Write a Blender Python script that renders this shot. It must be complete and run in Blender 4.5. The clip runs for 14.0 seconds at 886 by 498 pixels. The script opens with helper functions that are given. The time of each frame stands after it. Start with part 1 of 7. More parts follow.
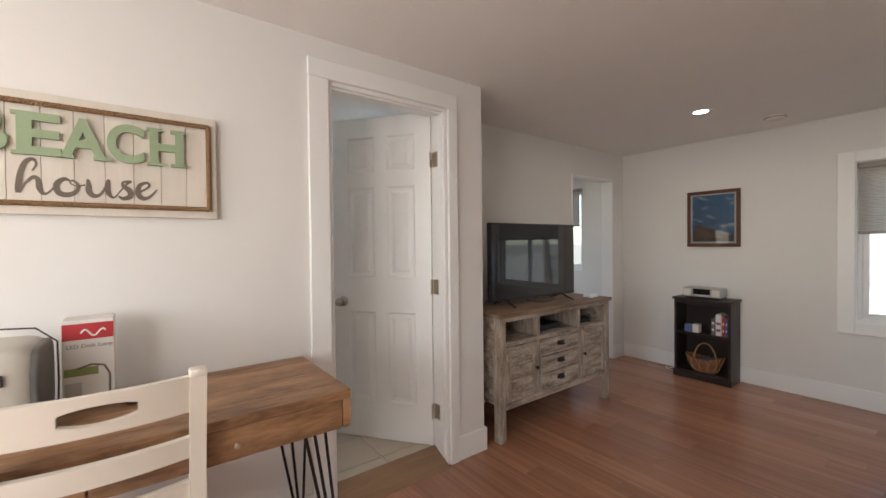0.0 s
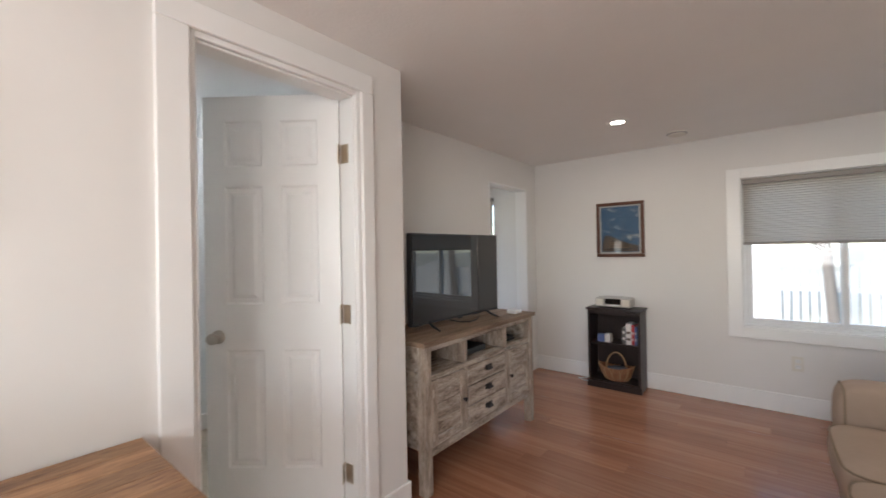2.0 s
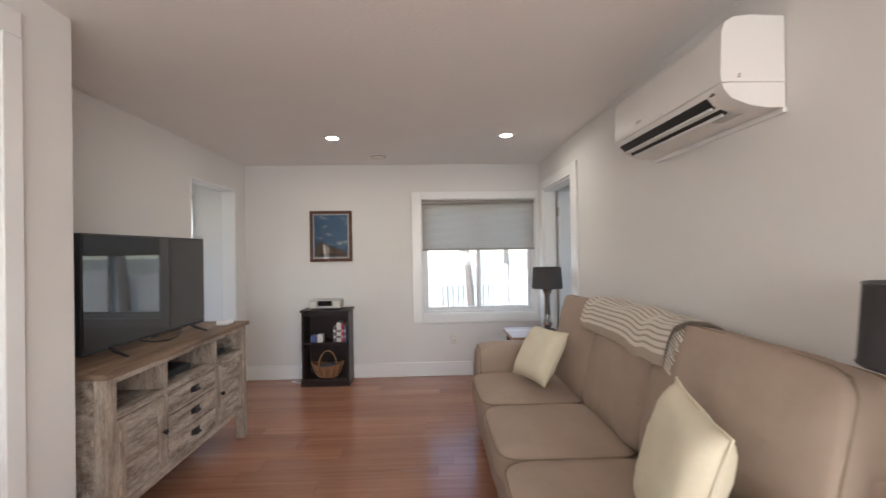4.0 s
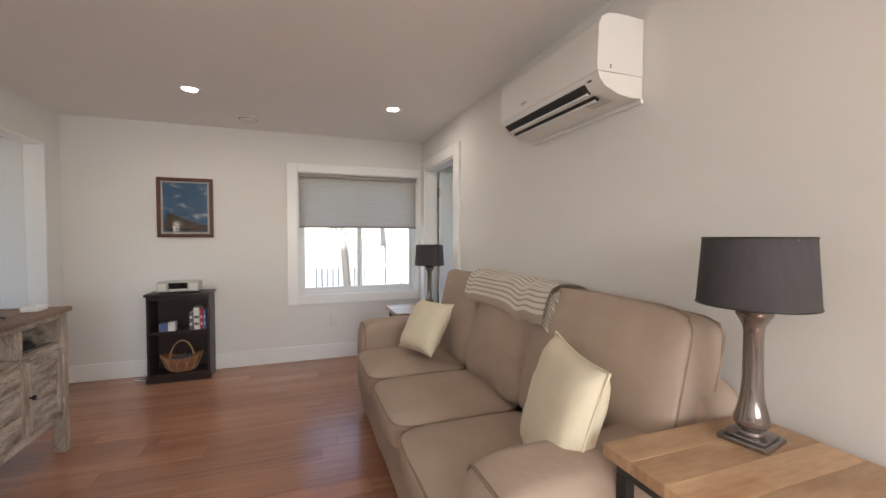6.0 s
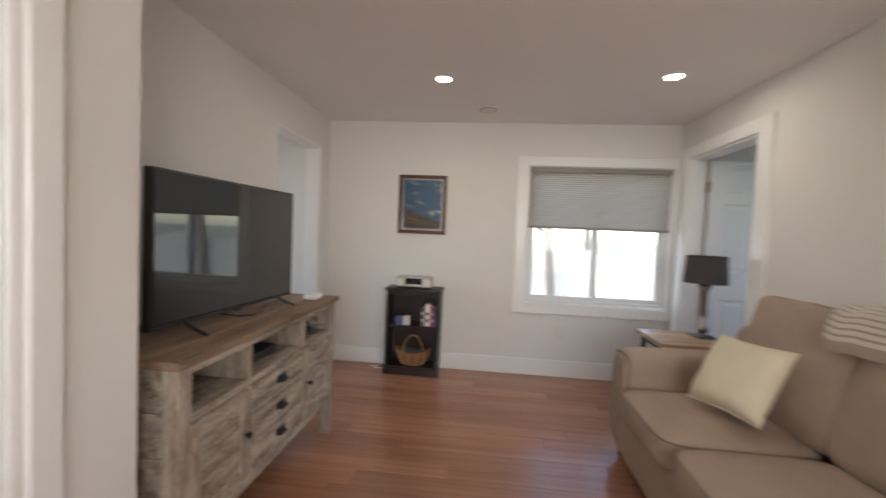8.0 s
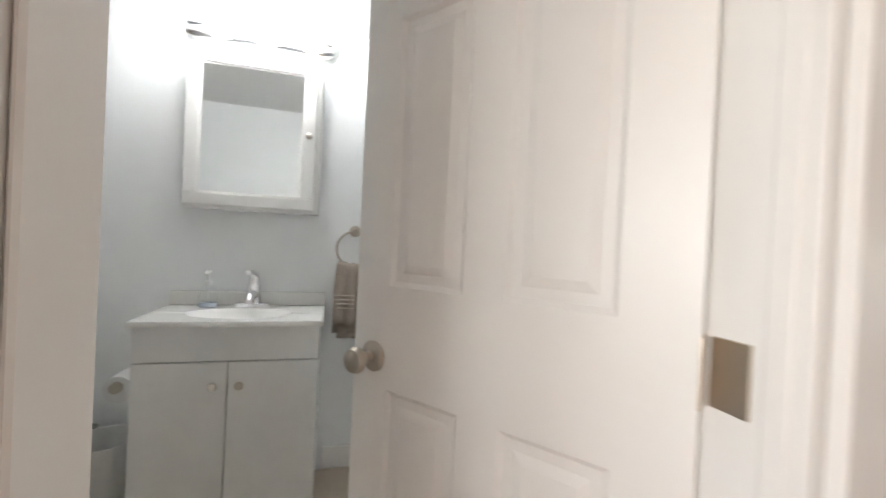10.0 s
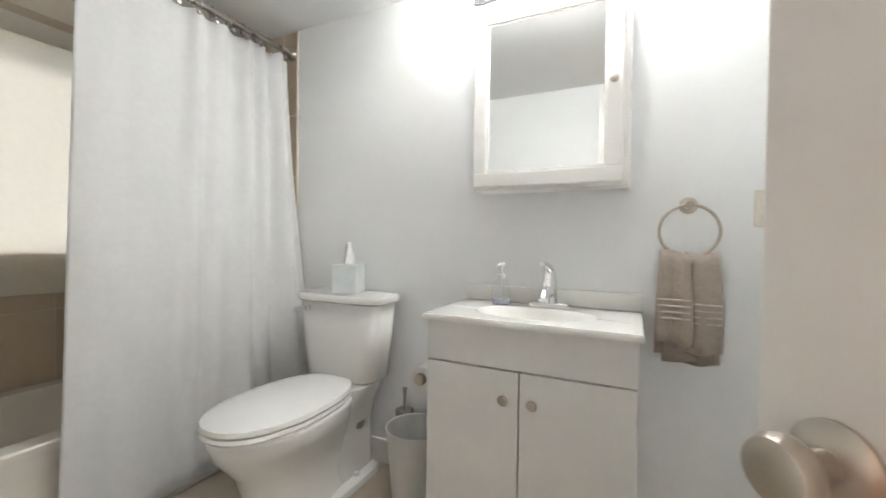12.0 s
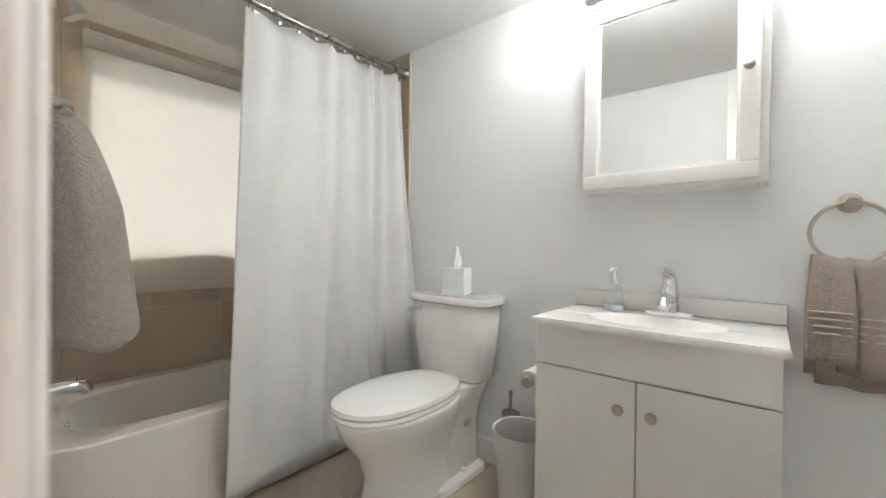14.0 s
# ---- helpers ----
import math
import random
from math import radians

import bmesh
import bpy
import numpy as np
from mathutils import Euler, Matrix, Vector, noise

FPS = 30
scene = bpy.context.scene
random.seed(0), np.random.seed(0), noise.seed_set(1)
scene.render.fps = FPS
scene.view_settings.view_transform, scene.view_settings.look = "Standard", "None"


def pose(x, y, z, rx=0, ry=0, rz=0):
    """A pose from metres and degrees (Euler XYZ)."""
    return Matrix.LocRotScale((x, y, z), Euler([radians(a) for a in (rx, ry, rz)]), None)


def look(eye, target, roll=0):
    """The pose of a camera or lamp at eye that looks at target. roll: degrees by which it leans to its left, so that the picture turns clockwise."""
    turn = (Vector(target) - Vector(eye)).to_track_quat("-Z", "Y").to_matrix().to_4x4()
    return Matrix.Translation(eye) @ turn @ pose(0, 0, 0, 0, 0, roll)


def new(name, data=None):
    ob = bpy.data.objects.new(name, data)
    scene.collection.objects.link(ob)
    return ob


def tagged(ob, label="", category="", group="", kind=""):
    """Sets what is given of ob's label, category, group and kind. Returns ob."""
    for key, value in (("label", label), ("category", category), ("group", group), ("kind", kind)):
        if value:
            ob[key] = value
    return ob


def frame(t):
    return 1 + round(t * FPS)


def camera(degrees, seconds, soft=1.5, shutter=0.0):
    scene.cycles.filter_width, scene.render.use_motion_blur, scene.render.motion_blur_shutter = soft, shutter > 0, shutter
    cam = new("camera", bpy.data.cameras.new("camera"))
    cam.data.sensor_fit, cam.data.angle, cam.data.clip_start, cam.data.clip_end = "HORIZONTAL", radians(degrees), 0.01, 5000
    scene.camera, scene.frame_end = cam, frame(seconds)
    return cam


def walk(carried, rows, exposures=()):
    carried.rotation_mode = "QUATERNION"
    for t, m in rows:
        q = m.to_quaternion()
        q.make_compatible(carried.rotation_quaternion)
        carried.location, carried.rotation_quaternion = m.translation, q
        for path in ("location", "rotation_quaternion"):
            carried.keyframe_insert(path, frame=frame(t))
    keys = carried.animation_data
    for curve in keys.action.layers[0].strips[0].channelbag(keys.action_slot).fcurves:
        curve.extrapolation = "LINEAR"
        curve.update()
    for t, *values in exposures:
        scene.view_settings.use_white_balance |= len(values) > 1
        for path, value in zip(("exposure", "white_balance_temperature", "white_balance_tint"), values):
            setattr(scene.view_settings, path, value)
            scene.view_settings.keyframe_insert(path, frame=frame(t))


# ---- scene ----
cam = camera(95.8, 14.0, shutter=0.4)

EXPOSURES = [(0, 2.42, 6450, 10), (3, 2.85, 6150, 10), (4.2, 2.85, 6150, 10), (6.5, 2.8, 6450, 10), (9.2, 2.72, 6400, 10), (11.3, 3.38, 6650, 10), (14, 3.33, 6700, 10)]
PATH = [
    (0, (1.862, -1.715, 1.307), (0.265, -0.511, 1.279), -0.6),
    (0.5, (1.736, -1.662, 1.316), (0.159, -0.432, 1.295), -0.7),
    (1, (1.626, -1.594, 1.318), (0.095, -0.306, 1.306), -0.9),
    (1.5, (1.554, -1.538, 1.333), (0.114, -0.15, 1.33), -1.2),
    (2, (1.472, -1.495, 1.339), (0.215, 0.061, 1.348), -1.0),
    (2.5, (1.422, -1.485, 1.351), (0.492, 0.285, 1.354), -1.4),
    (3, (1.397, -1.491, 1.348), (0.857, 0.435, 1.354), -1.7),
    (3.5, (1.422, -1.533, 1.342), (1.215, 0.457, 1.354), -1.5),
    (4, (1.412, -1.625, 1.34), (1.472, 0.374, 1.351), -0.9),
    (4.2, (1.419, -1.654, 1.331), (1.564, 0.341, 1.336), -0.7),
    (6.3, (1.305, -1.514, 1.261), (2.009, 0.357, 1.175), 0.6),
    (6.5, (1.287, -1.44, 1.289), (1.996, 0.427, 1.187), 1.0),
    (7, (1.165, -1.272, 1.273), (1.868, 0.598, 1.176), 1.3),
    (7.5, (1.069, -1.152, 1.276), (1.477, 0.804, 1.176), 2.1),
    (8, (0.933, -0.996, 1.268), (0.729, 0.991, 1.186), 2.4),
    (8.5, (0.781, -0.846, 1.301), (-0.071, 0.963, 1.241), 2.5),
    (9, (0.693, -0.81, 1.24), (-0.72, 0.606, 1.238), 2.6),
    (9.2, (0.615, -0.789, 1.229), (-0.953, 0.453, 1.225), 2.8),
    (11.3, (-0.082, -0.773, 1.122), (-2.025, -1.243, 1.087), 1.2),
    (11.5, (-0.113, -0.787, 1.117), (-2.021, -1.387, 1.073), 0.9),
    (12, (-0.177, -0.821, 1.111), (-1.978, -1.69, 1.071), 0.7),
    (12.5, (-0.218, -0.857, 1.109), (-1.908, -1.926, 1.084), 1.0),
    (13, (-0.223, -0.878, 1.112), (-1.808, -2.097, 1.103), 1.0),
    (13.5, (-0.188, -0.862, 1.096), (-1.734, -2.131, 1.096), 1.0),
    (14, (-0.117, -0.831, 1.103), (-1.658, -2.106, 1.087), 0.7),
]
walk(cam, [(t, look(eye, target, roll)) for t, eye, target, roll in PATH], exposures=EXPOSURES)

# ---- world, sun, large lights ----
world = bpy.data.worlds.new("sky")
scene.world = world
world.use_nodes = True
wn = world.node_tree
sky = wn.nodes.new("ShaderNodeTexSky")
sky.sky_type, sky.sun_disc = "NISHITA", False
sky.sun_elevation, sky.sun_rotation = radians(40), radians(203)
wn.nodes["Background"].inputs["Strength"].default_value = 0.10
wn.links.new(sky.outputs["Color"], wn.nodes["Background"].inputs["Color"])
sun = new("sun", bpy.data.lights.new("sun", "SUN"))
sun.data.energy, sun.data.angle, sun.data.color = 1.2, radians(12), (1.0, 0.96, 0.91)
sun.matrix_world = look((-3, -7, 6.4), (0, 0, 0))


def disc_lamp(x, y, z, watts, size, colour):
    d = bpy.data.lights.new("can_lamp", "AREA")
    d.shape, d.size, d.energy, d.color = "DISK", size, watts, colour
    ob = new("can_lamp", d)
    ob.matrix_world = look((x, y, z), (x, y, z - 1))
    return ob


# Area lamp for the windows that are added out of view.
def added_window_lamp(x, y, z, tx, ty, tz, w, h, watts, colour=(1, 1, 1)):
    d = bpy.data.lights.new("added_window_light", "AREA")
    d.shape, d.size, d.size_y, d.energy, d.color = "RECTANGLE", w, h, watts, colour
    ob = new("added_window_light", d)
    ob.matrix_world = look((x, y, z), (tx, ty, tz))
    return ob


L, R, TVX, C = 2.70, 2.60, -0.56, 2.28      # far wall, east wall, television wall, ceiling
WB, BF, BC, BY = -1.735, 0.075, 2.19, -3.18  # bathroom: west wall, floor, ceiling, south wall
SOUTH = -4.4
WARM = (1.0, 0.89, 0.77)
# The first two cans are seen; the rear pair is added as fill.
CANS_AND_FILL = [(0.62, 1.665), (2.04, 1.62), (0.75, -2.9), (2.0, -2.9)]
for cx, cy in CANS_AND_FILL:
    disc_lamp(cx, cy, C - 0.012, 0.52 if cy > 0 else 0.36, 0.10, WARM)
# Fill light: lamps in two added windows behind the camera, tilted up.
added_window_lamp(R - 0.03, -3.70, 1.5, -0.3, -0.7, 2.1, 1.2, 1.15, 6.5, (1.0, 0.97, 0.94))
added_window_lamp(1.2, SOUTH + 0.03, 1.5, 1.2, 0, 2.9, 1.5, 1.15, 6.0, (1.0, 0.97, 0.94))



# ---- materials ----
def mat(name, rgb, rough=0.6, metal=0.0, rgb2=None, scale=6.0, stretch=(1, 1, 1), amount=0.5, bump=0.0, bump_scale=120.0,
        random_hue=0.0, spec=0.5, trans=0.0, fine=0.25, detail=5.0, coat=0.0, spread=0.28):
    """A paint, cloth, wood or metal: two colours mixed by a broad and a fine noise, with a fine relief."""
    m = bpy.data.materials.new(name)
    m.use_nodes = True
    t = m.node_tree
    b = t.nodes["Principled BSDF"]
    b.inputs["Roughness"].default_value, b.inputs["Metallic"].default_value = rough, metal
    b.inputs["Specular IOR Level"].default_value = spec
    b.inputs["Transmission Weight"].default_value = trans
    b.inputs["Coat Weight"].default_value = coat
    rgb2 = rgb2 or tuple(c * 0.9 for c in rgb)
    co = t.nodes.new("ShaderNodeTexCoord")
    mp = t.nodes.new("ShaderNodeMapping")
    mp.inputs["Scale"].default_value = stretch
    t.links.new(co.outputs["Object"], mp.inputs["Vector"])
    vec = mp.outputs["Vector"]
    oi = None
    if random_hue:
        oi = t.nodes.new("ShaderNodeObjectInfo")
        add = t.nodes.new("ShaderNodeVectorMath")
        add.operation = "MULTIPLY_ADD"
        t.links.new(oi.outputs["Random"], add.inputs[0])
        add.inputs[1].default_value = (31, 17, 23)
        t.links.new(vec, add.inputs[2])
        vec = add.outputs[0]
    n1 = t.nodes.new("ShaderNodeTexNoise")
    n1.inputs["Scale"].default_value, n1.inputs["Detail"].default_value = scale, detail
    n2 = t.nodes.new("ShaderNodeTexNoise")
    n2.inputs["Scale"].default_value, n2.inputs["Detail"].default_value = scale * 7, 3.0
    t.links.new(vec, n1.inputs["Vector"])
    t.links.new(vec, n2.inputs["Vector"])
    mx = t.nodes.new("ShaderNodeMix")
    mx.inputs["Factor"].default_value = fine
    t.links.new(n1.outputs["Fac"], mx.inputs["A"])
    t.links.new(n2.outputs["Fac"], mx.inputs["B"])
    ramp = t.nodes.new("ShaderNodeMapRange")
    ramp.inputs["From Min"].default_value, ramp.inputs["From Max"].default_value = 0.5 - spread, 0.5 + spread
    ramp.inputs["To Max"].default_value = amount * 2
    t.links.new(mx.outputs["Result"], ramp.inputs["Value"])
    cm = t.nodes.new("ShaderNodeMix")
    cm.data_type = "RGBA"
    cm.inputs["A"].default_value, cm.inputs["B"].default_value = (*rgb, 1), (*rgb2, 1)
    t.links.new(ramp.outputs["Result"], cm.inputs["Factor"])
    out = cm.outputs["Result"]
    if random_hue:
        hs = t.nodes.new("ShaderNodeHueSaturation")
        mr = t.nodes.new("ShaderNodeMapRange")
        mr.inputs["To Min"].default_value, mr.inputs["To Max"].default_value = 1 - random_hue, 1 + random_hue
        t.links.new(oi.outputs["Random"], mr.inputs["Value"])
        t.links.new(mr.outputs["Result"], hs.inputs["Value"])
        t.links.new(out, hs.inputs["Color"])
        out = hs.outputs["Color"]
    t.links.new(out, b.inputs["Base Color"])
    rr = t.nodes.new("ShaderNodeMapRange")
    rr.inputs["To Min"].default_value, rr.inputs["To Max"].default_value = max(rough - 0.07, 0.02), min(rough + 0.07, 1)
    t.links.new(mx.outputs["Result"], rr.inputs["Value"])
    t.links.new(rr.outputs["Result"], b.inputs["Roughness"])
    if bump:
        nb = t.nodes.new("ShaderNodeTexNoise")
        nb.inputs["Scale"].default_value, nb.inputs["Detail"].default_value = bump_scale, 2.0
        t.links.new(vec, nb.inputs["Vector"])
        bp = t.nodes.new("ShaderNodeBump")
        bp.inputs["Strength"].default_value, bp.inputs["Distance"].default_value = bump, 0.004
        t.links.new(nb.outputs["Fac"], bp.inputs["Height"])
        t.links.new(bp.outputs["Normal"], b.inputs["Normal"])
    return m


def glow(name, rgb, strength):
    m = bpy.data.materials.new(name)
    m.use_nodes = True
    b = m.node_tree.nodes["Principled BSDF"]
    b.inputs["Base Color"].default_value = (0.8, 0.8, 0.8, 1)
    b.inputs["Emission Color"].default_value, b.inputs["Emission Strength"].default_value = (*rgb, 1), strength
    return m


def cloth(name, rgb, through_rgb, amount, scale=40.0):
    """A thin cloth that lets light through."""
    m = mat(name, rgb, 0.9, scale=scale, amount=0.4, bump=0.15, bump_scale=400, spec=0.1)
    t = m.node_tree
    tr = t.nodes.new("ShaderNodeBsdfTranslucent")
    tr.inputs["Color"].default_value = (*through_rgb, 1)
    mix = t.nodes.new("ShaderNodeMixShader")
    mix.inputs["Fac"].default_value = amount
    t.links.new(t.nodes["Principled BSDF"].outputs["BSDF"], mix.inputs[1])
    t.links.new(tr.outputs["BSDF"], mix.inputs[2])
    t.links.new(mix.outputs["Shader"], t.nodes["Material Output"].inputs["Surface"])
    return m


M_WALL = mat("wall_paint", (0.77, 0.748, 0.715), 0.75, rgb2=(0.745, 0.722, 0.69), scale=1.5, bump=0.08, bump_scale=220, spec=0.3)
M_BATH = mat("bath_paint", (0.85, 0.86, 0.862), 0.55, rgb2=(0.83, 0.84, 0.842), scale=1.5, bump=0.08, bump_scale=220, spec=0.4)
M_CEIL = mat("ceiling_paint", (0.90, 0.88, 0.855), 0.9, rgb2=(0.87, 0.85, 0.825), scale=3.0, bump=0.3, bump_scale=60, spec=0.15)
M_TRIM = mat("trim_paint", (0.85, 0.84, 0.82), 0.32, rgb2=(0.825, 0.815, 0.79), scale=3.0, bump=0.04, bump_scale=90, coat=0.1)
M_DOOR = mat("door_paint", (0.86, 0.855, 0.835), 0.35, rgb2=(0.835, 0.83, 0.81), scale=4.0, bump=0.10, bump_scale=70)
M_FLOOR = mat("floor_wood", (0.42, 0.205, 0.12), 0.25, rgb2=(0.28, 0.12, 0.066), spread=0.20, scale=2.2, stretch=(0.5, 14, 9), amount=0.5, bump=0.03,
              bump_scale=60, random_hue=0.17, detail=8, coat=0.08)
M_GAP = mat("floor_joint", (0.10, 0.045, 0.025), 0.7)
M_THRESH = mat("threshold_wood", (0.33, 0.20, 0.11), 0.4, rgb2=(0.22, 0.125, 0.065), scale=4, stretch=(8, 1, 8))
M_RUSTIC = mat("washed_wood", (0.60, 0.52, 0.435), 0.75, rgb2=(0.12, 0.078, 0.052), spread=0.135, scale=3.6, stretch=(8, 1.4, 8), amount=0.45, bump=0.5,
               bump_scale=22, random_hue=0.10, fine=0.4, detail=9, spec=0.25)
M_RUSTICV = mat("washed_wood_upright", (0.56, 0.48, 0.395), 0.75, rgb2=(0.14, 0.092, 0.062), spread=0.15, scale=3.6, stretch=(8, 8, 1.4), amount=0.42, bump=0.5,
                bump_scale=22, random_hue=0.10, fine=0.4, detail=9, spec=0.25)
M_RUSTICT = mat("worn_top_wood", (0.36, 0.25, 0.165), 0.6, rgb2=(0.15, 0.088, 0.055), spread=0.18, scale=3.0, stretch=(8, 1.0, 8), amount=0.5, bump=0.3,
                bump_scale=22, random_hue=0.12, fine=0.4, detail=9)
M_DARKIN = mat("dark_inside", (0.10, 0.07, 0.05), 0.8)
M_IRON = mat("dark_iron", (0.035, 0.03, 0.03), 0.45, metal=0.7, bump=0.1)
M_BLACK = mat("black_plastic", (0.018, 0.018, 0.02), 0.4, bump=0.05)
M_SCREEN = glow("screen_glass", (0, 0, 0), 0)
screen_shader = M_SCREEN.node_tree.nodes["Principled BSDF"]
screen_shader.inputs["Base Color"].default_value = (0.006, 0.006, 0.007, 1)
screen_shader.inputs["Specular IOR Level"].default_value = 1.0
screen_shader.inputs["Roughness"].default_value = 0.035
M_DESK = mat("acacia_wood", (0.47, 0.265, 0.13), 0.42, rgb2=(0.12, 0.05, 0.024), spread=0.17, scale=3.4, stretch=(4, 0.9, 4), amount=0.5, bump=0.12,
             bump_scale=40, random_hue=0.18, fine=0.3, detail=8)
M_ENDT = mat("live_edge_wood", (0.60, 0.41, 0.25), 0.4, rgb2=(0.26, 0.13, 0.06), spread=0.2, scale=2.4, stretch=(1.2, 5, 4), amount=0.42, bump=0.1,
             bump_scale=40, random_hue=0.15, fine=0.25, detail=8)
M_ESPRESSO = mat("espresso_wood", (0.030, 0.016, 0.013), 0.38, rgb2=(0.014, 0.008, 0.007), scale=4, stretch=(5, 5, 0.8), bump=0.05)
M_SOFA = mat("taupe_microfibre", (0.44, 0.345, 0.275), 0.92, rgb2=(0.37, 0.285, 0.225), scale=4, amount=0.5, bump=0.55, bump_scale=26, spec=0.15)
M_PIPING = mat("taupe_piping", (0.27, 0.21, 0.155), 0.9, bump=0.2, bump_scale=400, spec=0.15)
M_PILLOW = mat("cream_cotton", (0.76, 0.69, 0.53), 0.9, rgb2=(0.70, 0.63, 0.47), scale=14, bump=0.45, bump_scale=22, spec=0.15)
M_CHAIR = mat("cream_chair_paint", (0.74, 0.69, 0.60), 0.38, rgb2=(0.69, 0.64, 0.55), scale=5, bump=0.05)
M_NICKEL = mat("brushed_nickel", (0.52, 0.47, 0.41), 0.30, metal=1.0, stretch=(1, 1, 12), scale=20, amount=0.3)
M_CHROME = mat("chrome", (0.80, 0.80, 0.81), 0.07, metal=1.0, amount=0.1)
M_BRASS = mat("aged_hinge", (0.62, 0.55, 0.46), 0.42, metal=1.0, amount=0.4)
M_SHADE = mat("charcoal_shade", (0.060, 0.055, 0.058), 0.85, rgb2=(0.045, 0.042, 0.045), scale=60, stretch=(1, 1, 0.2), bump=0.2, bump_scale=500)
M_SMOKE = mat("smoky_acrylic", (0.34, 0.31, 0.29), 0.12, metal=0.75, rgb2=(0.14, 0.12, 0.11), scale=6, stretch=(1, 1, 0.4), amount=0.5)
M_ACWHITE = mat("ac_plastic", (0.80, 0.78, 0.74), 0.35, amount=0.2)
M_DARK = mat("dark_slot", (0.02, 0.018, 0.016), 0.6)
M_VINYL = mat("vinyl_white", (0.80, 0.80, 0.79), 0.35, amount=0.3)
M_PLATE = mat("plate_ivory", (0.76, 0.72, 0.64), 0.35)
M_PORC = mat("porcelain", (0.85, 0.845, 0.825), 0.10, rgb2=(0.835, 0.83, 0.81), amount=0.3, coat=0.3)
M_MARBLE = mat("cultured_marble", (0.84, 0.83, 0.80), 0.10, rgb2=(0.81, 0.80, 0.77), scale=5, amount=0.3, coat=0.3)
M_VANITY = mat("vanity_paint", (0.83, 0.83, 0.815), 0.4, scale=4, bump=0.03)
M_TUB = mat("tub_enamel", (0.82, 0.79, 0.73), 0.12, rgb2=(0.80, 0.77, 0.71), coat=0.3)
M_TILE = mat("beige_tile", (0.56, 0.465, 0.355), 0.35, rgb2=(0.49, 0.40, 0.30), scale=5, amount=0.5, random_hue=0.06, fine=0.4, bump=0.05)
M_FTILE = mat("floor_tile", (0.56, 0.48, 0.38), 0.4, rgb2=(0.47, 0.395, 0.31), scale=6, amount=0.5, random_hue=0.05, fine=0.4, bump=0.06)
M_GROUT = mat("grout", (0.68, 0.62, 0.53), 0.9, bump=0.2)
M_TOWEL = mat("taupe_terry", (0.47, 0.405, 0.345), 1.0, rgb2=(0.385, 0.325, 0.275), scale=90, amount=0.5, bump=0.9, bump_scale=240, spec=0.05)
M_WAFFLE = mat("taupe_waffle", (0.40, 0.355, 0.32), 1.0, rgb2=(0.30, 0.265, 0.235), scale=110, amount=0.5, bump=1.0, bump_scale=260, spec=0.05)
M_TOWELB = mat("towel_band", (0.60, 0.54, 0.47), 0.95, bump=0.3, bump_scale=300, spec=0.05)
M_PAPER = mat("white_paper", (0.84, 0.84, 0.83), 0.9, bump=0.15, bump_scale=200, spec=0.1)
M_CURTAIN = cloth("shower_cloth", (0.88, 0.88, 0.875), (0.86, 0.86, 0.855), 0.22)
M_SHADECL = cloth("window_cloth", (0.82, 0.78, 0.69), (0.55, 0.53, 0.48), 0.19)
M_CELL = cloth("cellular_cloth", (0.42, 0.385, 0.34), (0.66, 0.61, 0.54), 0.26)
M_MIRROR = mat("mirror_silver", (0.92, 0.93, 0.92), 0.015, metal=1.0, amount=0.02)
M_MIRROR.node_tree.nodes["Principled BSDF"].inputs["Roughness"].links[0].from_node.inputs["To Max"].default_value = 0.02
M_ROPE = mat("jute_rope", (0.33, 0.20, 0.11), 0.95, rgb2=(0.19, 0.11, 0.055), scale=80, bump=0.8, bump_scale=180, spec=0.1)
M_SIGNW = mat("whitewashed_board", (0.70, 0.65, 0.57), 0.7, rgb2=(0.52, 0.45, 0.37), scale=3.5, stretch=(5, 5, 0.7), amount=0.35, bump=0.15,
              bump_scale=40, random_hue=0.05, detail=8)
M_SAGE = mat("sage_paint", (0.30, 0.38, 0.235), 0.6, rgb2=(0.25, 0.32, 0.19), scale=8, bump=0.1)
M_INK = mat("brown_ink", (0.13, 0.10, 0.08), 0.8, rgb2=(0.18, 0.145, 0.12), scale=20)
M_WALNUT = mat("walnut_frame", (0.13, 0.048, 0.022), 0.38, rgb2=(0.075, 0.026, 0.012), scale=5, stretch=(3, 3, 3), bump=0.1)
M_MATB = mat("picture_mat", (0.50, 0.48, 0.45), 0.85)
M_WICKER = mat("wicker", (0.34, 0.15, 0.065), 0.6, rgb2=(0.19, 0.075, 0.03), scale=40, bump=0.5, bump_scale=120)
M_SILVER = mat("silver_plastic", (0.50, 0.48, 0.45), 0.35, metal=0.4)
M_BEIGE = mat("beige_plastic", (0.50, 0.47, 0.41), 0.45, bump=0.05)
M_GREYP = mat("grey_plastic", (0.13, 0.125, 0.12), 0.45, bump=0.05)
M_RED = mat("red_print", (0.45, 0.03, 0.035), 0.45)
M_CARD = mat("white_card", (0.74, 0.71, 0.67), 0.5)
M_GREEN = mat("green_print", (0.25, 0.30, 0.10), 0.5)
M_BLUE = mat("blue_print", (0.10, 0.14, 0.30), 0.4)
M_BLUEBOX = mat("tissue_print", (0.66, 0.74, 0.78), 0.6, rgb2=(0.80, 0.80, 0.78), scale=22, amount=0.6)
M_BIN = cloth("frosted_bin", (0.84, 0.835, 0.82), (0.84, 0.835, 0.82), 0.3)
M_STEEL = mat("satin_steel", (0.42, 0.39, 0.36), 0.28, metal=1.0)
M_BULB = glow("bulb_glass", (0.985, 0.995, 1.0), 11.5)
M_CANGLOW = glow("can_lens", (1.0, 0.93, 0.82), 6)
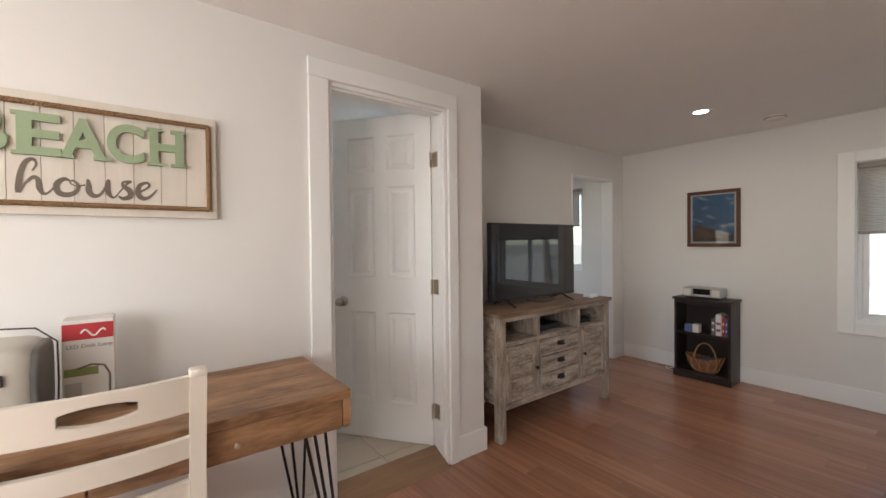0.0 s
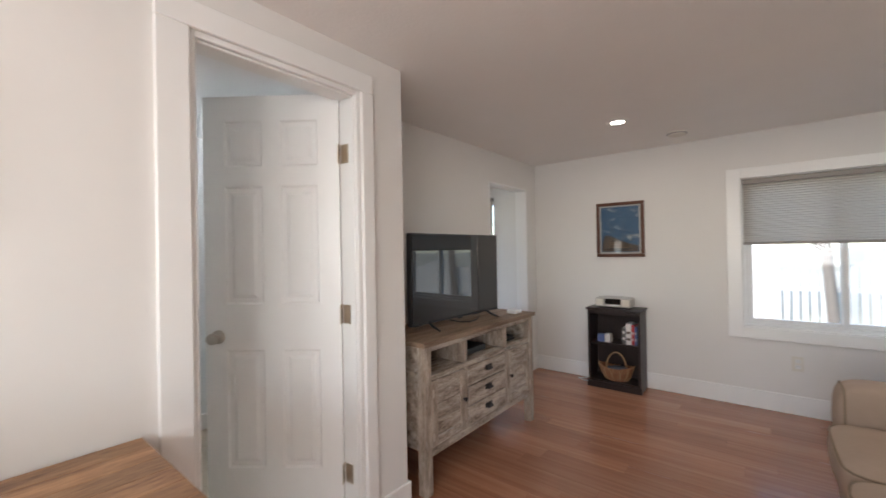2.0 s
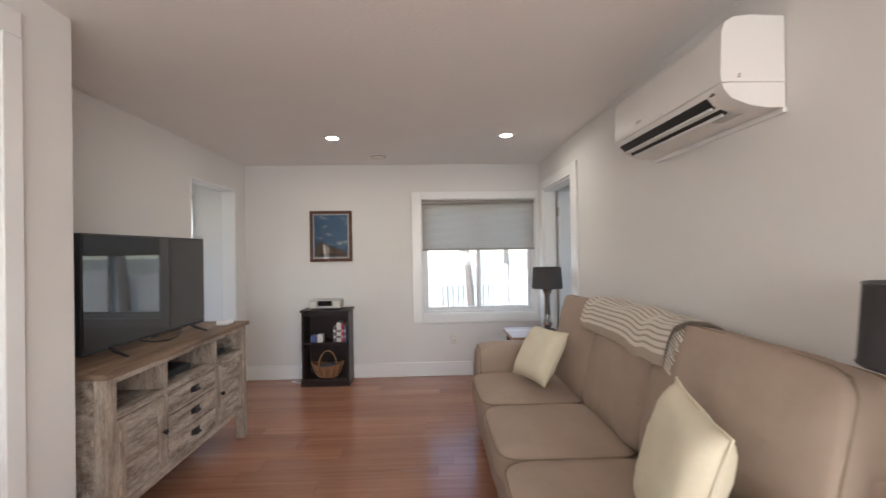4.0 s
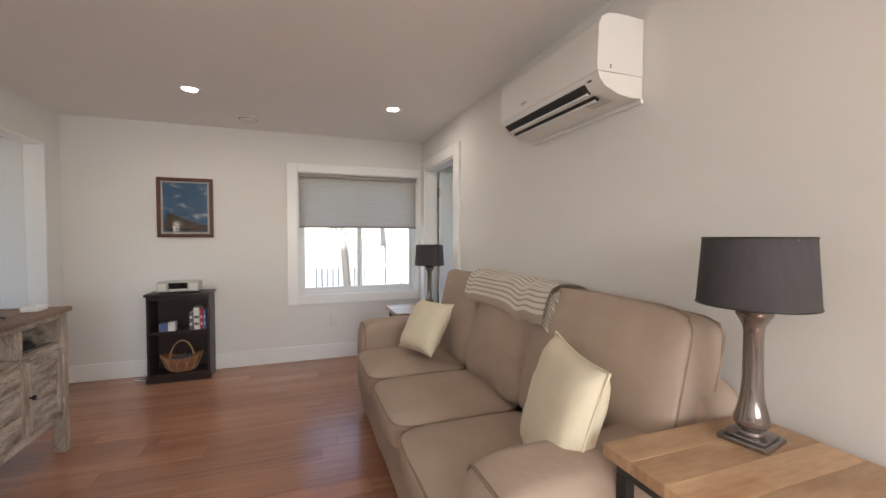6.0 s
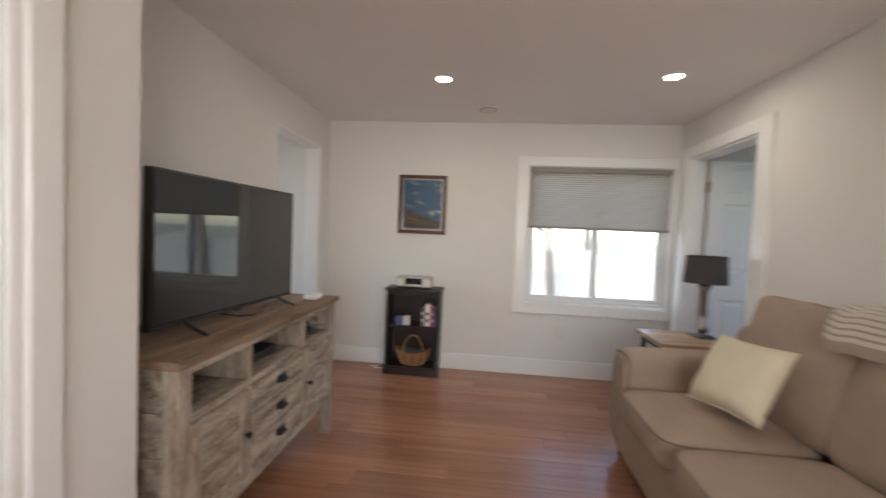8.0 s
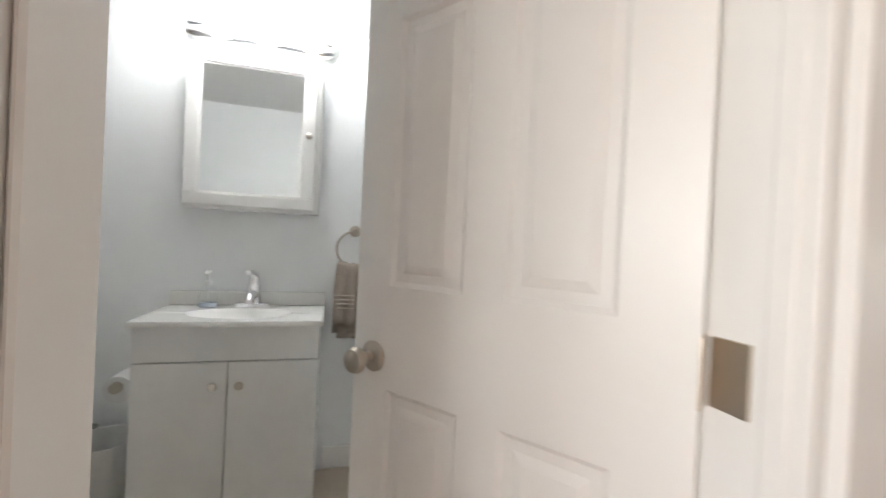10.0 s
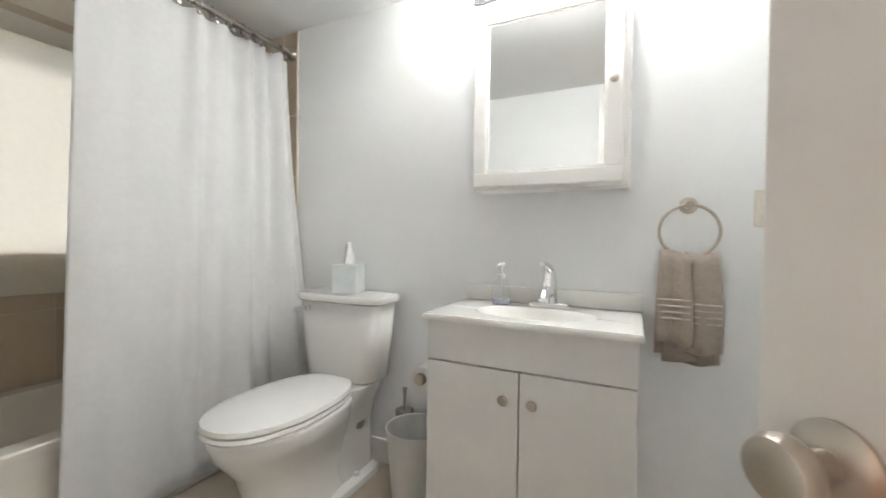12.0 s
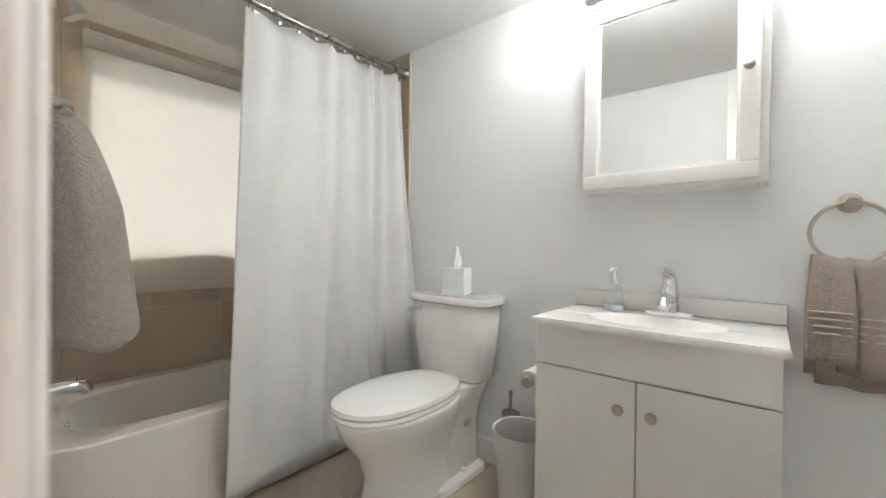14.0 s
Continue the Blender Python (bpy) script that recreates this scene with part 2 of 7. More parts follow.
M_GRASS = mat("dry_lawn", (0.30, 0.28, 0.20), 0.95, rgb2=(0.36, 0.32, 0.24), scale=2, bump=0.6, bump_scale=30)
M_FENCE = mat("weathered_picket", (0.50, 0.49, 0.47), 0.85, rgb2=(0.42, 0.41, 0.39), scale=4, stretch=(4, 4, 0.7), random_hue=0.06)
M_BARK = mat("bark", (0.19, 0.165, 0.14), 0.95, rgb2=(0.12, 0.10, 0.085), scale=8, stretch=(2, 2, 0.5), bump=1.0, bump_scale=20)
M_SIDING = mat("white_siding", (0.74, 0.73, 0.71), 0.7, scale=2)
M_ROOF = mat("roof_shingle", (0.16, 0.15, 0.145), 0.9, scale=8, bump=0.5, bump_scale=40)


def glass_material(name, tint, rough=0.0, ior=1.45):
    m = bpy.data.materials.new(name)
    m.use_nodes = True
    t = m.node_tree
    t.nodes.remove(t.nodes["Principled BSDF"])
    tr, gl, mx = t.nodes.new("ShaderNodeBsdfTransparent"), t.nodes.new("ShaderNodeBsdfGlossy"), t.nodes.new("ShaderNodeMixShader")
    lw, pw, sc = t.nodes.new("ShaderNodeLayerWeight"), t.nodes.new("ShaderNodeMath"), t.nodes.new("ShaderNodeMath")
    lw.inputs["Blend"].default_value = 0.5
    pw.operation, sc.operation = "POWER", "MULTIPLY_ADD"
    pw.inputs[1].default_value = 5.0
    base = ((ior - 1) / (ior + 1)) ** 2
    sc.inputs[1].default_value, sc.inputs[2].default_value = 1 - base, base
    t.links.new(lw.outputs["Facing"], pw.inputs[0])
    t.links.new(pw.outputs[0], sc.inputs[0])
    tr.inputs["Color"].default_value = (*tint, 1)
    gl.inputs["Roughness"].default_value = rough
    t.links.new(sc.outputs[0], mx.inputs["Fac"])
    t.links.new(tr.outputs["BSDF"], mx.inputs[1])
    t.links.new(gl.outputs["BSDF"], mx.inputs[2])
    t.links.new(mx.outputs["Shader"], t.nodes["Material Output"].inputs["Surface"])
    return m


M_GLASS = glass_material("window_glass", (0.97, 0.98, 0.98))
M_BOTTLE = glass_material("bottle_plastic", (0.985, 0.99, 0.99), 0.15, 1.12)


# ---- mesh helpers ----
def box(bm, x0, x1, y0, y1, z0, z1, bevel=0.0, seg=2):
    r = bmesh.ops.create_cube(bm, size=1.0)
    vs = r["verts"]
    for v in vs:
        v.co = ((x0 + x1) / 2 + v.co.x * (x1 - x0), (y0 + y1) / 2 + v.co.y * (y1 - y0), (z0 + z1) / 2 + v.co.z * (z1 - z0))
    if bevel:
        es = list({e for v in vs for e in v.link_edges})
        bmesh.ops.bevel(bm, geom=es, offset=bevel, segments=seg, affect="EDGES", profile=0.5)
    return vs


def tube(bm, pts, r, seg=10, closed=False, caps=True):
    """A round bar along points; r is one radius or one for each point."""
    pts = [Vector([float(q) for q in p]) for p in pts]
    n = len(pts)
    rs = [float(q) for q in r] if isinstance(r, (list, tuple)) else [r] * n
    rings, up = [], None
    for i, p in enumerate(pts):
        a, b = (pts[i - 1], pts[(i + 1) % n]) if closed else (pts[max(i - 1, 0)], pts[min(i + 1, n - 1)])
        d = (b - a).normalized()
        if up is None:
            up = d.orthogonal().normalized()
        up = (up - d * up.dot(d)).normalized()
        side = d.cross(up)
        rings.append([bm.verts.new(p + rs[i] * (math.cos(k * math.tau / seg) * up + math.sin(k * math.tau / seg) * side)) for k in range(seg)])
    for i in range(n if closed else n - 1):
        for k in range(seg):
            bm.faces.new((rings[i][k], rings[i][(k + 1) % seg], rings[(i + 1) % n][(k + 1) % seg], rings[(i + 1) % n][k]))
    if caps and not closed:
        bm.faces.new(rings[0][::-1])
        bm.faces.new(rings[-1])


def lathe(bm, profile, cx, cy, seg=32, sx=1.0, sy=1.0):
    """Turns rows of (radius, z) about the upright through (cx, cy)."""
    rings = [[bm.verts.new((cx + r * sx * math.cos(k * math.tau / seg), cy + r * sy * math.sin(k * math.tau / seg), z)) for k in range(seg)]
             for r, z in profile]
    for a, b in zip(rings, rings[1:]):
        for k in range(seg):
            bm.faces.new((a[k], a[(k + 1) % seg], b[(k + 1) % seg], b[k]))
    if profile[0][0] > 1e-4:
        bm.faces.new(rings[0][::-1])
    if profile[-1][0] > 1e-4:
        bm.faces.new(rings[-1])


def soft_box(bm, c, size, k=5.0, puff=(0, 0, 0), n=14, wrinkle=0.0, m=None, seed=0.0):
    """A stuffed block: a box with rounded edges, faces that bulge by puff, and soft creases."""
    vs = {}
    hx, hy, hz = (s / 2 for s in size)

    def vert(i, j, l):
        key = (i, j, l)
        if key not in vs:
            p = Vector((2 * i / n - 1, 2 * j / n - 1, 2 * l / n - 1))
            q = p / (abs(p.x) ** k + abs(p.y) ** k + abs(p.z) ** k) ** (1 / k)
            x, y, z = q.x * hx, q.y * hy, q.z * hz
            x += puff[0] * q.x * (1 - p.y ** 2) * (1 - p.z ** 2)
            y += puff[1] * q.y * (1 - p.x ** 2) * (1 - p.z ** 2)
            z += puff[2] * q.z * (1 - p.x ** 2) * (1 - p.y ** 2)
            co = Vector((x, y, z))
            if wrinkle:
                co += q * wrinkle * noise.noise(Vector((x * 9 + seed, y * 9, z * 9)))
                co += q * wrinkle * 0.5 * noise.noise(Vector((x * 22 + seed, y * 22, z * 22)))
            co = (m @ co) if m else co
            vs[key] = bm.verts.new(co + Vector(c))
        return vs[key]
    for a in range(n):
        for b in range(n):
            for f in (0, n):
                for face in range(3):
                    quad = []
                    for da, db in ((0, 0), (1, 0), (1, 1), (0, 1)):
                        key = [a + da, b + db]
                        key.insert(face, f)
                        quad.append(vert(*key))
                    bm.faces.new(quad)
    bmesh.ops.recalc_face_normals(bm, faces=bm.faces)


def pillow_mesh(bm, c, m, w=0.44, t=0.075, n=18):
    """A square scatter cushion with pointed corners, turned by m about c."""
    grid = {}
    for s in (1, -1):
        for i in range(n + 1):
            for j in range(n + 1):
                u, v = 2 * i / n - 1, 2 * j / n - 1
                edge = i in (0, n) or j in (0, n)
                if edge and s == -1:
                    grid[(s, i, j)] = grid[(1, i, j)]
                    continue
                pull = 1 - 0.07 * ((1 - u * u) * abs(v) ** 3 + (1 - v * v) * abs(u) ** 3) - 0.02
                h = t * (max(0, 1 - u ** 4) * max(0, 1 - v ** 4)) ** 0.55
                h *= 1 + 0.10 * noise.noise(Vector((u * 2.2, v * 2.2, s)))
                h += 0.004 * noise.noise(Vector((u * 7, v * 7, s * 3)))
                grid[(s, i, j)] = bm.verts.new((m @ Vector((u * w / 2 * pull, v * w / 2 * pull, s * h))) + Vector(c))
    for s in (1, -1):
        for i in range(n):
            for j in range(n):
                q = [grid[(s, i, j)], grid[(s, i + 1, j)], grid[(s, i + 1, j + 1)], grid[(s, i, j + 1)]]
                bm.faces.new(q if s == 1 else q[::-1])


def prism(bm, outline, lo, hi, axis="y"):
    """A plate from an outline in the two other axes, from lo to hi along the axis."""
    def place(p, d):
        return {"x": (d, p[0], p[1]), "y": (p[0], d, p[1]), "z": (p[0], p[1], d)}[axis]
    a = [bm.verts.new(place(p, lo)) for p in outline]
    b = [bm.verts.new(place(p, hi)) for p in outline]
    n = len(outline)
    bm.faces.new(a[::-1])
    bm.faces.new(b)
    for i in range(n):
        bm.faces.new((a[i], a[(i + 1) % n], b[(i + 1) % n], b[i]))
    bmesh.ops.recalc_face_normals(bm, faces=bm.faces)


PLACES = {}


def thing(name, label, category, m=None, group=""):
    ob = new(name)
    ob.empty_display_size = 0.1
    ob.matrix_basis = m or Matrix()
    PLACES[ob] = m or Matrix()
    return tagged(ob, label, category, group)


def smooth(me, flag):
    if flag:
        me.polygons.foreach_set("use_smooth", [True] * len(me.polygons))
        if flag != "all":
            me.set_sharp_from_angle(angle=radians(38))


def part(name, bm, material, parent=None, label="", local=False, shade=True):
    """Links a bmesh as one mesh object under a thing or a part. The mesh is given in the world's axes unless local."""
    me = bpy.data.meshes.new(name)
    bmesh.ops.recalc_face_normals(bm, faces=bm.faces)
    bm.to_mesh(me)
    bm.free()
    me.materials.append(material)
    smooth(me, shade)
    ob = new(name, me)
    if parent is not None:
        ob.parent = parent
        PLACES[ob] = PLACES.get(parent, Matrix())
        if not local:
            me.transform(PLACES[ob].inverted())
    if label:
        tagged(ob, label)
    return ob


def boxpart(name, dims, material, parent=None, bevel=0.003, label="", local=False):
    bm = bmesh.new()
    box(bm, *dims, bevel=bevel, seg=2)
    return part(name, bm, material, parent, label, local, shade=False)


def structure(name, boxes, material, label, category="wall"):
    bm = bmesh.new()
    for b in boxes:
        box(bm, *b)
    return tagged(part(name, bm, material, shade=False), label, category, kind="structure")


def words(text, size, extrude, bold=0.0, shear=0.0, spacing=1.0):
    """A mesh of built-in lettering in the x-y plane, from its left end."""
    cu = bpy.data.curves.new("lettering", "FONT")
    cu.body, cu.size, cu.extrude, cu.offset, cu.shear, cu.space_character = text, size, extrude, bold, shear, spacing
    ob = bpy.data.objects.new("lettering", cu)
    scene.collection.objects.link(ob)
    me = bpy.data.meshes.new_from_object(ob.evaluated_get(bpy.context.evaluated_depsgraph_get()))
    bpy.data.objects.remove(ob)
    return me


def word_part(name, me, m, material, parent, label=""):
    me.transform(PLACES.get(parent, Matrix()).inverted() @ m)
    me.materials.clear()
    me.materials.append(material)
    ob = new(name, me)
    ob.parent = parent
    PLACES[ob] = PLACES.get(parent, Matrix())
    if label:
        tagged(ob, label)
    return ob


# ---- large structure ----
DY0, DY1, DZ = -0.985, -0.285, 2.09      # bathroom doorway
floor = tagged(boxpart("floor", (TVX - 2.2, R + 2.0, SOUTH, L + 0.02, -0.12, -0.012), M_GAP, bevel=0), "reddish brown laminate plank floor with a low sheen", "floor", kind="structure")
structure("ceiling", [(TVX - 2.2, R + 2.0, 0.0, L + 0.15, C, C + 0.2), (0.0, R + 2.0, SOUTH - 0.15, 0.0, C, C + 0.2)], M_CEIL, "off-white lightly textured ceiling", "ceiling")
structure("wall_west", [(-0.115, 0, SOUTH, DY0, -0.01, C), (-0.115, 0, DY1, 0, -0.01, C), (-0.115, 0, DY0, DY1, DZ, C)], M_WALL,
          "cream painted wall with a doorway to the bathroom")
structure("wall_corner", [(TVX, -0.115, -0.12, 0, -0.01, C)], M_WALL, "short cream painted return wall behind the television stand")
structure("wall_television", [(TVX - 0.12, TVX, -0.12, 1.73, -0.01, C), (TVX - 0.12, TVX, 2.47, L, -0.01, C), (TVX - 0.12, TVX, 1.73, 2.47, 1.99, C)], M_WALL,
          "cream painted wall with a cased opening to a bedroom")
WX0, WX1, WZ0, WZ1 = 1.31, 2.55, 0.66, 1.90
structure("wall_north", [(TVX - 2.2, -2.0, L, L + 0.15, -0.6, C), (-2.0, -1.1, L, L + 0.15, -0.6, 0.95), (-2.0, -1.1, L, L + 0.15, 1.98, C),
                         (-1.1, WX0, L, L + 0.15, -0.6, C), (WX0, WX1, L, L + 0.15, -0.6, WZ0), (WX0, WX1, L, L + 0.15, WZ1, C),
                         (WX1, R + 2.0, L, L + 0.15, -0.6, C)], M_WALL, "cream painted wall with a sliding window")
RY0, RY1, RZ = 1.685, 2.535, 1.965
# The south end holds an added, unseen window opening for fill light.
structure("wall_east", [(R, R + 0.12, SOUTH, -4.33, -0.01, C), (R, R + 0.12, -3.07, RY0, -0.01, C), (R, R + 0.12, -4.33, -3.07, -0.01, 0.88), (R, R + 0.12, -4.33, -3.07, 2.12, C), (R, R + 0.12, RY1, L, -0.01, C), (R, R + 0.12, RY0, RY1, RZ, C)], M_WALL,
          "cream painted wall with a doorway beside the window")
# Plain unseen wall; its window opening is added to light the room.
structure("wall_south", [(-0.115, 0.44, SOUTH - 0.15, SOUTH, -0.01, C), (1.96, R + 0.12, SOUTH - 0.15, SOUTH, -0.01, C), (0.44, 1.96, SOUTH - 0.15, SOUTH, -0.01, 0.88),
                         (0.44, 1.96, SOUTH - 0.15, SOUTH, 2.12, C)], M_WALL, "cream painted rear wall, unseen, with an added window opening")
# The west opening is unseen, added so that daylight brightens the bedroom.
structure("wall_bedroom", [(TVX - 2.3, TVX - 2.2, 0.4, L, -0.01, 0.8), (TVX - 2.3, TVX - 2.2, 0.4, L, 2.1, C), (TVX - 2.3, TVX - 2.2, 0.4, 0.7, 0.8, 2.1), (TVX - 2.3, TVX - 2.2, 2.4, L, 0.8, 2.1), (TVX - 2.2, TVX - 0.12, 0.4, 0.5, -0.01, C)], M_WALL, "cream painted bedroom walls with an added unseen opening for daylight")
# The side room's east opening is added out of view to brighten it.
structure("wall_side_room", [(R + 2.0, R + 2.1, 1.0, L, -0.01, 0.8), (R + 2.0, R + 2.1, 1.0, L, 2.0, C), (R + 2.0, R + 2.1, 1.0, 1.13, 0.8, 2.0), (R + 2.0, R + 2.1, 2.59, L, 0.8, 2.0), (R + 0.12, R + 2.0, 1.0, 1.1, -0.01, C)], M_BATH, "pale painted side room walls with an added opening for daylight")
# bathroom shell
structure("wall_bath_west", [(WB - 0.12, WB, BY, -0.12, -0.1, C)], M_BATH, "white painted bathroom wall behind the vanity")
structure("wall_bath_north", [(WB - 0.12, TVX - 0.12, -0.12, 0.0, -0.1, C)], M_BATH, "white painted bathroom end wall")
structure("wall_bath_face", [(TVX - 0.12, -0.117, -0.13, -0.122, BF, BC)], M_BATH, "white painted bathroom wall face")
structure("wall_bath_inner", [(-0.125, -0.117, BY, DY0 - 0.08, BF, BC), (-0.125, -0.117, DY1 + 0.08, -0.13, BF, BC), (-0.125, -0.117, DY0 - 0.08, DY1 + 0.08, DZ + 0.08, BC)],
          M_BATH, "white painted bathroom wall beside its door")
BX0, BX1, BZ0, BZ1 = -1.27, -0.49, 1.04, 1.995
structure("wall_bath_south", [(WB - 0.12, BX0, BY - 0.15, BY, -0.6, C), (BX1, -0.117, BY - 0.15, BY, -0.6, C), (BX0, BX1, BY - 0.15, BY, -0.6, BZ0),
                              (BX0, BX1, BY - 0.15, BY, BZ1, C)], M_GROUT, "tiled bathroom wall with a window over the tub")
BE = -0.27      # tiled end wall of the tub alcove
bath_end = structure("wall_bath_end", [(BE, -0.126, BY + 0.002, -2.40, BF, BC - 0.001)], M_GROUT, "tiled end wall of the tub alcove")
structure("ceiling_bath", [(WB - 0.12, -0.117, BY - 0.15, -0.12, BC, BC + 0.2)], M_BATH, "white painted bathroom ceiling", "ceiling")
bath_floor = structure("floor_bath", [(WB, -0.118, BY, -0.122, -0.1, BF - 0.006)], M_GROUT, "pale grout bed under beige floor tiles", "floor")
bm = bmesh.new()
prism(bm, [(0.035, -0.001), (0.03, 0.008), (-0.08, 0.055), (-0.118, 0.076), (-0.118, -0.001)], DY0 + 0.015, DY1 - 0.015, "y")
tagged(part("threshold", bm, M_THRESH), "brown wooden threshold ramp in the bathroom doorway", "threshold", kind="structure")


# ---- trim ----
def skirting(boxes, name="baseboard"):
    bm = bmesh.new()
    for b in boxes:
        box(bm, *b, bevel=0.004, seg=1)
    tagged(part(name, bm, M_TRIM, shade=False), "white painted flat baseboard", "baseboard", kind="structure")


skirting([(0, 0.015, SOUTH, DY0 - 0.105, 0, 0.145)])
skirting([(0, 0.015, DY1 + 0.07, 0.016, 0, 0.145), (TVX, 0.0, 0.0, 0.015, 0, 0.145)])
skirting([(TVX, TVX + 0.015, 0.016, 1.72, 0, 0.145), (TVX, TVX + 0.015, 2.48, L - 0.016, 0, 0.145)])
skirting([(TVX, R - 0.016, L - 0.015, L, 0, 0.15)])
skirting([(R - 0.015, R, SOUTH, 1.55, 0, 0.145)])
skirting([(WB, WB + 0.014, -2.40, -1.46, BF, BF + 0.11), (WB, WB + 0.014, -0.78, -0.135, BF, BF + 0.11), (WB + 0.014, -0.135, -0.146, -0.132, BF, BF + 0.11),
          (-0.141, -0.127, -2.40, DY0 - 0.085, BF, BF + 0.11)])


def casing(name, boxes, label, cat="door casing"):
    bm = bmesh.new()
    for b in boxes:
        box(bm, *b, bevel=0.003, seg=1)
    return tagged(part(name, bm, M_TRIM, shade=False), label, cat, kind="structure")


casing("door_casing", [(0, 0.020, DY0 - 0.105, DY0 - 0.008, 0, DZ), (0, 0.020, DY1 + 0.008, DY1 + 0.075, 0, DZ), (0, 0.017, DY0 - 0.105, DY1 + 0.075, DZ + 0.002, DZ + 0.09),
                       (-0.134, -0.126, DY0 - 0.08, DY0 - 0.008, BF, DZ + 0.08), (-0.134, -0.126, DY1 + 0.008, DY1 + 0.08, BF, DZ + 0.08),
                       (-0.134, -0.126, DY0 - 0.008, DY1 + 0.008, DZ + 0.002, DZ + 0.08)], "white painted flat casing round the bathroom doorway")
casing("door_jamb", [(-0.128, 0.001, DY0 - 0.006, DY0 + 0.014, 0.0, DZ), (-0.128, 0.001, DY1 - 0.014, DY1 + 0.006, 0.0, DZ), (-0.128, 0.001, DY0 + 0.014, DY1 - 0.014, DZ - 0.02, DZ + 0.001),
                     (-0.046, -0.016, DY0 + 0.014, DY0 + 0.022, 0.05, DZ - 0.02), (-0.046, -0.016, DY1 - 0.020, DY1 - 0.014, 0.05, DZ - 0.02),
                     (-0.046, -0.016, DY0 + 0.022, DY1 - 0.020, DZ - 0.030, DZ - 0.02)], "white painted door jamb with its stop")
casing("opening_casing", [(TVX - 0.125, TVX + 0.006, 1.722, 1.738, 0, 1.99), (TVX - 0.125, TVX + 0.006, 2.462, 2.478, 0, 1.99), (TVX - 0.125, TVX + 0.006, 1.738, 2.462, 1.974, 1.992)],
       "cream painted lining of the bedroom opening")
casing("side_door_casing", [(R - 0.020, R, 1.555, RY0, 0, RZ + 0.09), (R - 0.020, R, RY1, 2.665, 0, RZ + 0.09), (R - 0.018, R, RY0, RY1, RZ, RZ + 0.09)],
       "white painted casing round the side doorway")
casing("side_door_jamb", [(R - 0.001, R + 0.125, RY0 - 0.006, RY0 + 0.014, 0, RZ), (R - 0.001, R + 0.125, RY1 - 0.014, RY1 + 0.006, 0, RZ),
                          (R - 0.001, R + 0.125, RY0 + 0.014, RY1 - 0.014, RZ - 0.018, RZ + 0.001)], "white painted jamb of the side doorway")


# ---- windows ----
def slider_window(name, x0, x1, z0, z1, y, label):
    """A two-light sliding window in a wall that runs along x; y is the middle of its frame."""
    win = tagged(new(name), label, "window", kind="structure")
    PLACES[win] = Matrix()
    bm = bmesh.new()
    f = 0.035
    for b in ((x0, x0 + f, y - 0.04, y + 0.04, z0, z1), (x1 - f, x1, y - 0.04, y + 0.04, z0, z1), (x0 + f, x1 - f, y - 0.04, y + 0.04, z0, z0 + f),
              (x0 + f, x1 - f, y - 0.04, y + 0.04, z1 - f, z1)):
        box(bm, *b, bevel=0.003, seg=1)
    part("window_frame", bm, M_VINYL, win, shade=False)
    xm = (x0 + x1) / 2
    for a, b, dy in ((x0 + f, xm + 0.022, -0.014), (xm - 0.022, x1 - f, 0.018)):
        bm = bmesh.new()
        s = 0.034
        for d in ((a, a + s, z0 + f, z1 - f), (b - s, b, z0 + f, z1 - f), (a + s, b - s, z0 + f, z0 + f + s), (a + s, b - s, z1 - f - s, z1 - f)):
            box(bm, d[0], d[1], y + dy - 0.013, y + dy + 0.013, d[2], d[3], bevel=0.002, seg=1)
        sash = part("sash", bm, M_VINYL, win, shade=False)
        g = boxpart("pane", (a + s, b - s, y + dy - 0.002, y + dy + 0.002, z0 + f + s, z1 - f - s), M_GLASS, sash, bevel=0)
        g.visible_shadow = False
    bm = bmesh.new()
    box(bm, xm - 0.012, xm + 0.012, y - 0.038, y - 0.028, (z0 + z1) / 2 - 0.28, (z0 + z1) / 2 - 0.2, bevel=0.003)
    part("latch", bm, M_VINYL, win)
    return win


slider_window("window_1", WX0, WX1, WZ0, WZ1, L + 0.085, "white vinyl sliding window looking onto a fenced yard")
casing("window_casing", [(WX0 - 0.10, WX0, L - 0.018, L, WZ0 - 0.09, WZ1 + 0.085), (WX1, R - 0.001, L - 0.018, L, WZ0 - 0.09, WZ1 + 0.085),
                         (WX0, WX1, L - 0.018, L, WZ1, WZ1 + 0.085), (WX0, WX1, L - 0.018, L, WZ0 - 0.09, WZ0)], "white painted flat window casing", "window casing")
casing("window_lining", [(WX0, WX0 + 0.008, L - 0.001, L + 0.045, WZ0, WZ1), (WX1 - 0.008, WX1, L - 0.001, L + 0.045, WZ0, WZ1),
                         (WX0 + 0.008, WX1 - 0.008, L - 0.001, L + 0.045, WZ0, WZ0 + 0.010), (WX0 + 0.008, WX1 - 0.008, L - 0.001, L + 0.045, WZ1 - 0.008, WZ1)],
       "white painted window lining", "window lining")
slider_window("window_2", -2.0, -1.1, 0.95, 1.98, L + 0.085, "white vinyl window of the bedroom")
win3 = tagged(new("window_3"), "white fixed window over the bathtub behind a cloth shade", "window", kind="structure")
for b in ((BX0, BX1, BZ0, BZ0 + 0.03), (BX0, BX1, BZ1 - 0.03, BZ1), (BX0, BX0 + 0.03, BZ0 + 0.03, BZ1 - 0.03), (BX1 - 0.03, BX1, BZ0 + 0.03, BZ1 - 0.03)):
    boxpart("window_frame", (b[0], b[1], BY - 0.11, BY - 0.05, b[2], b[3]), M_VINYL, win3)
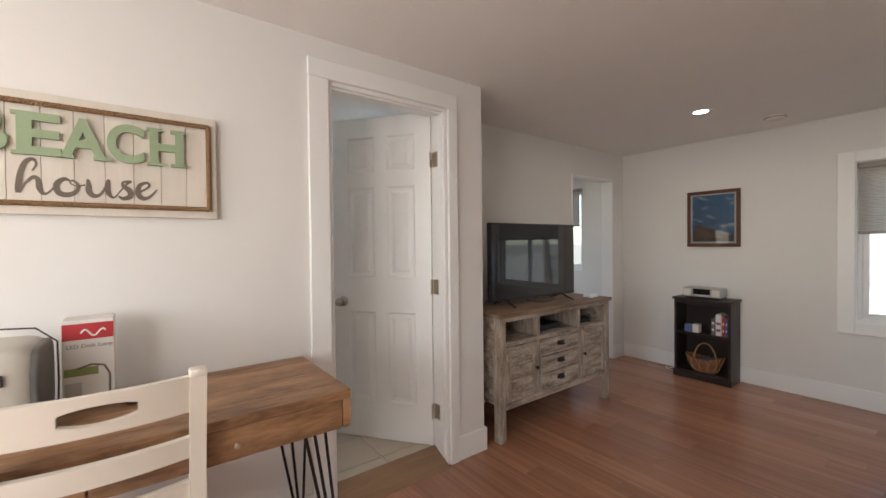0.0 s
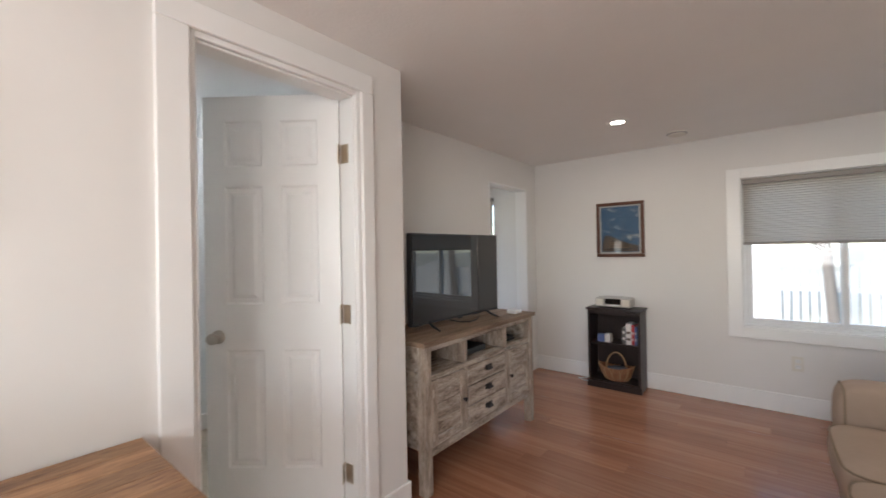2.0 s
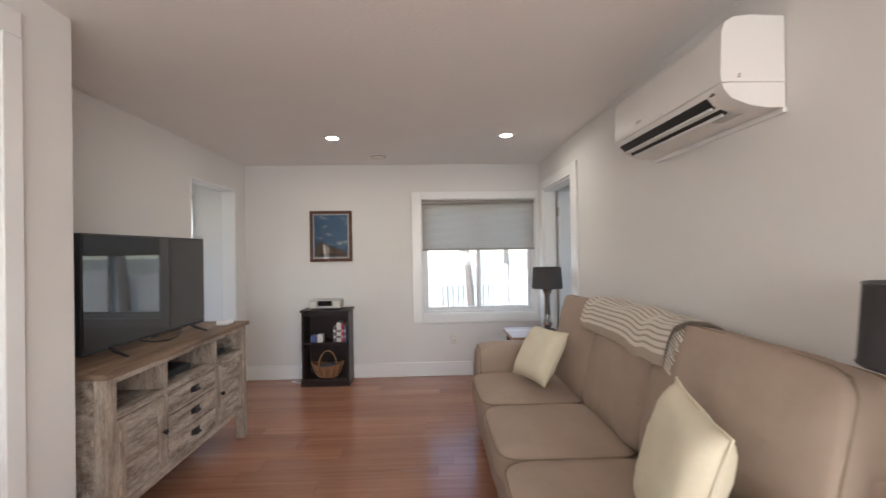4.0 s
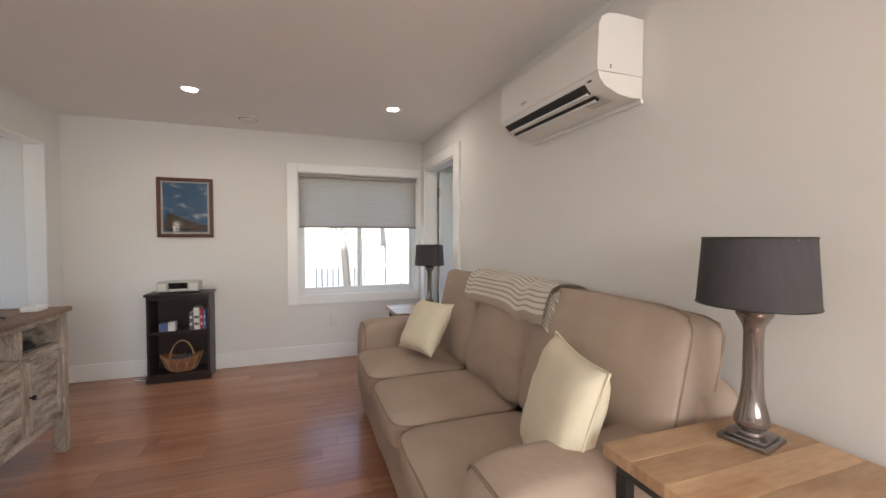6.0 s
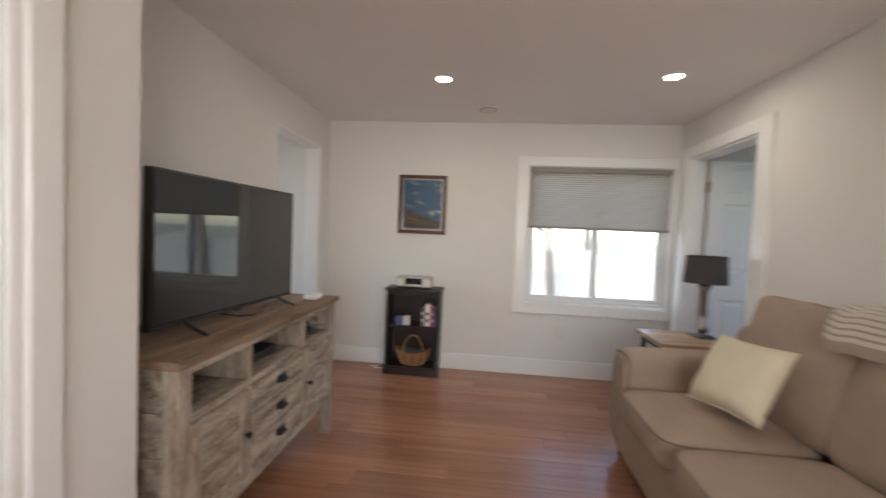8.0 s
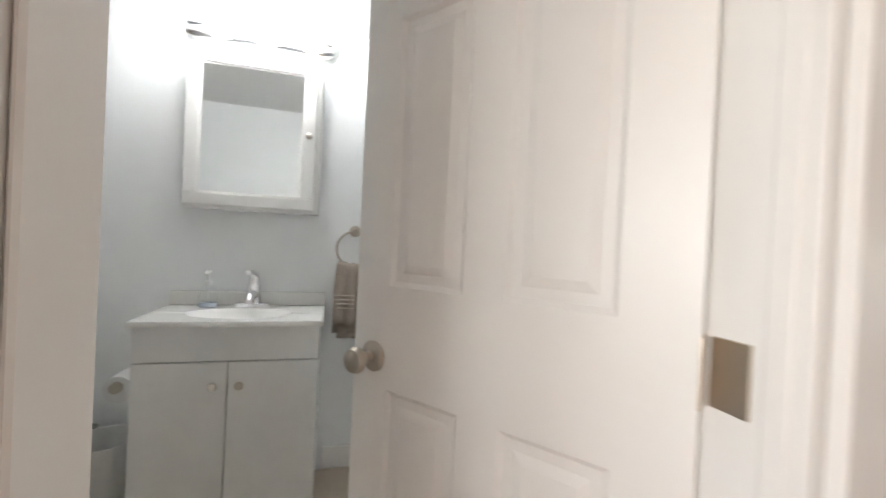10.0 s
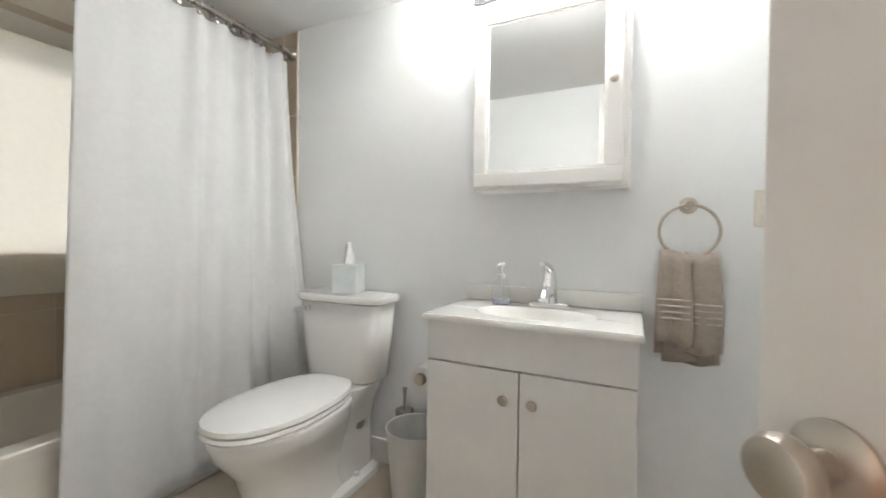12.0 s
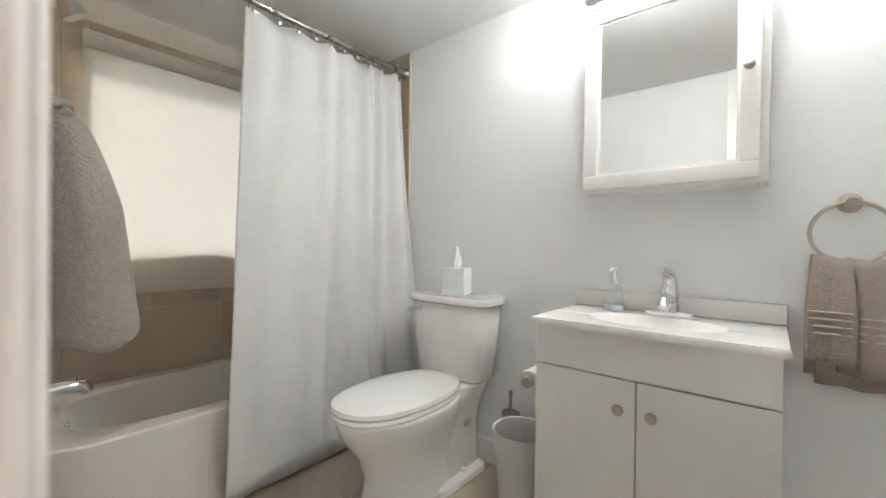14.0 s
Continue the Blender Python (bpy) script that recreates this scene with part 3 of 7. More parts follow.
boxpart("pane", (BX0 + 0.03, BX1 - 0.03, BY - 0.082, BY - 0.078, BZ0 + 0.03, BZ1 - 0.03), M_GLASS, win3, 0).visible_shadow = False
# These two windows are added behind the camera for their light.
slider_window("added_window_south", 0.44, 1.96, 0.88, 2.12, SOUTH - 0.08, "wide white vinyl window, added unseen to light the room")
slider_window("added_window_east", 0, 1.26, 0.88, 2.12, 0, "wide white vinyl window, added unseen to light the room").matrix_basis = pose(R + 0.075, -4.33, 0, 0, 0, 90)


def cell_shade(x0, x1, z0, z1, y, name_label):
    """A cellular blind: pleats, head rail and bottom rail."""
    sh = thing("cellular_shade", name_label, "window shade", pose((x0 + x1) / 2, y, z1))
    bm = bmesh.new()
    n = max(4, int((z1 - z0 - 0.06) / 0.019))
    za, zb = z0 + 0.022, z1 - 0.038
    rows = [[bm.verts.new((x, y + (0.002 if i % 2 == 0 else -0.002), za + (zb - za) * i / (2 * n))) for x in (x0 + 0.004, x1 - 0.004)] for i in range(2 * n + 1)]
    for a, b in zip(rows, rows[1:]):
        bm.faces.new((a[0], a[1], b[1], b[0]))
    part("pleated_cloth", bm, M_CELL, sh, shade=False)
    boxpart("head_rail", (x0, x1, y - 0.022, y + 0.022, z1 - 0.038, z1), mat("shade_rail", (0.30, 0.27, 0.24), 0.5), sh)
    boxpart("bottom_rail", (x0, x1, y - 0.012, y + 0.012, z0, z0 + 0.022), bpy.data.materials["shade_rail"], sh)
    return sh


cell_shade(WX0 + 0.012, WX1 - 0.012, 1.345, WZ1 - 0.012, L + 0.012, "greige cellular window shade lowered halfway")
cell_shade(-1.99, -1.11, 1.50, 1.97, L - 0.02, "grey cellular shade over the bedroom window")


# ---- panelled doors ----
def panel_door(name, width, height, thick, label, m, knob=True, hinges=()):
    """A six-panel moulded door; local x runs from the hinge, z up, its middle plane at y = 0."""
    d = thing(name, label, "door", m)
    tagged(d, kind="structure")
    st, mid = width * 0.155, width * 0.13
    xs = [(st, width / 2 - mid / 2), (width / 2 + mid / 2, width - st)]
    zs = [(0.235, 0.80), (1.02, 1.585), (1.68, 1.90)]
    bm = bmesh.new()
    h = thick / 2
    cx = [0, st, width / 2 - mid / 2, width / 2 + mid / 2, width - st, width]
    cz = [0, 0.235, 0.80, 1.02, 1.585, 1.68, 1.90, height]
    for side in (-1, 1):
        for i in range(5):
            for j in range(7):
                hole = (i in (1, 3)) and (j in (1, 3, 5))
                x0, x1, z0, z1 = cx[i], cx[i + 1], cz[j], cz[j + 1]
                rings = [(0.0, h)]
                if hole:
                    rings = [(0.0, h), (0.010, h - 0.007), (0.028, h - 0.007), (0.046, h - 0.001)]
                loops = []
                for off, y in rings:
                    loops.append([bm.verts.new(p) for p in ((x0 + off, side * y, z0 + off), (x1 - off, side * y, z0 + off), (x1 - off, side * y, z1 - off), (x0 + off, side * y, z1 - off))])
                for a, b in zip(loops, loops[1:]):
                    for k in range(4):
                        bm.faces.new((a[k], a[(k + 1) % 4], b[(k + 1) % 4], b[k]))
                bm.faces.new(loops[-1])
    for x0, x1, z0, z1 in ((0, 0, 0, height), (width, width, 0, height)):
        bm.faces.new([bm.verts.new(p) for p in ((x0, -h, z0), (x0, h, z0), (x0, h, z1), (x0, -h, z1))])
    for z in (0, height):
        bm.faces.new([bm.verts.new(p) for p in ((0, -h, z), (width, -h, z), (width, h, z), (0, h, z))])
    bmesh.ops.remove_doubles(bm, verts=bm.verts, dist=0.0005)
    part("door_leaf", bm, M_DOOR, d, local=True, shade=False)
    if knob:
        for s in (-1, 1):
            bm = bmesh.new()
            lathe(bm, [(0.033, 0.0), (0.033, 0.004), (0.027, 0.009), (0.013, 0.013), (0.011, 0.030), (0.019, 0.036), (0.026, 0.044), (0.0275, 0.053), (0.024, 0.062), (0.012, 0.067), (0.0, 0.068)], 0, 0, 28)
            turn = pose(width - 0.062, s * h, 0.864, 90 if s < 0 else -90, 0, 0)
            bmesh.ops.transform(bm, matrix=turn, verts=bm.verts)
            part("door_knob", bm, M_NICKEL, d, "brushed nickel round knob", local=True)
    for z in hinges:
        bm = bmesh.new()
        tube(bm, [(-0.004, -h - 0.006, z - 0.045), (-0.004, -h - 0.006, z + 0.045)], 0.007, 10)
        box(bm, -0.0025, 0.0, -h + 0.001, h + 0.022, z - 0.045, z + 0.045)
        part("hinge", bm, M_BRASS, d, "aged bronze butt hinge", local=True)
    return d


# local +x from the hinge; the living room side is local +y
dirx, diry = -0.520, -0.397
door_turn = math.degrees(math.atan2(diry, dirx))
panel_door("door_1", 0.658, 2.02, 0.035, "white six-panel bathroom door standing half open", pose(-0.122, -0.303, BF + 0.004, 0, 0, door_turn), hinges=(0.21, 0.966, 1.731))
for hz in (0.289, 1.045, 1.81):
    tagged(boxpart("hinge_leaf", (-0.110, -0.060, DY1 - 0.0175, DY1 - 0.0135, hz - 0.045, hz + 0.045), M_BRASS, bevel=0.001), "aged bronze hinge leaf on the jamb", "hinge")
panel_door("door_2", 0.78, 1.93, 0.035, "white six-panel side door standing open", pose(R + 0.14, RY1 - 0.035, 0.01, 0, 0, 3), hinges=(0.25, 1.72))


# ---- ceiling fittings ----
def can_light(x, y):
    c = thing("recessed_light", "round white recessed ceiling light, switched on; rear pair added fill", "ceiling light", pose(x, y, C), group="recessed ceiling lights")
    bm = bmesh.new()
    lathe(bm, [(0.045, C - 0.001), (0.052, C - 0.007), (0.076, C - 0.006), (0.082, C - 0.001)], x, y, 32)
    part("trim_ring", bm, M_TRIM, c)
    bm = bmesh.new()
    lathe(bm, [(0.0, C - 0.004), (0.044, C - 0.004), (0.044, C - 0.001)], x, y, 28)
    part("lens", bm, M_CANGLOW, c, "glowing warm white lens")


# Includes the rear pair, fixtures added out of view for their light.
for cx, cy in CANS_AND_FILL:
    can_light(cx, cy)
sm = thing("smoke_detector", "low round off-white smoke detector on the ceiling", "smoke detector", pose(0.916, 2.28, C))
bm = bmesh.new()
lathe(bm, [(0.07, C), (0.07, C - 0.012), (0.062, C - 0.026), (0.045, C - 0.032), (0.0, C - 0.033)], 0.916, 2.28, 32)
part("housing", bm, M_PLATE, sm)
bm = bmesh.new()
lathe(bm, [(0.071, C - 0.014), (0.071, C - 0.018)], 0.916, 2.28, 32)
part("vent_ring", bm, M_GREYP, sm)


# ---- television stand ----
def tv_stand():
    x0, x1, y0, y1, H = -0.43, 0.03, 0.115, 1.395, 0.845
    s = thing("tv_stand", "whitewashed rustic wooden media console with doors and drawers", "tv stand", pose((x0 + x1) / 2, (y0 + y1) / 2, 0))
    for i in range(4):
        a = x0 - 0.012 + i * (x1 - x0 + 0.03) / 4
        boxpart("top_board", (a, a + (x1 - x0 + 0.03) / 4 - 0.0015, y0 - 0.02, y1 + 0.02, H - 0.028, H), M_RUSTICT, s, 0.004, "worn brown top board" if i == 0 else "")
    p = 0.058
    for py in (y0, y1 - p):
        for px in (x0, x1 - p):
            boxpart("leg", (px, px + p, py, py + p, 0, H - 0.03), M_RUSTICV, s, 0.005)
    for py in (y0 + 0.014, y1 - 0.030):
        for j in range(4):
            z = 0.235 + j * 0.1445
            boxpart("side_board", (x0 + p, x1 - p, py, py + 0.016, z, z + 0.142), M_RUSTIC, s, 0.003)
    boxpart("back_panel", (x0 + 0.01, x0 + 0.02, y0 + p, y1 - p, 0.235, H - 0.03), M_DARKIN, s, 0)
    f0, f1 = x1 - 0.042, x1 - 0.006
    ya, yb = y0 + p, y1 - p
    m1, m2 = 0.505, 0.985
    boxpart("top_rail", (f0, f1, ya, yb, H - 0.060, H - 0.028), M_RUSTIC, s)
    boxpart("bottom_rail", (f0, f1, ya, yb, 0.205, 0.250), M_RUSTIC, s)
    boxpart("bottom_panel", (x0 + 0.02, f0, ya, yb, 0.228, 0.244), M_RUSTIC, s, 0)
    boxpart("shelf", (x0 + 0.02, f1, ya, yb, 0.622, 0.650), M_RUSTIC, s)
    for y in (m1, m2):
        boxpart("divider", (x0 + 0.02, f1, y - 0.014, y + 0.014, 0.650, H - 0.060), M_RUSTICV, s)
        boxpart("divider", (x0 + 0.02, f1, y - 0.014, y + 0.014, 0.250, 0.622), M_RUSTICV, s)
    # doors
    for a, b, knob_y in ((ya + 0.003, m1 - 0.017, m1 - 0.040), (m2 + 0.017, yb - 0.003, m2 + 0.040)):
        d = boxpart("door", (x1 - 0.030, x1 - 0.014, a + 0.04, b - 0.04, 0.295, 0.575), M_RUSTIC, s, 0.002)
        for k, dims in enumerate(((a, a + 0.045, 0.254, 0.618), (b - 0.045, b, 0.254, 0.618))):
            boxpart("door_stile", (x1 - 0.022, x1 + 0.001, dims[0], dims[1], dims[2], dims[3]), M_RUSTICV, d, 0.003)
        for z0, z1 in ((0.254, 0.299), (0.573, 0.618)):
            boxpart("door_rail", (x1 - 0.022, x1, a + 0.045, b - 0.045, z0, z1), M_RUSTIC, d, 0.003)
        for j in range(3):
            boxpart("door_slat", (x1 - 0.020, x1 - 0.009, a + 0.046, b - 0.046, 0.301 + j * 0.0905, 0.389 + j * 0.0905), M_RUSTIC, d, 0.003)
        bm = bmesh.new()
        lathe(bm, [(0.006, 0), (0.006, 0.010), (0.013, 0.016), (0.0135, 0.022), (0.008, 0.027), (0, 0.028)], 0, 0, 16)
        bmesh.ops.transform(bm, matrix=pose(x1, knob_y, 0.44, 0, 90, 0), verts=bm.verts)
        part("knob", bm, M_IRON, d, "dark iron round knob")
        hy = a + 0.006 if knob_y > (a + b) / 2 else b - 0.006
        for z in (0.31, 0.55):
            bm = bmesh.new()
            tube(bm, [(x1 + 0.003, hy, z - 0.022), (x1 + 0.003, hy, z + 0.022)], 0.004, 8)
            part("hinge", bm, M_BRASS, d)
    # drawers
    for z0, z1 in ((0.500, 0.618), (0.377, 0.494), (0.254, 0.371)):
        d = boxpart("drawer", (x1 - 0.30, x1 - 0.002, m1 + 0.018, m2 - 0.018, z0, z1), M_RUSTIC, s, 0.004)
        bm = bmesh.new()
        cy, cz = (m1 + m2) / 2, (z0 + z1) / 2 - 0.004
        n = 12
        rows = []
        for i in range(5):
            t = i / 4 * math.pi / 2
            rows.append([bm.verts.new((x1 + 0.024 * math.sin(t), cy + 0.032 * math.cos(k * math.pi / n) * (0.75 + 0.25 * math.cos(t)), cz + 0.026 * math.sin(k * math.pi / n) * math.cos(t) + 0.002)) for k in range(n + 1)])
        for r0, r1 in zip(rows, rows[1:]):
            for k in range(n):
                bm.faces.new((r0[k], r0[k + 1], r1[k + 1], r1[k]))
        box(bm, x1 - 0.001, x1 + 0.003, cy - 0.040, cy + 0.040, cz - 0.002, cz + 0.030, bevel=0.001)
        part("cup_pull", bm, M_IRON, d, "dark iron cup pull")
    return s


tv_stand()
TVM = pose(-0.165, 0.70, 0.0, 0, 0, -1.7)


def television():
    """Local: the screen faces +x, y runs along its width."""
    t = thing("television", "black flat-screen television on two splayed feet", "television", TVM)
    w, z0, z1 = 0.935, 0.885, 1.450
    boxpart("body", (-0.032, 0.006, -w / 2, w / 2, z0, z1), M_BLACK, t, 0.006, local=True)
    boxpart("back_housing", (-0.070, -0.030, -w / 2 + 0.12, w / 2 - 0.12, z0 + 0.03, z1 - 0.16), M_BLACK, t, 0.012, local=True)
    boxpart("screen", (0.0055, 0.0085, -w / 2 + 0.009, w / 2 - 0.009, z0 + 0.016, z1 - 0.009), M_SCREEN, t, 0, "dark reflective screen", local=True)
    boxpart("sensor_bump", (-0.004, 0.010, -0.022, 0.022, z0 - 0.007, z0 + 0.003), M_BLACK, t, 0.002, local=True)
    for y in (-0.31, 0.31):
        bm = bmesh.new()
        for s in (-1, 1):
            tube(bm, [(-0.01, y, z0 + 0.02), (s * 0.05 - 0.01, y * 1.02, z0 - 0.012), (s * 0.115 - 0.01, y * 1.04, 0.852)], [0.010, 0.009, 0.006], 8)
        part("foot", bm, M_BLACK, t, "splayed black foot", local=True)
    bm = bmesh.new()
    tube(bm, [(-0.06, 0.30, 0.852), (-0.02, 0.25, 0.8505), (0.03, 0.15, 0.8505), (0.05, 0.05, 0.8505), (0.0, 0.0, 0.852), (-0.05, -0.05, 0.87)], 0.004, 6)
    part("cable", bm, M_BLACK, t, local=True)


television()
rc = thing("set_top_box", "small white box on the media console", "electronic device", pose(-0.06, 1.27, 0.846))
boxpart("case", (-0.10, -0.02, 1.22, 1.32, 0.846, 0.876), M_PAPER, rc, 0.008)
rd = thing("media_player", "slim dark device inside the console shelf", "electronic device", pose(-0.15, 0.72, 0.651))
boxpart("case", (-0.26, -0.06, 0.58, 0.86, 0.651, 0.690), M_BLACK, rd, 0.005)
rd2 = thing("game_case", "small stack of dark cases in the console shelf", "disc case", pose(-0.12, 1.15, 0.651))
for j in range(2):
    boxpart("case", (-0.22, -0.05 - 0.01 * j, 1.06, 1.25, 0.651 + j * 0.016, 0.666 + j * 0.016), M_BLACK, rd2, 0.002)


# ---- low bookcase and what stands on it ----
def bookcase():
    x0, x1, y0, y1, H = 0.090, 0.578, 2.43, 2.683, 0.765
    b = thing("bookcase", "small dark espresso two-shelf wooden bookcase", "bookcase", pose((x0 + x1) / 2, y1, 0))
    t = 0.020
    boxpart("side_panel", (x0 + 0.008, x0 + 0.008 + t, y0 + 0.012, y1, 0.0, H - 0.022), M_ESPRESSO, b)
    boxpart("side_panel", (x1 - 0.008 - t, x1 - 0.008, y0 + 0.012, y1, 0.0, H - 0.022), M_ESPRESSO, b)
    bm = bmesh.new()
    box(bm, x0 - 0.006, x1 + 0.006, y0 - 0.004, y1, H - 0.022, H, bevel=0.005)
    part("top", bm, M_ESPRESSO, b)
    for z in (0.052, 0.415):
        boxpart("shelf", (x0 + 0.028, x1 - 0.028, y0 + 0.018, y1 - 0.008, z, z + 0.020), M_ESPRESSO, b)
    boxpart("back_panel", (x0 + 0.028, x1 - 0.028, y1 - 0.008, y1 - 0.002, 0.02, H - 0.024), M_ESPRESSO, b, 0)
    boxpart("plinth", (x0, x1, y0, y0 + 0.020, 0.0, 0.058), M_ESPRESSO, b, 0.004)
    boxpart("head_rail", (x0 + 0.028, x1 - 0.028, y0 + 0.014, y0 + 0.030, H - 0.060, H - 0.022), M_ESPRESSO, b)


bookcase()
ra = thing("table_radio", "silver table radio with a dark display", "radio", pose(0.33, 2.53, 0.765))
bm = bmesh.new()
prism(bm, [(0.170, 2.455), (0.49, 2.455), (0.485, 2.62), (0.43, 2.66), (0.23, 2.66), (0.175, 2.62)], 0.780, 0.862, "z")
bmesh.ops.bevel(bm, geom=bm.edges[:], offset=0.006, segments=2, affect="EDGES")
part("body", bm, M_SILVER, ra)
boxpart("base", (0.19, 0.47, 2.47, 2.64, 0.765, 0.781), M_BLACK, ra, 0.004)
boxpart("display", (0.262, 0.402, 2.4515, 2.458, 0.805, 0.855), M_SCREEN, ra, 0.001, "dark glass display")
boxpart("disc_slot", (0.275, 0.395, 2.4505, 2.457, 0.792, 0.799), M_VINYL, ra, 0.001)
for x in (0.178, 0.415):
    boxpart("speaker_grille", (x, x + 0.065, 2.4515, 2.457, 0.790, 0.852), M_PLATE, ra, 0.001)
bk = thing("small_box", "small blue and white printed carton on the shelf", "carton", pose(0.235, 2.51, 0.435))
boxpart("carton", (0.180, 0.245, 2.47, 2.54, 0.435, 0.505), M_BLUE, bk, 0.002)
boxpart("white_side", (0.246, 0.300, 2.475, 2.545, 0.435, 0.512), M_CARD, bk, 0.002)
bkm = [M_GREYP, M_CARD, M_RED, M_BLUE]
for i, (x, w, h) in enumerate(((0.405, 0.030, 0.150), (0.440, 0.046, 0.195), (0.490, 0.022, 0.185), (0.515, 0.020, 0.170))):
    k = thing("book", ("grey-spined book standing on the shelf", "thick white-spined book standing on the shelf", "red book standing on the shelf", "blue book standing on the shelf")[i], "book", pose(x + w / 2, 2.52, 0.435), group="books on the shelf")
    boxpart("cover", (x, x + w, 2.475, 2.60, 0.435, 0.435 + h), bkm[i], k, 0.002)
    boxpart("pages", (x + 0.003, x + w - 0.003, 2.50, 2.601, 0.438, 0.4355 + h), M_CARD, k, 0)
    for j in range(2):
        boxpart("spine_bar", (x + 0.006, x + w - 0.006, 2.4735, 2.476, 0.475 + j * 0.06, 0.498 + j * 0.06), (M_CARD, M_INK, M_CARD, M_CARD)[i], k, 0)


def basket():
    cx, cy, z0 = 0.335, 2.525, 0.072
    b = thing("wicker_basket", "brown woven wicker basket with an arched handle", "basket", pose(cx, cy, z0))
    bm = bmesh.new()
    pts = []
    for i in range(11 * 40):
        f, a = i / (11 * 40 - 1), i / 40 * math.tau
        r = 0.088 + 0.062 * f ** 0.7
        pts.append((cx + r * math.cos(a) * 1.02, cy + r * 0.62 * math.sin(a), z0 + 0.006 + f * 0.115 + 0.03 * f * math.cos(a) ** 2 + 0.003 * math.sin(8.5 * a)))
    tube(bm, pts, 0.0068, 6)
    lathe(bm, [(0.0, z0 + 0.001), (0.088, z0 + 0.001), (0.088, z0 + 0.008), (0, z0 + 0.008)], cx, cy, 24, 1, 0.62)
    part("woven_bowl", bm, M_WICKER, b)
    bm = bmesh.new()
    for s in (0, math.pi / 12):
        for k in range(12):
            a = k * math.tau / 12 + s
            pts = []
            for i in range(6):
                f = i / 5
                r = 0.092 + 0.064 * f ** 0.7
                aa = a + (0.26 if s else -0.26) * f
                pts.append((cx + (r + 0.006) * math.cos(aa) * 1.02, cy + (r + 0.006) * 0.62 * math.sin(aa), z0 + 0.008 + f * 0.118 + 0.03 * f * math.cos(aa) ** 2))
            tube(bm, pts, 0.003, 5)
    part("lattice", bm, mat("pale_wicker", (0.42, 0.25, 0.12), 0.6, bump=0.3), b, "pale diagonal cane lattice")
    bm = bmesh.new()
    for dy in (-0.008, 0.0, 0.008):
        tube(bm, [(cx + 0.115 * math.cos(a) * 0.75, cy + dy + 0.02 * math.cos(a), z0 + 0.10 + 0.165 * math.sin(a)) for a in np.linspace(0, math.pi, 18)], 0.0055, 6)
    part("handle", bm, bpy.data.materials["pale_wicker"], b, "arched pale cane handle")
    f = thing("folded_cloth", "dark folded things lying in the basket", "cloth", pose(cx, cy, z0 + 0.08))
    bm = bmesh.new()
    soft_box(bm, (cx + 0.01, cy, z0 + 0.10), (0.20, 0.11, 0.06), 3, n=8, wrinkle=0.03)
    part("cloth", bm, mat("dark_cloth", (0.08, 0.09, 0.11), 0.9), f)


basket()
cb = thing("power_cable", "thin white cable lying on the floor by the bookcase", "cable", pose(0.02, 2.6, 0))
bm = bmesh.new()
tube(bm, [(0.12, 2.675, 0.10), (0.05, 2.67, 0.03), (0.0, 2.62, 0.006), (-0.06, 2.60, 0.006), (-0.02, 2.56, 0.006), (0.06, 2.55, 0.006)], 0.003, 6)
part("cord", bm, M_PAPER, cb)


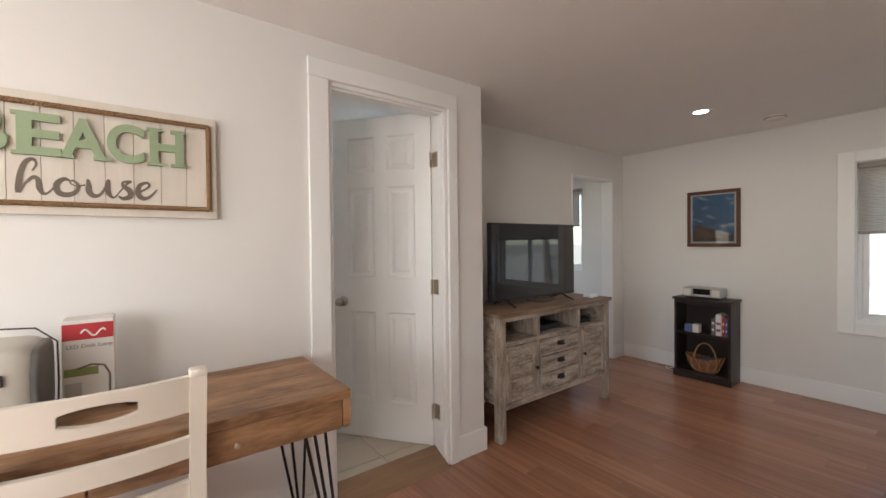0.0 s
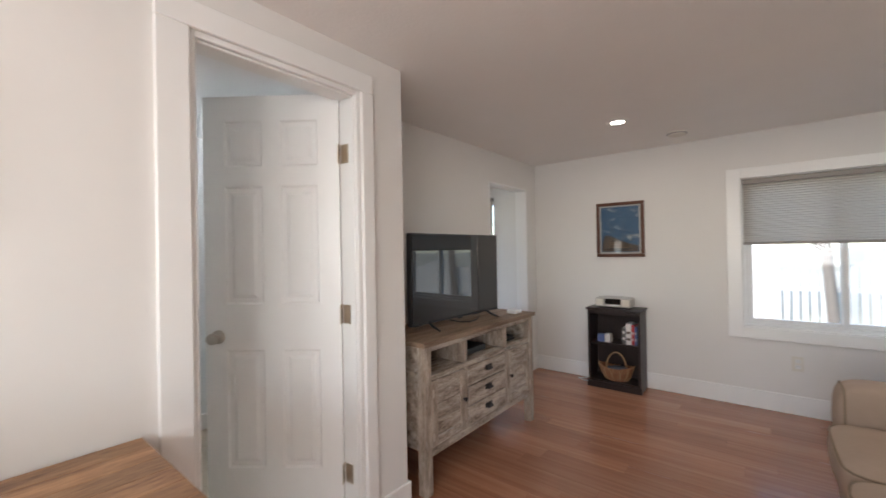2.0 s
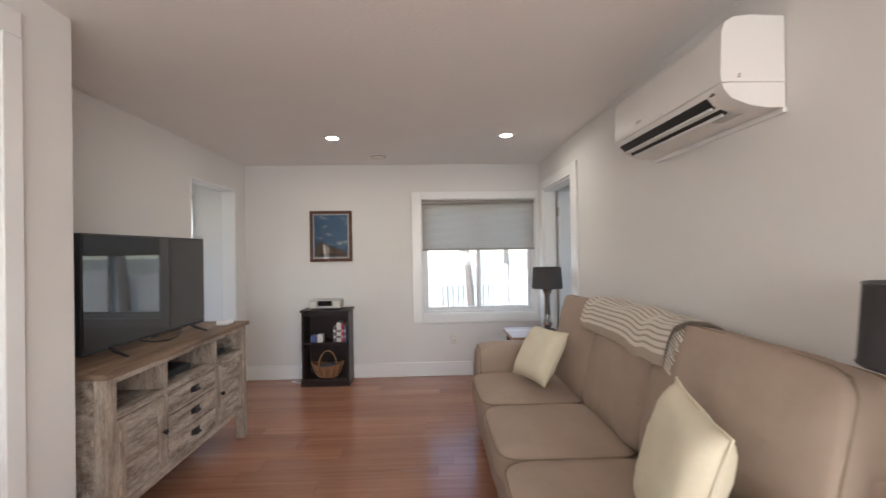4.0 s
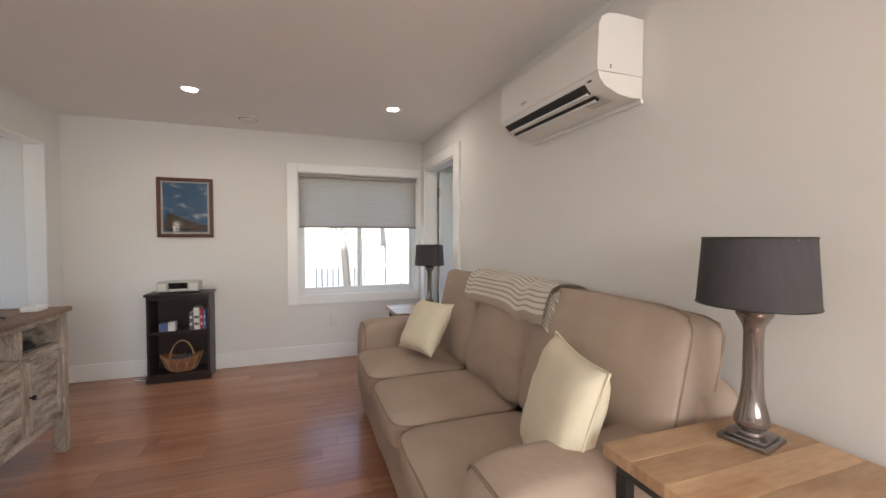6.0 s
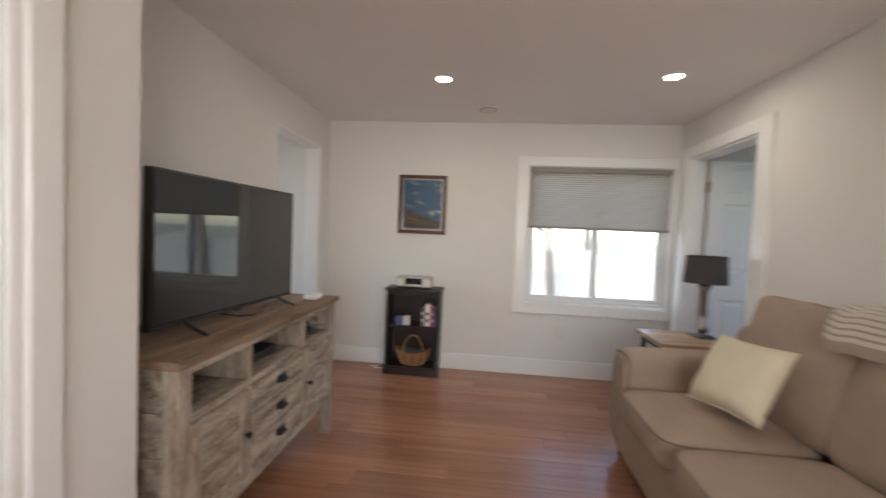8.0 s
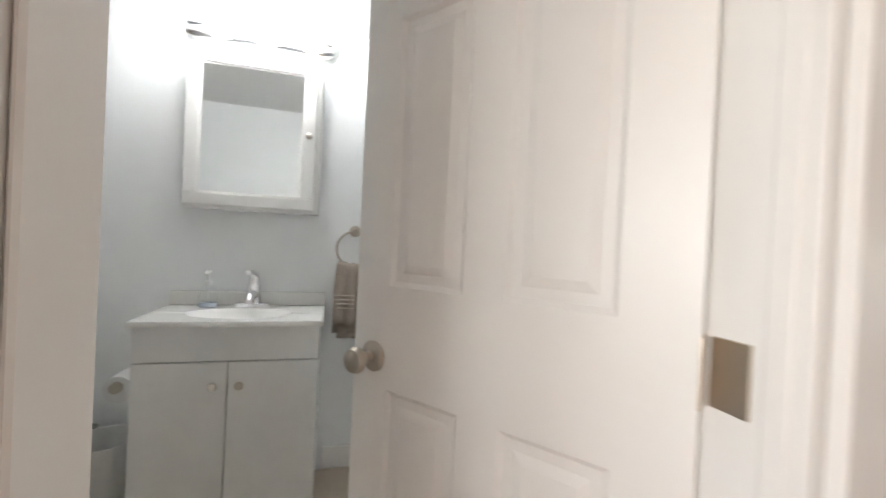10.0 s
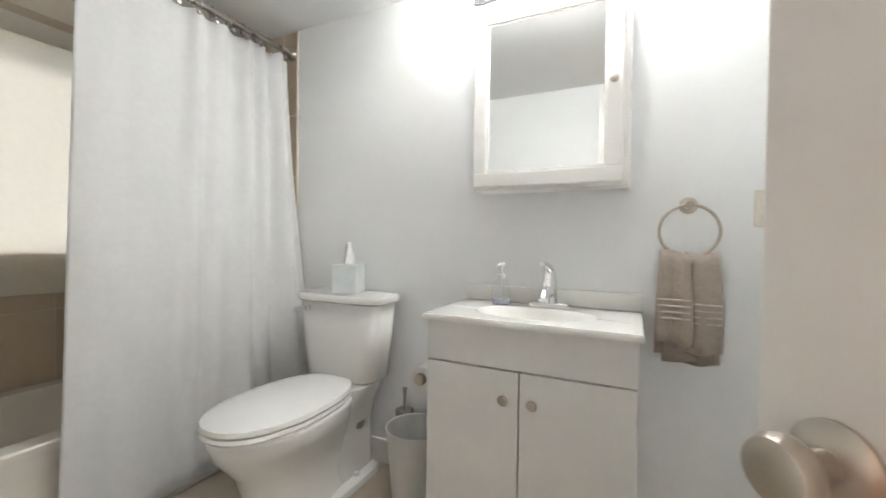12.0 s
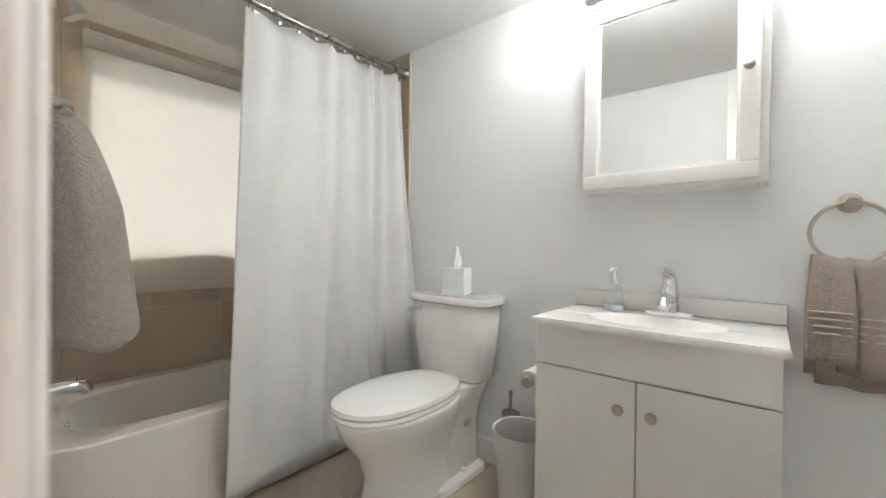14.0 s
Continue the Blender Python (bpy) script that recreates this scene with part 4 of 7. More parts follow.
# ---- picture of a wooden ship (plain shapes) ----
def picture():
    x0, x1, z0, z1, y = 0.122, 0.570, 1.248, 1.790, L
    p = thing("framed_picture", "walnut-framed picture of a sailing ship under blue sky", "picture", pose((x0 + x1) / 2, y, z0))
    f = 0.032
    for b in ((x0, x1, z0, z0 + f), (x0, x1, z1 - f, z1), (x0, x0 + f, z0 + f, z1 - f), (x1 - f, x1, z0 + f, z1 - f)):
        boxpart("frame_bar", (b[0], b[1], y - 0.024, y - 0.002, b[2], b[3]), M_WALNUT, p, 0.005)
    boxpart("mat_board", (x0 + f, x1 - f, y - 0.012, y - 0.004, z0 + f, z1 - f), M_MATB, p, 0)
    a0, a1, b0, b1 = x0 + 0.048, x1 - 0.048, z0 + 0.050, z1 - 0.046
    m = bpy.data.materials.new("sky_print")
    m.use_nodes = True
    t = m.node_tree
    bs = t.nodes["Principled BSDF"]
    bs.inputs["Roughness"].default_value = 0.35
    co, nz, rp, mp = t.nodes.new("ShaderNodeTexCoord"), t.nodes.new("ShaderNodeTexNoise"), t.nodes.new("ShaderNodeValToRGB"), t.nodes.new("ShaderNodeMapping")
    mp.inputs["Scale"].default_value = (1, 1, 1.8)
    nz.inputs["Scale"].default_value, nz.inputs["Detail"].default_value = 7.0, 6.0
    rp.color_ramp.elements[0].position, rp.color_ramp.elements[0].color = 0.56, (0.040, 0.105, 0.20, 1)
    rp.color_ramp.elements[1].position, rp.color_ramp.elements[1].color = 0.70, (0.55, 0.55, 0.52, 1)
    t.links.new(co.outputs["Object"], mp.inputs["Vector"])
    t.links.new(mp.outputs["Vector"], nz.inputs["Vector"])
    t.links.new(nz.outputs["Fac"], rp.inputs["Fac"])
    t.links.new(rp.outputs["Color"], bs.inputs["Base Color"])
    boxpart("print", (a0, a1, y - 0.0165, y - 0.012, b0, b1), m, p, 0, "blue sky with white clouds")
    bm = bmesh.new()
    prism(bm, [(a0 + 0.008, b0 + 0.004), (a1 - 0.006, b0 + 0.004), (a1 - 0.006, b0 + 0.06), (a1 - 0.10, b0 + 0.085), (a0 + 0.17, b0 + 0.12), (a0 + 0.075, b0 + 0.165), (a0 + 0.035, b0 + 0.165), (a0 + 0.008, b0 + 0.09)], y - 0.0185, y - 0.0165, "y")
    hull = part("ship_hull", bm, mat("hull_print", (0.13, 0.075, 0.042), 0.4, rgb2=(0.018, 0.015, 0.015), scale=30, stretch=(0.6, 1, 2.5), amount=0.6), p, "dark brown ship hull")
    M_OCHRE = mat("ochre_print", (0.30, 0.19, 0.10), 0.4, rgb2=(0.12, 0.07, 0.04), scale=40)
    for j in range(4):
        bm = bmesh.new()
        z = b0 + 0.05 + 0.024 * j
        prism(bm, [(a0 + 0.03, z), (a0 + 0.25 - 0.05 * j, z - 0.012), (a0 + 0.25 - 0.05 * j, z - 0.006), (a0 + 0.03, z + 0.007)], y - 0.0198, y - 0.0185, "y")
        part("gun_stripe", bm, M_OCHRE, p)
    bm = bmesh.new()
    for x, h, w in ((a0 + 0.10, 0.30, 0.004), (a0 + 0.21, 0.29, 0.004), (a0 + 0.28, 0.22, 0.003)):
        tube(bm, [(x, y - 0.018, b0 + 0.09), (x - 0.004, y - 0.018, b0 + h)], 0.0017, 6)
        for f2 in (0.5, 0.7):
            tube(bm, [(x - 0.035, y - 0.018, b0 + h * f2), (x + 0.035, y - 0.018, b0 + h * f2 + 0.006)], 0.0012, 5)
    tube(bm, [(a0 + 0.03, y - 0.018, b0 + 0.33), (a0 + 0.16, y - 0.018, b0 + 0.16)], 0.0014, 5)
    part("mast_lines", bm, M_INK, p)
    g = boxpart("glazing", (x0 + f, x1 - f, y - 0.0225, y - 0.0215, z0 + f, z1 - f), M_GLASS, p, 0)
    g.visible_shadow = False


picture()


def outlet(name, m, cat="outlet"):
    """Local: the plate faces +z, y up."""
    o = thing(name, "ivory duplex outlet with its cover plate", cat, m, group="wall outlets")
    boxpart("cover_plate", (-0.036, 0.036, -0.058, 0.058, 0, 0.006), M_PLATE, o, 0.003, local=True)
    for s in (-1, 1):
        r = boxpart("receptacle", (-0.017, 0.017, s * 0.022 - 0.014, s * 0.022 + 0.014, 0.005, 0.009), M_VINYL, o, 0.003, local=True)
        bm = bmesh.new()
        for x in (-0.007, 0.007):
            box(bm, x - 0.0015, x + 0.0015, s * 0.022 - 0.004, s * 0.022 + 0.006, 0.0085, 0.0096)
        part("slots", bm, M_DARK, r, local=True)
    return o


outlet("outlet", pose(1.649, L - 0.0005, 0.40, 90, 0, 0))
outlet("outlet", pose(R - 0.0005, 1.42, 0.40, 90, 0, -90))


# ---- air conditioner ----
def air_conditioner():
    y0, y1 = -0.335, 0.425
    a = thing("air_conditioner", "white wall-mounted mini-split air conditioner", "air conditioner", pose(R, (y0 + y1) / 2, 1.8))
    prof = [(R - 0.004, 2.105), (R - 0.12, 2.108), (R - 0.175, 2.102), (R - 0.205, 2.085), (R - 0.218, 2.055), (R - 0.224, 1.905), (R - 0.220, 1.885)]
    low = [(R - 0.219, 1.883), (R - 0.212, 1.862), (R - 0.185, 1.832), (R - 0.12, 1.808), (R - 0.06, 1.800), (R - 0.004, 1.802)]
    bm = bmesh.new()
    prism(bm, prof + [(R - 0.004, 1.885)], y0, y1, "y")
    part("front_cover", bm, M_ACWHITE, a)
    bm = bmesh.new()
    prism(bm, low + [(R - 0.004, 1.884)], y0 + 0.002, y1 - 0.002, "y")
    part("lower_body", bm, M_ACWHITE, a)
    def along(t):
        p, q = Vector((R - 0.2145, 1.8655)), Vector((R - 0.10, 1.8035))
        return p.lerp(q, t)
    for t0, t1 in ((0.03, 0.34), (0.42, 0.68)):
        p, q = along(t0), along(t1)
        n = Vector((-(q - p).y, (q - p).x)).normalized() * -0.004
        bm = bmesh.new()
        prism(bm, [(p.x - 0.004, p.y - 0.008), (q.x - 0.006, q.y - 0.018), (q.x + 0.012, q.y + 0.012), (p.x + 0.012, p.y + 0.012)], y0 + 0.085, y1 - 0.035, "y")
        part("air_slot", bm, M_DARK, a)
    for t in (0.33, 0.66):
        p = along(t)
        bm = bmesh.new()
        tube(bm, [(p.x - 0.010, y0 + 0.095, p.y - 0.018), (p.x - 0.010, y1 - 0.045, p.y - 0.018)], 0.006, 6)
        part("louvre", bm, M_VINYL, a)
    boxpart("mounting_plate", (R - 0.014, R, y0 - 0.002, y1 + 0.0, 1.783, 1.801), M_TRIM, a, 0.002)
    boxpart("indicator", (R - 0.2265, R - 0.222, y0 + 0.34, y0 + 0.36, 1.893, 1.897), M_VINYL, a, 0)
    boxpart("emblem", (R - 0.2265, R - 0.222, y0 + 0.50, y0 + 0.545, 1.915, 1.927), M_SILVER, a, 0.001)
    boxpart("sensor_window", (R - 0.2135, R - 0.205, y0 + 0.045, y0 + 0.068, 1.8585, 1.873), M_GREYP, a, 0.001)
    boxpart("small_label", (R - 0.10, R - 0.14, y0 + 0.06, y0 + 0.16, 1.799, 1.803), M_SILVER, a, 0)
    for z in (1.90, 1.908):
        boxpart("screw_cover", (R - 0.165, R - 0.158, y0 - 0.0015, y0 + 0.002, z, z + 0.004), M_DARK, a, 0)


air_conditioner()


# ---- sofa ----
def edge_loop(c, size, axis, off, k=5.0, n=64, m=None):
    """Points round a stuffed block's edge, in a plane across the axis."""
    h = [s / 2 for s in size]
    i, j = [q for q in range(3) if q != axis]
    pts = []
    for a in range(n):
        ca, sa = math.cos(a * math.tau / n), math.sin(a * math.tau / n)
        s = 1 / (abs(ca) ** k + abs(sa) ** k) ** (1 / k)
        p = Vector((0, 0, 0))
        near = (1 - min(0.999, abs(off) / h[axis]) ** k) ** (1 / k)
        p[i], p[j], p[axis] = ca * s * h[i] * near, sa * s * h[j] * near, off
        pts.append((m @ p if m else p) + Vector(c))
    return pts


def sofa():
    s = thing("sofa", "taupe microfibre three-seat sofa with loose cushions", "sofa", pose(2.15, 0.4, 0))
    ya, yb = -0.555, 1.265
    bm = bmesh.new()
    soft_box(bm, (2.13, 0.355, 0.205), (0.80, 2.24, 0.29), 14, n=16, wrinkle=0.004)
    part("base", bm, M_SOFA, s, shade="all")
    bm = bmesh.new()
    soft_box(bm, (2.49, 0.355, 0.46), (0.20, 2.26, 0.78), 9, n=16, wrinkle=0.006)
    part("back_frame", bm, M_SOFA, s, shade="all")
    for y0, y1, zt in ((-0.793, -0.552, 0.668), (1.262, 1.50, 0.640)):
        bm = bmesh.new()
        c = ((1.728 + 2.58) / 2, (y0 + y1) / 2, 0.06 + (zt - 0.06) / 2)
        soft_box(bm, c, (0.852, y1 - y0, zt - 0.06), 8, (0, 0.006, 0.012), n=16, wrinkle=0.004, seed=y0)
        arm = part("arm", bm, M_SOFA, s, shade="all")
        bm = bmesh.new()
        tube(bm, edge_loop(c, (0.856, y1 - y0 + 0.006, zt - 0.054), 0, -0.395, 8), 0.005, 6, closed=True)
        part("piping", bm, M_PIPING, arm)
    w = (yb - ya) / 3
    for i in range(3):
        c = (2.005, ya + w * (i + 0.5), 0.395)
        size = (0.63, w - 0.006, 0.155)
        bm = bmesh.new()
        soft_box(bm, c, size, 7, (0.012, 0.0, 0.022), n=22, wrinkle=0.004, seed=i * 3.1)
        cu = part("seat_cushion", bm, M_SOFA, s, shade="all")
        for off in (0.056,):
            bm = bmesh.new()
            tube(bm, edge_loop((c[0], c[1], c[2]), (size[0] + 0.012, size[1] + 0.002, size[2]), 2, off, 7), 0.0045, 6, closed=True)
            part("piping", bm, M_PIPING, cu)
        lean = Matrix.Rotation(radians(13), 3, "Y")
        size = (0.20, w + 0.012 + 0.155 * (i == 0), 0.56 + 0.015 * (i == 0))
        c = (2.405, ya + w * (i + 0.5) - 0.01 - 0.078 * (i == 0), 0.725 + 0.018 * (i == 0))
        bm = bmesh.new()
        soft_box(bm, c, size, 12, (0.032, 0.008, 0.012), n=28, wrinkle=0.006, m=lean, seed=i * 7.7)
        cu = part("back_cushion", bm, M_SOFA, s, shade="all")
        for off in (-0.066, 0.066):
            bm = bmesh.new()
            tube(bm, edge_loop(c, (size[0], size[1] + 0.004, size[2] + 0.006), 0, off, 12, m=lean), 0.0045, 6, closed=True)
            part("piping", bm, M_PIPING, cu)
    for x in (1.80, 2.50):
        for y in (-0.74, 1.43):
            bm = bmesh.new()
            lathe(bm, [(0.022, 0), (0.03, 0.075)], x, y, 16)
            part("foot", bm, M_ESPRESSO, s, "dark tapered wooden foot")


sofa()


def scatter_cushion(c, m, w, label):
    p = thing("throw_pillow", label, "pillow", Matrix.Translation(c), group="scatter cushions on the sofa")
    bm = bmesh.new()
    pillow_mesh(bm, c, m, w, 0.07)
    part("cover", bm, M_PILLOW, p, shade="all")
    bm = bmesh.new()
    n = 12
    pts = []
    for u, v, du, dv in ((-1, -1, 1, 0), (1, -1, 0, 1), (1, 1, -1, 0), (-1, 1, 0, -1)):
        for k in range(n):
            a, b = u + 2 * du * k / n, v + 2 * dv * k / n
            q = 1 - 0.07 * ((1 - a * a) * abs(b) ** 3 + (1 - b * b) * abs(a) ** 3) - 0.02
            pts.append(m @ Vector((a * w / 2 * q, b * w / 2 * q, 0)) + Vector(c))
    tube(bm, pts, 0.0045, 6, closed=True)
    part("seam", bm, M_PILLOW, p)


def facing(normal, spin):
    n = Vector(normal).normalized()
    v = (Vector((0, 0, 1)) - n * n.z).normalized()
    return Matrix((v.cross(n), v, n)).transposed() @ Matrix.Rotation(radians(spin), 3, "Z")


scatter_cushion((2.091, 0.904, 0.679), facing((-0.803, -0.270, 0.532), 1.5), 0.356, "cream square scatter cushion against the sofa's far arm")
scatter_cushion((2.102, -0.504, 0.701), facing((-0.924, 0.269, 0.271), -1.8), 0.432, "cream square scatter cushion by the sofa's near arm")


def throw_blanket():
    t = thing("throw_blanket", "cream and tan striped throw over the sofa back", "blanket", pose(2.42, 0.32, 0.99))
    prof = [(2.295, 0.885), (2.315, 0.95), (2.340, 1.005), (2.39, 1.030), (2.47, 1.026), (2.535, 1.002), (2.570, 0.945), (2.580, 0.87)]
    n = 60
    y0, y1 = -0.12, 0.74
    fine = []
    for a, b in zip(prof, prof[1:]):
        fine += [(a[0] + (b[0] - a[0]) * k / 5, a[1] + (b[1] - a[1]) * k / 5) for k in range(5)]
    fine.append(prof[-1])
    bm, bm2 = bmesh.new(), bmesh.new()
    for layer, name in ((bm, 0), (bm2, 1)):
        for band in range(len(fine) - 1):
            if (band // 1) % 2 != name:
                continue
            rows = []
            for (x, z) in (fine[band], fine[band + 1]):
                row = []
                for i in range(n + 1):
                    f = i / n
                    y = y0 + (y1 - y0) * f
                    dz = 0.018 * noise.noise(Vector((x * 6, y * 5, 1.3))) + 0.03 * (f - 0.5) * (x - 2.45) - 0.020 * math.exp(-((y - 0.12) / 0.05) ** 2) - 0.014 * math.exp(-((y - 0.69) / 0.05) ** 2)
                    row.append((x + 0.012 * noise.noise(Vector((y * 6, z * 5, 4.0))), y + 0.012 * noise.noise(Vector((x * 8, z * 8, 7.0))), z + dz))
                rows.append(row)
            lift = 0.030 if name else 0.026
            top = [[layer.verts.new((p[0], p[1], p[2] + lift)) for p in r] for r in rows]
            bot = [[layer.verts.new((p[0], p[1], p[2] - 0.004)) for p in r] for r in rows]
            for i in range(n):
                layer.faces.new((top[0][i], top[1][i], top[1][i + 1], top[0][i + 1]))
                layer.faces.new((bot[0][i], bot[0][i + 1], bot[1][i + 1], bot[1][i]))
                layer.faces.new((top[0][i], top[0][i + 1], bot[0][i + 1], bot[0][i]))
                layer.faces.new((top[1][i], bot[1][i], bot[1][i + 1], top[1][i + 1]))
    part("tan_stripes", bm, mat("tan_knit", (0.46, 0.38, 0.30), 0.95, bump=0.6, bump_scale=260, spec=0.1), t, "recessed tan stripes")
    part("cream_stripes", bm2, mat("cream_knit", (0.74, 0.69, 0.60), 0.95, bump=0.6, bump_scale=260, spec=0.1), t, "raised cream stripes")
    bm = bmesh.new()
    for i in range(44):
        x, z = fine[int(i * (len(fine) - 1) / 44)]
        y = y0 - 0.004
        tube(bm, [(x, y + 0.01, z + 0.006), (x - 0.004, y - 0.012, z - 0.004), (x + random.uniform(-0.008, 0.008), y - 0.028, z - 0.022)], 0.0022, 5)
    part("fringe", bm, bpy.data.materials["cream_knit"], t)


throw_blanket()


# ---- end tables and lamps ----
def end_table(x0, x1, y0, y1, H, label):
    t = thing("end_table", label, "end table", pose((x0 + x1) / 2, (y0 + y1) / 2, 0), group="end tables beside the sofa")
    n = 5
    for i in range(n):
        a, b = y0 + (y1 - y0) * i / n, y0 + (y1 - y0) * (i + 1) / n
        boxpart("top_strip", (x0 + 0.004 * noise.noise(Vector((i, 1, 2))), x1, a + 0.0004, b - 0.0004, H - 0.030, H), M_ENDT, t, 0.002, "live-edge wooden strip" if i == 0 else "")
    boxpart("apron", (x0 + 0.025, x1 - 0.02, y0 + 0.02, y1 - 0.02, H - 0.066, H - 0.031), M_BLACK, t, 0.003)
    for px in (x0 + 0.025, x1 - 0.055):
        for py in (y0 + 0.02, y1 - 0.05):
            boxpart("leg", (px, px + 0.03, py, py + 0.03, 0, H - 0.067), M_BLACK, t, 0.002, "black metal leg")


def table_lamp(x, y, z, k=1.0, label="", turn=0, tall=1.0):
    t = thing("table_lamp", label, "table lamp", pose(x, y, z, 0, 0, turn), group="matching table lamps")
    bm = bmesh.new()
    h = 0.066 * k
    box(bm, -h, h, -h, h, 0, 0.016 * k, bevel=0.004)
    box(bm, -h * 0.82, h * 0.82, -h * 0.82, h * 0.82, 0.0165 * k, 0.026 * k, bevel=0.004)
    part("base", bm, M_SMOKE, t, "smoky square base", local=True)
    bm = bmesh.new()
    prof = [(0.034, 0.027), (0.030, 0.034), (0.038, 0.046), (0.045, 0.058), (0.0455, 0.070), (0.039, 0.095), (0.030, 0.135), (0.0265, 0.185), (0.0255, 0.24), (0.0255, 0.335), (0.029, 0.355), (0.041, 0.378),
            (0.0465, 0.386), (0.047, 0.398), (0.040, 0.406), (0.018, 0.412)]
    lathe(bm, [(r * k, q * k * tall) for r, q in prof], 0, 0, 36)
    part("column", bm, M_SMOKE, t, "turned smoky chrome column", local=True)
    bm = bmesh.new()
    lathe(bm, [(r * k, q * k * tall) for r, q in ((0.008, 0.41), (0.008, 0.44), (0.018, 0.442), (0.018, 0.49), (0.0, 0.50))], 0, 0, 16)
    part("socket", bm, M_CHROME, t, local=True)
    bm = bmesh.new()
    r0, r1, z0, z1 = 0.148 * k, 0.135 * k, 0.418 * k * tall, 0.618 * k * tall
    lathe(bm, [(r0, z0), (r1, z1), (r1 - 0.003, z1), (r0 - 0.003, z0), (r0, z0)], 0, 0, 56)
    sh = part("shade", bm, M_SHADE, t, "charcoal fabric drum shade", local=True)
    for r, q in ((r0, z0), (r1, z1)):
        bm = bmesh.new()
        tube(bm, [(r * math.cos(a), r * math.sin(a), q) for a in np.linspace(0, math.tau, 48, endpoint=False)], 0.0025, 6, closed=True)
        part("rim", bm, M_BLACK, sh, local=True)
    bm = bmesh.new()
    for a in (0, 2.094, 4.189):
        tube(bm, [(0.015 * math.cos(a), 0.015 * math.sin(a), z1 - 0.03), (r1 * math.cos(a), r1 * math.sin(a), z1 - 0.004)], 0.0018, 5)
    part("spider", bm, M_CHROME, t, local=True)


NT = (2.035, 2.56, -1.22, -0.772, 0.745)
FT = (2.06, 2.50, 1.60, 2.02, 0.632)
end_table(*NT, "square end table with a pale live-edge wood top")
end_table(*FT, "square end table with a wood top behind the sofa arm")
table_lamp(2.400, -0.888, NT[4], 0.85, "table lamp with charcoal drum shade on a pale wood table", 12, 0.98)
table_lamp(2.425, 1.86, FT[4], 0.89, "table lamp with charcoal drum shade near the window", 10)


# ---- desk, chair and what lies on the desk ----
def desk():
    x0, x1, y0, y1, H = 0.018, 0.548, -2.55, -1.135, 0.80
    d = thing("desk", "thick acacia wood desk on black hairpin legs", "desk", pose((x0 + x1) / 2, (y0 + y1) / 2, 0))
    n = 6
    for i in range(n):
        a, b = x0 + (x1 - x0) * i / n, x0 + (x1 - x0) * (i + 1) / n
        boxpart("top_strip", (a + 0.0003, b - 0.0003, y0, y1, H - 0.030, H), M_DESK, d, 0.0015)
    boxpart("end_panel", (x0, x1 - 0.001, y1 - 0.030, y1 - 0.001, H - 0.130, H - 0.0305), M_DESK, d, 0.003)
    boxpart("end_panel", (x0, x1 - 0.001, y0 + 0.001, y0 + 0.030, H - 0.130, H - 0.0305), M_DESK, d, 0.003)
    boxpart("back_panel", (x0, x0 + 0.02, y0 + 0.031, y1 - 0.031, H - 0.130, H - 0.0305), M_DESK, d, 0.002)
    boxpart("bottom_panel", (x0 + 0.021, x1 - 0.03, y0 + 0.031, y1 - 0.031, H - 0.130, H - 0.118), M_DESK, d, 0.002)
    for a, b in ((-1.83, -1.168), (-2.518, -1.836)):
        dr = boxpart("drawer", (x1 - 0.025, x1 - 0.001, a, b, H - 0.129, H - 0.031), M_DESK, d, 0.003)
        bm = bmesh.new()
        lathe(bm, [(0.004, 0), (0.004, 0.010), (0.008, 0.014), (0.009, 0.019), (0.006, 0.023), (0, 0.024)], 0, 0, 14)
        bmesh.ops.transform(bm, matrix=pose(x1, (a + b) / 2, H - 0.080, 0, 90, 0), verts=bm.verts)
        part("drawer_knob", bm, M_BRASS, dr, "small aged brass knob")
    for lx, sx in ((x1 - 0.11, 1), (x0 + 0.11, -1)):
        for ly, sy in ((y1 - 0.10, 1), (y0 + 0.10, -1)):
            bm = bmesh.new()
            tx, ty = lx + sx * 0.085, ly + sy * 0.075
            for ax, ay in ((0.07, -0.05), (-0.06, 0.06), (0.0, 0.0)):
                tube(bm, [(lx + ax * sx, ly + ay * sy, H - 0.131), (tx + ax * 0.12, ty + ay * 0.12, 0.02), (tx, ty, 0.006)], 0.0058, 8)
            box(bm, lx - 0.07, lx + 0.08, ly - 0.065, ly + 0.075, H - 0.135, H - 0.1305)
            part("hairpin_leg", bm, M_IRON, d, "black steel hairpin leg")


desk()


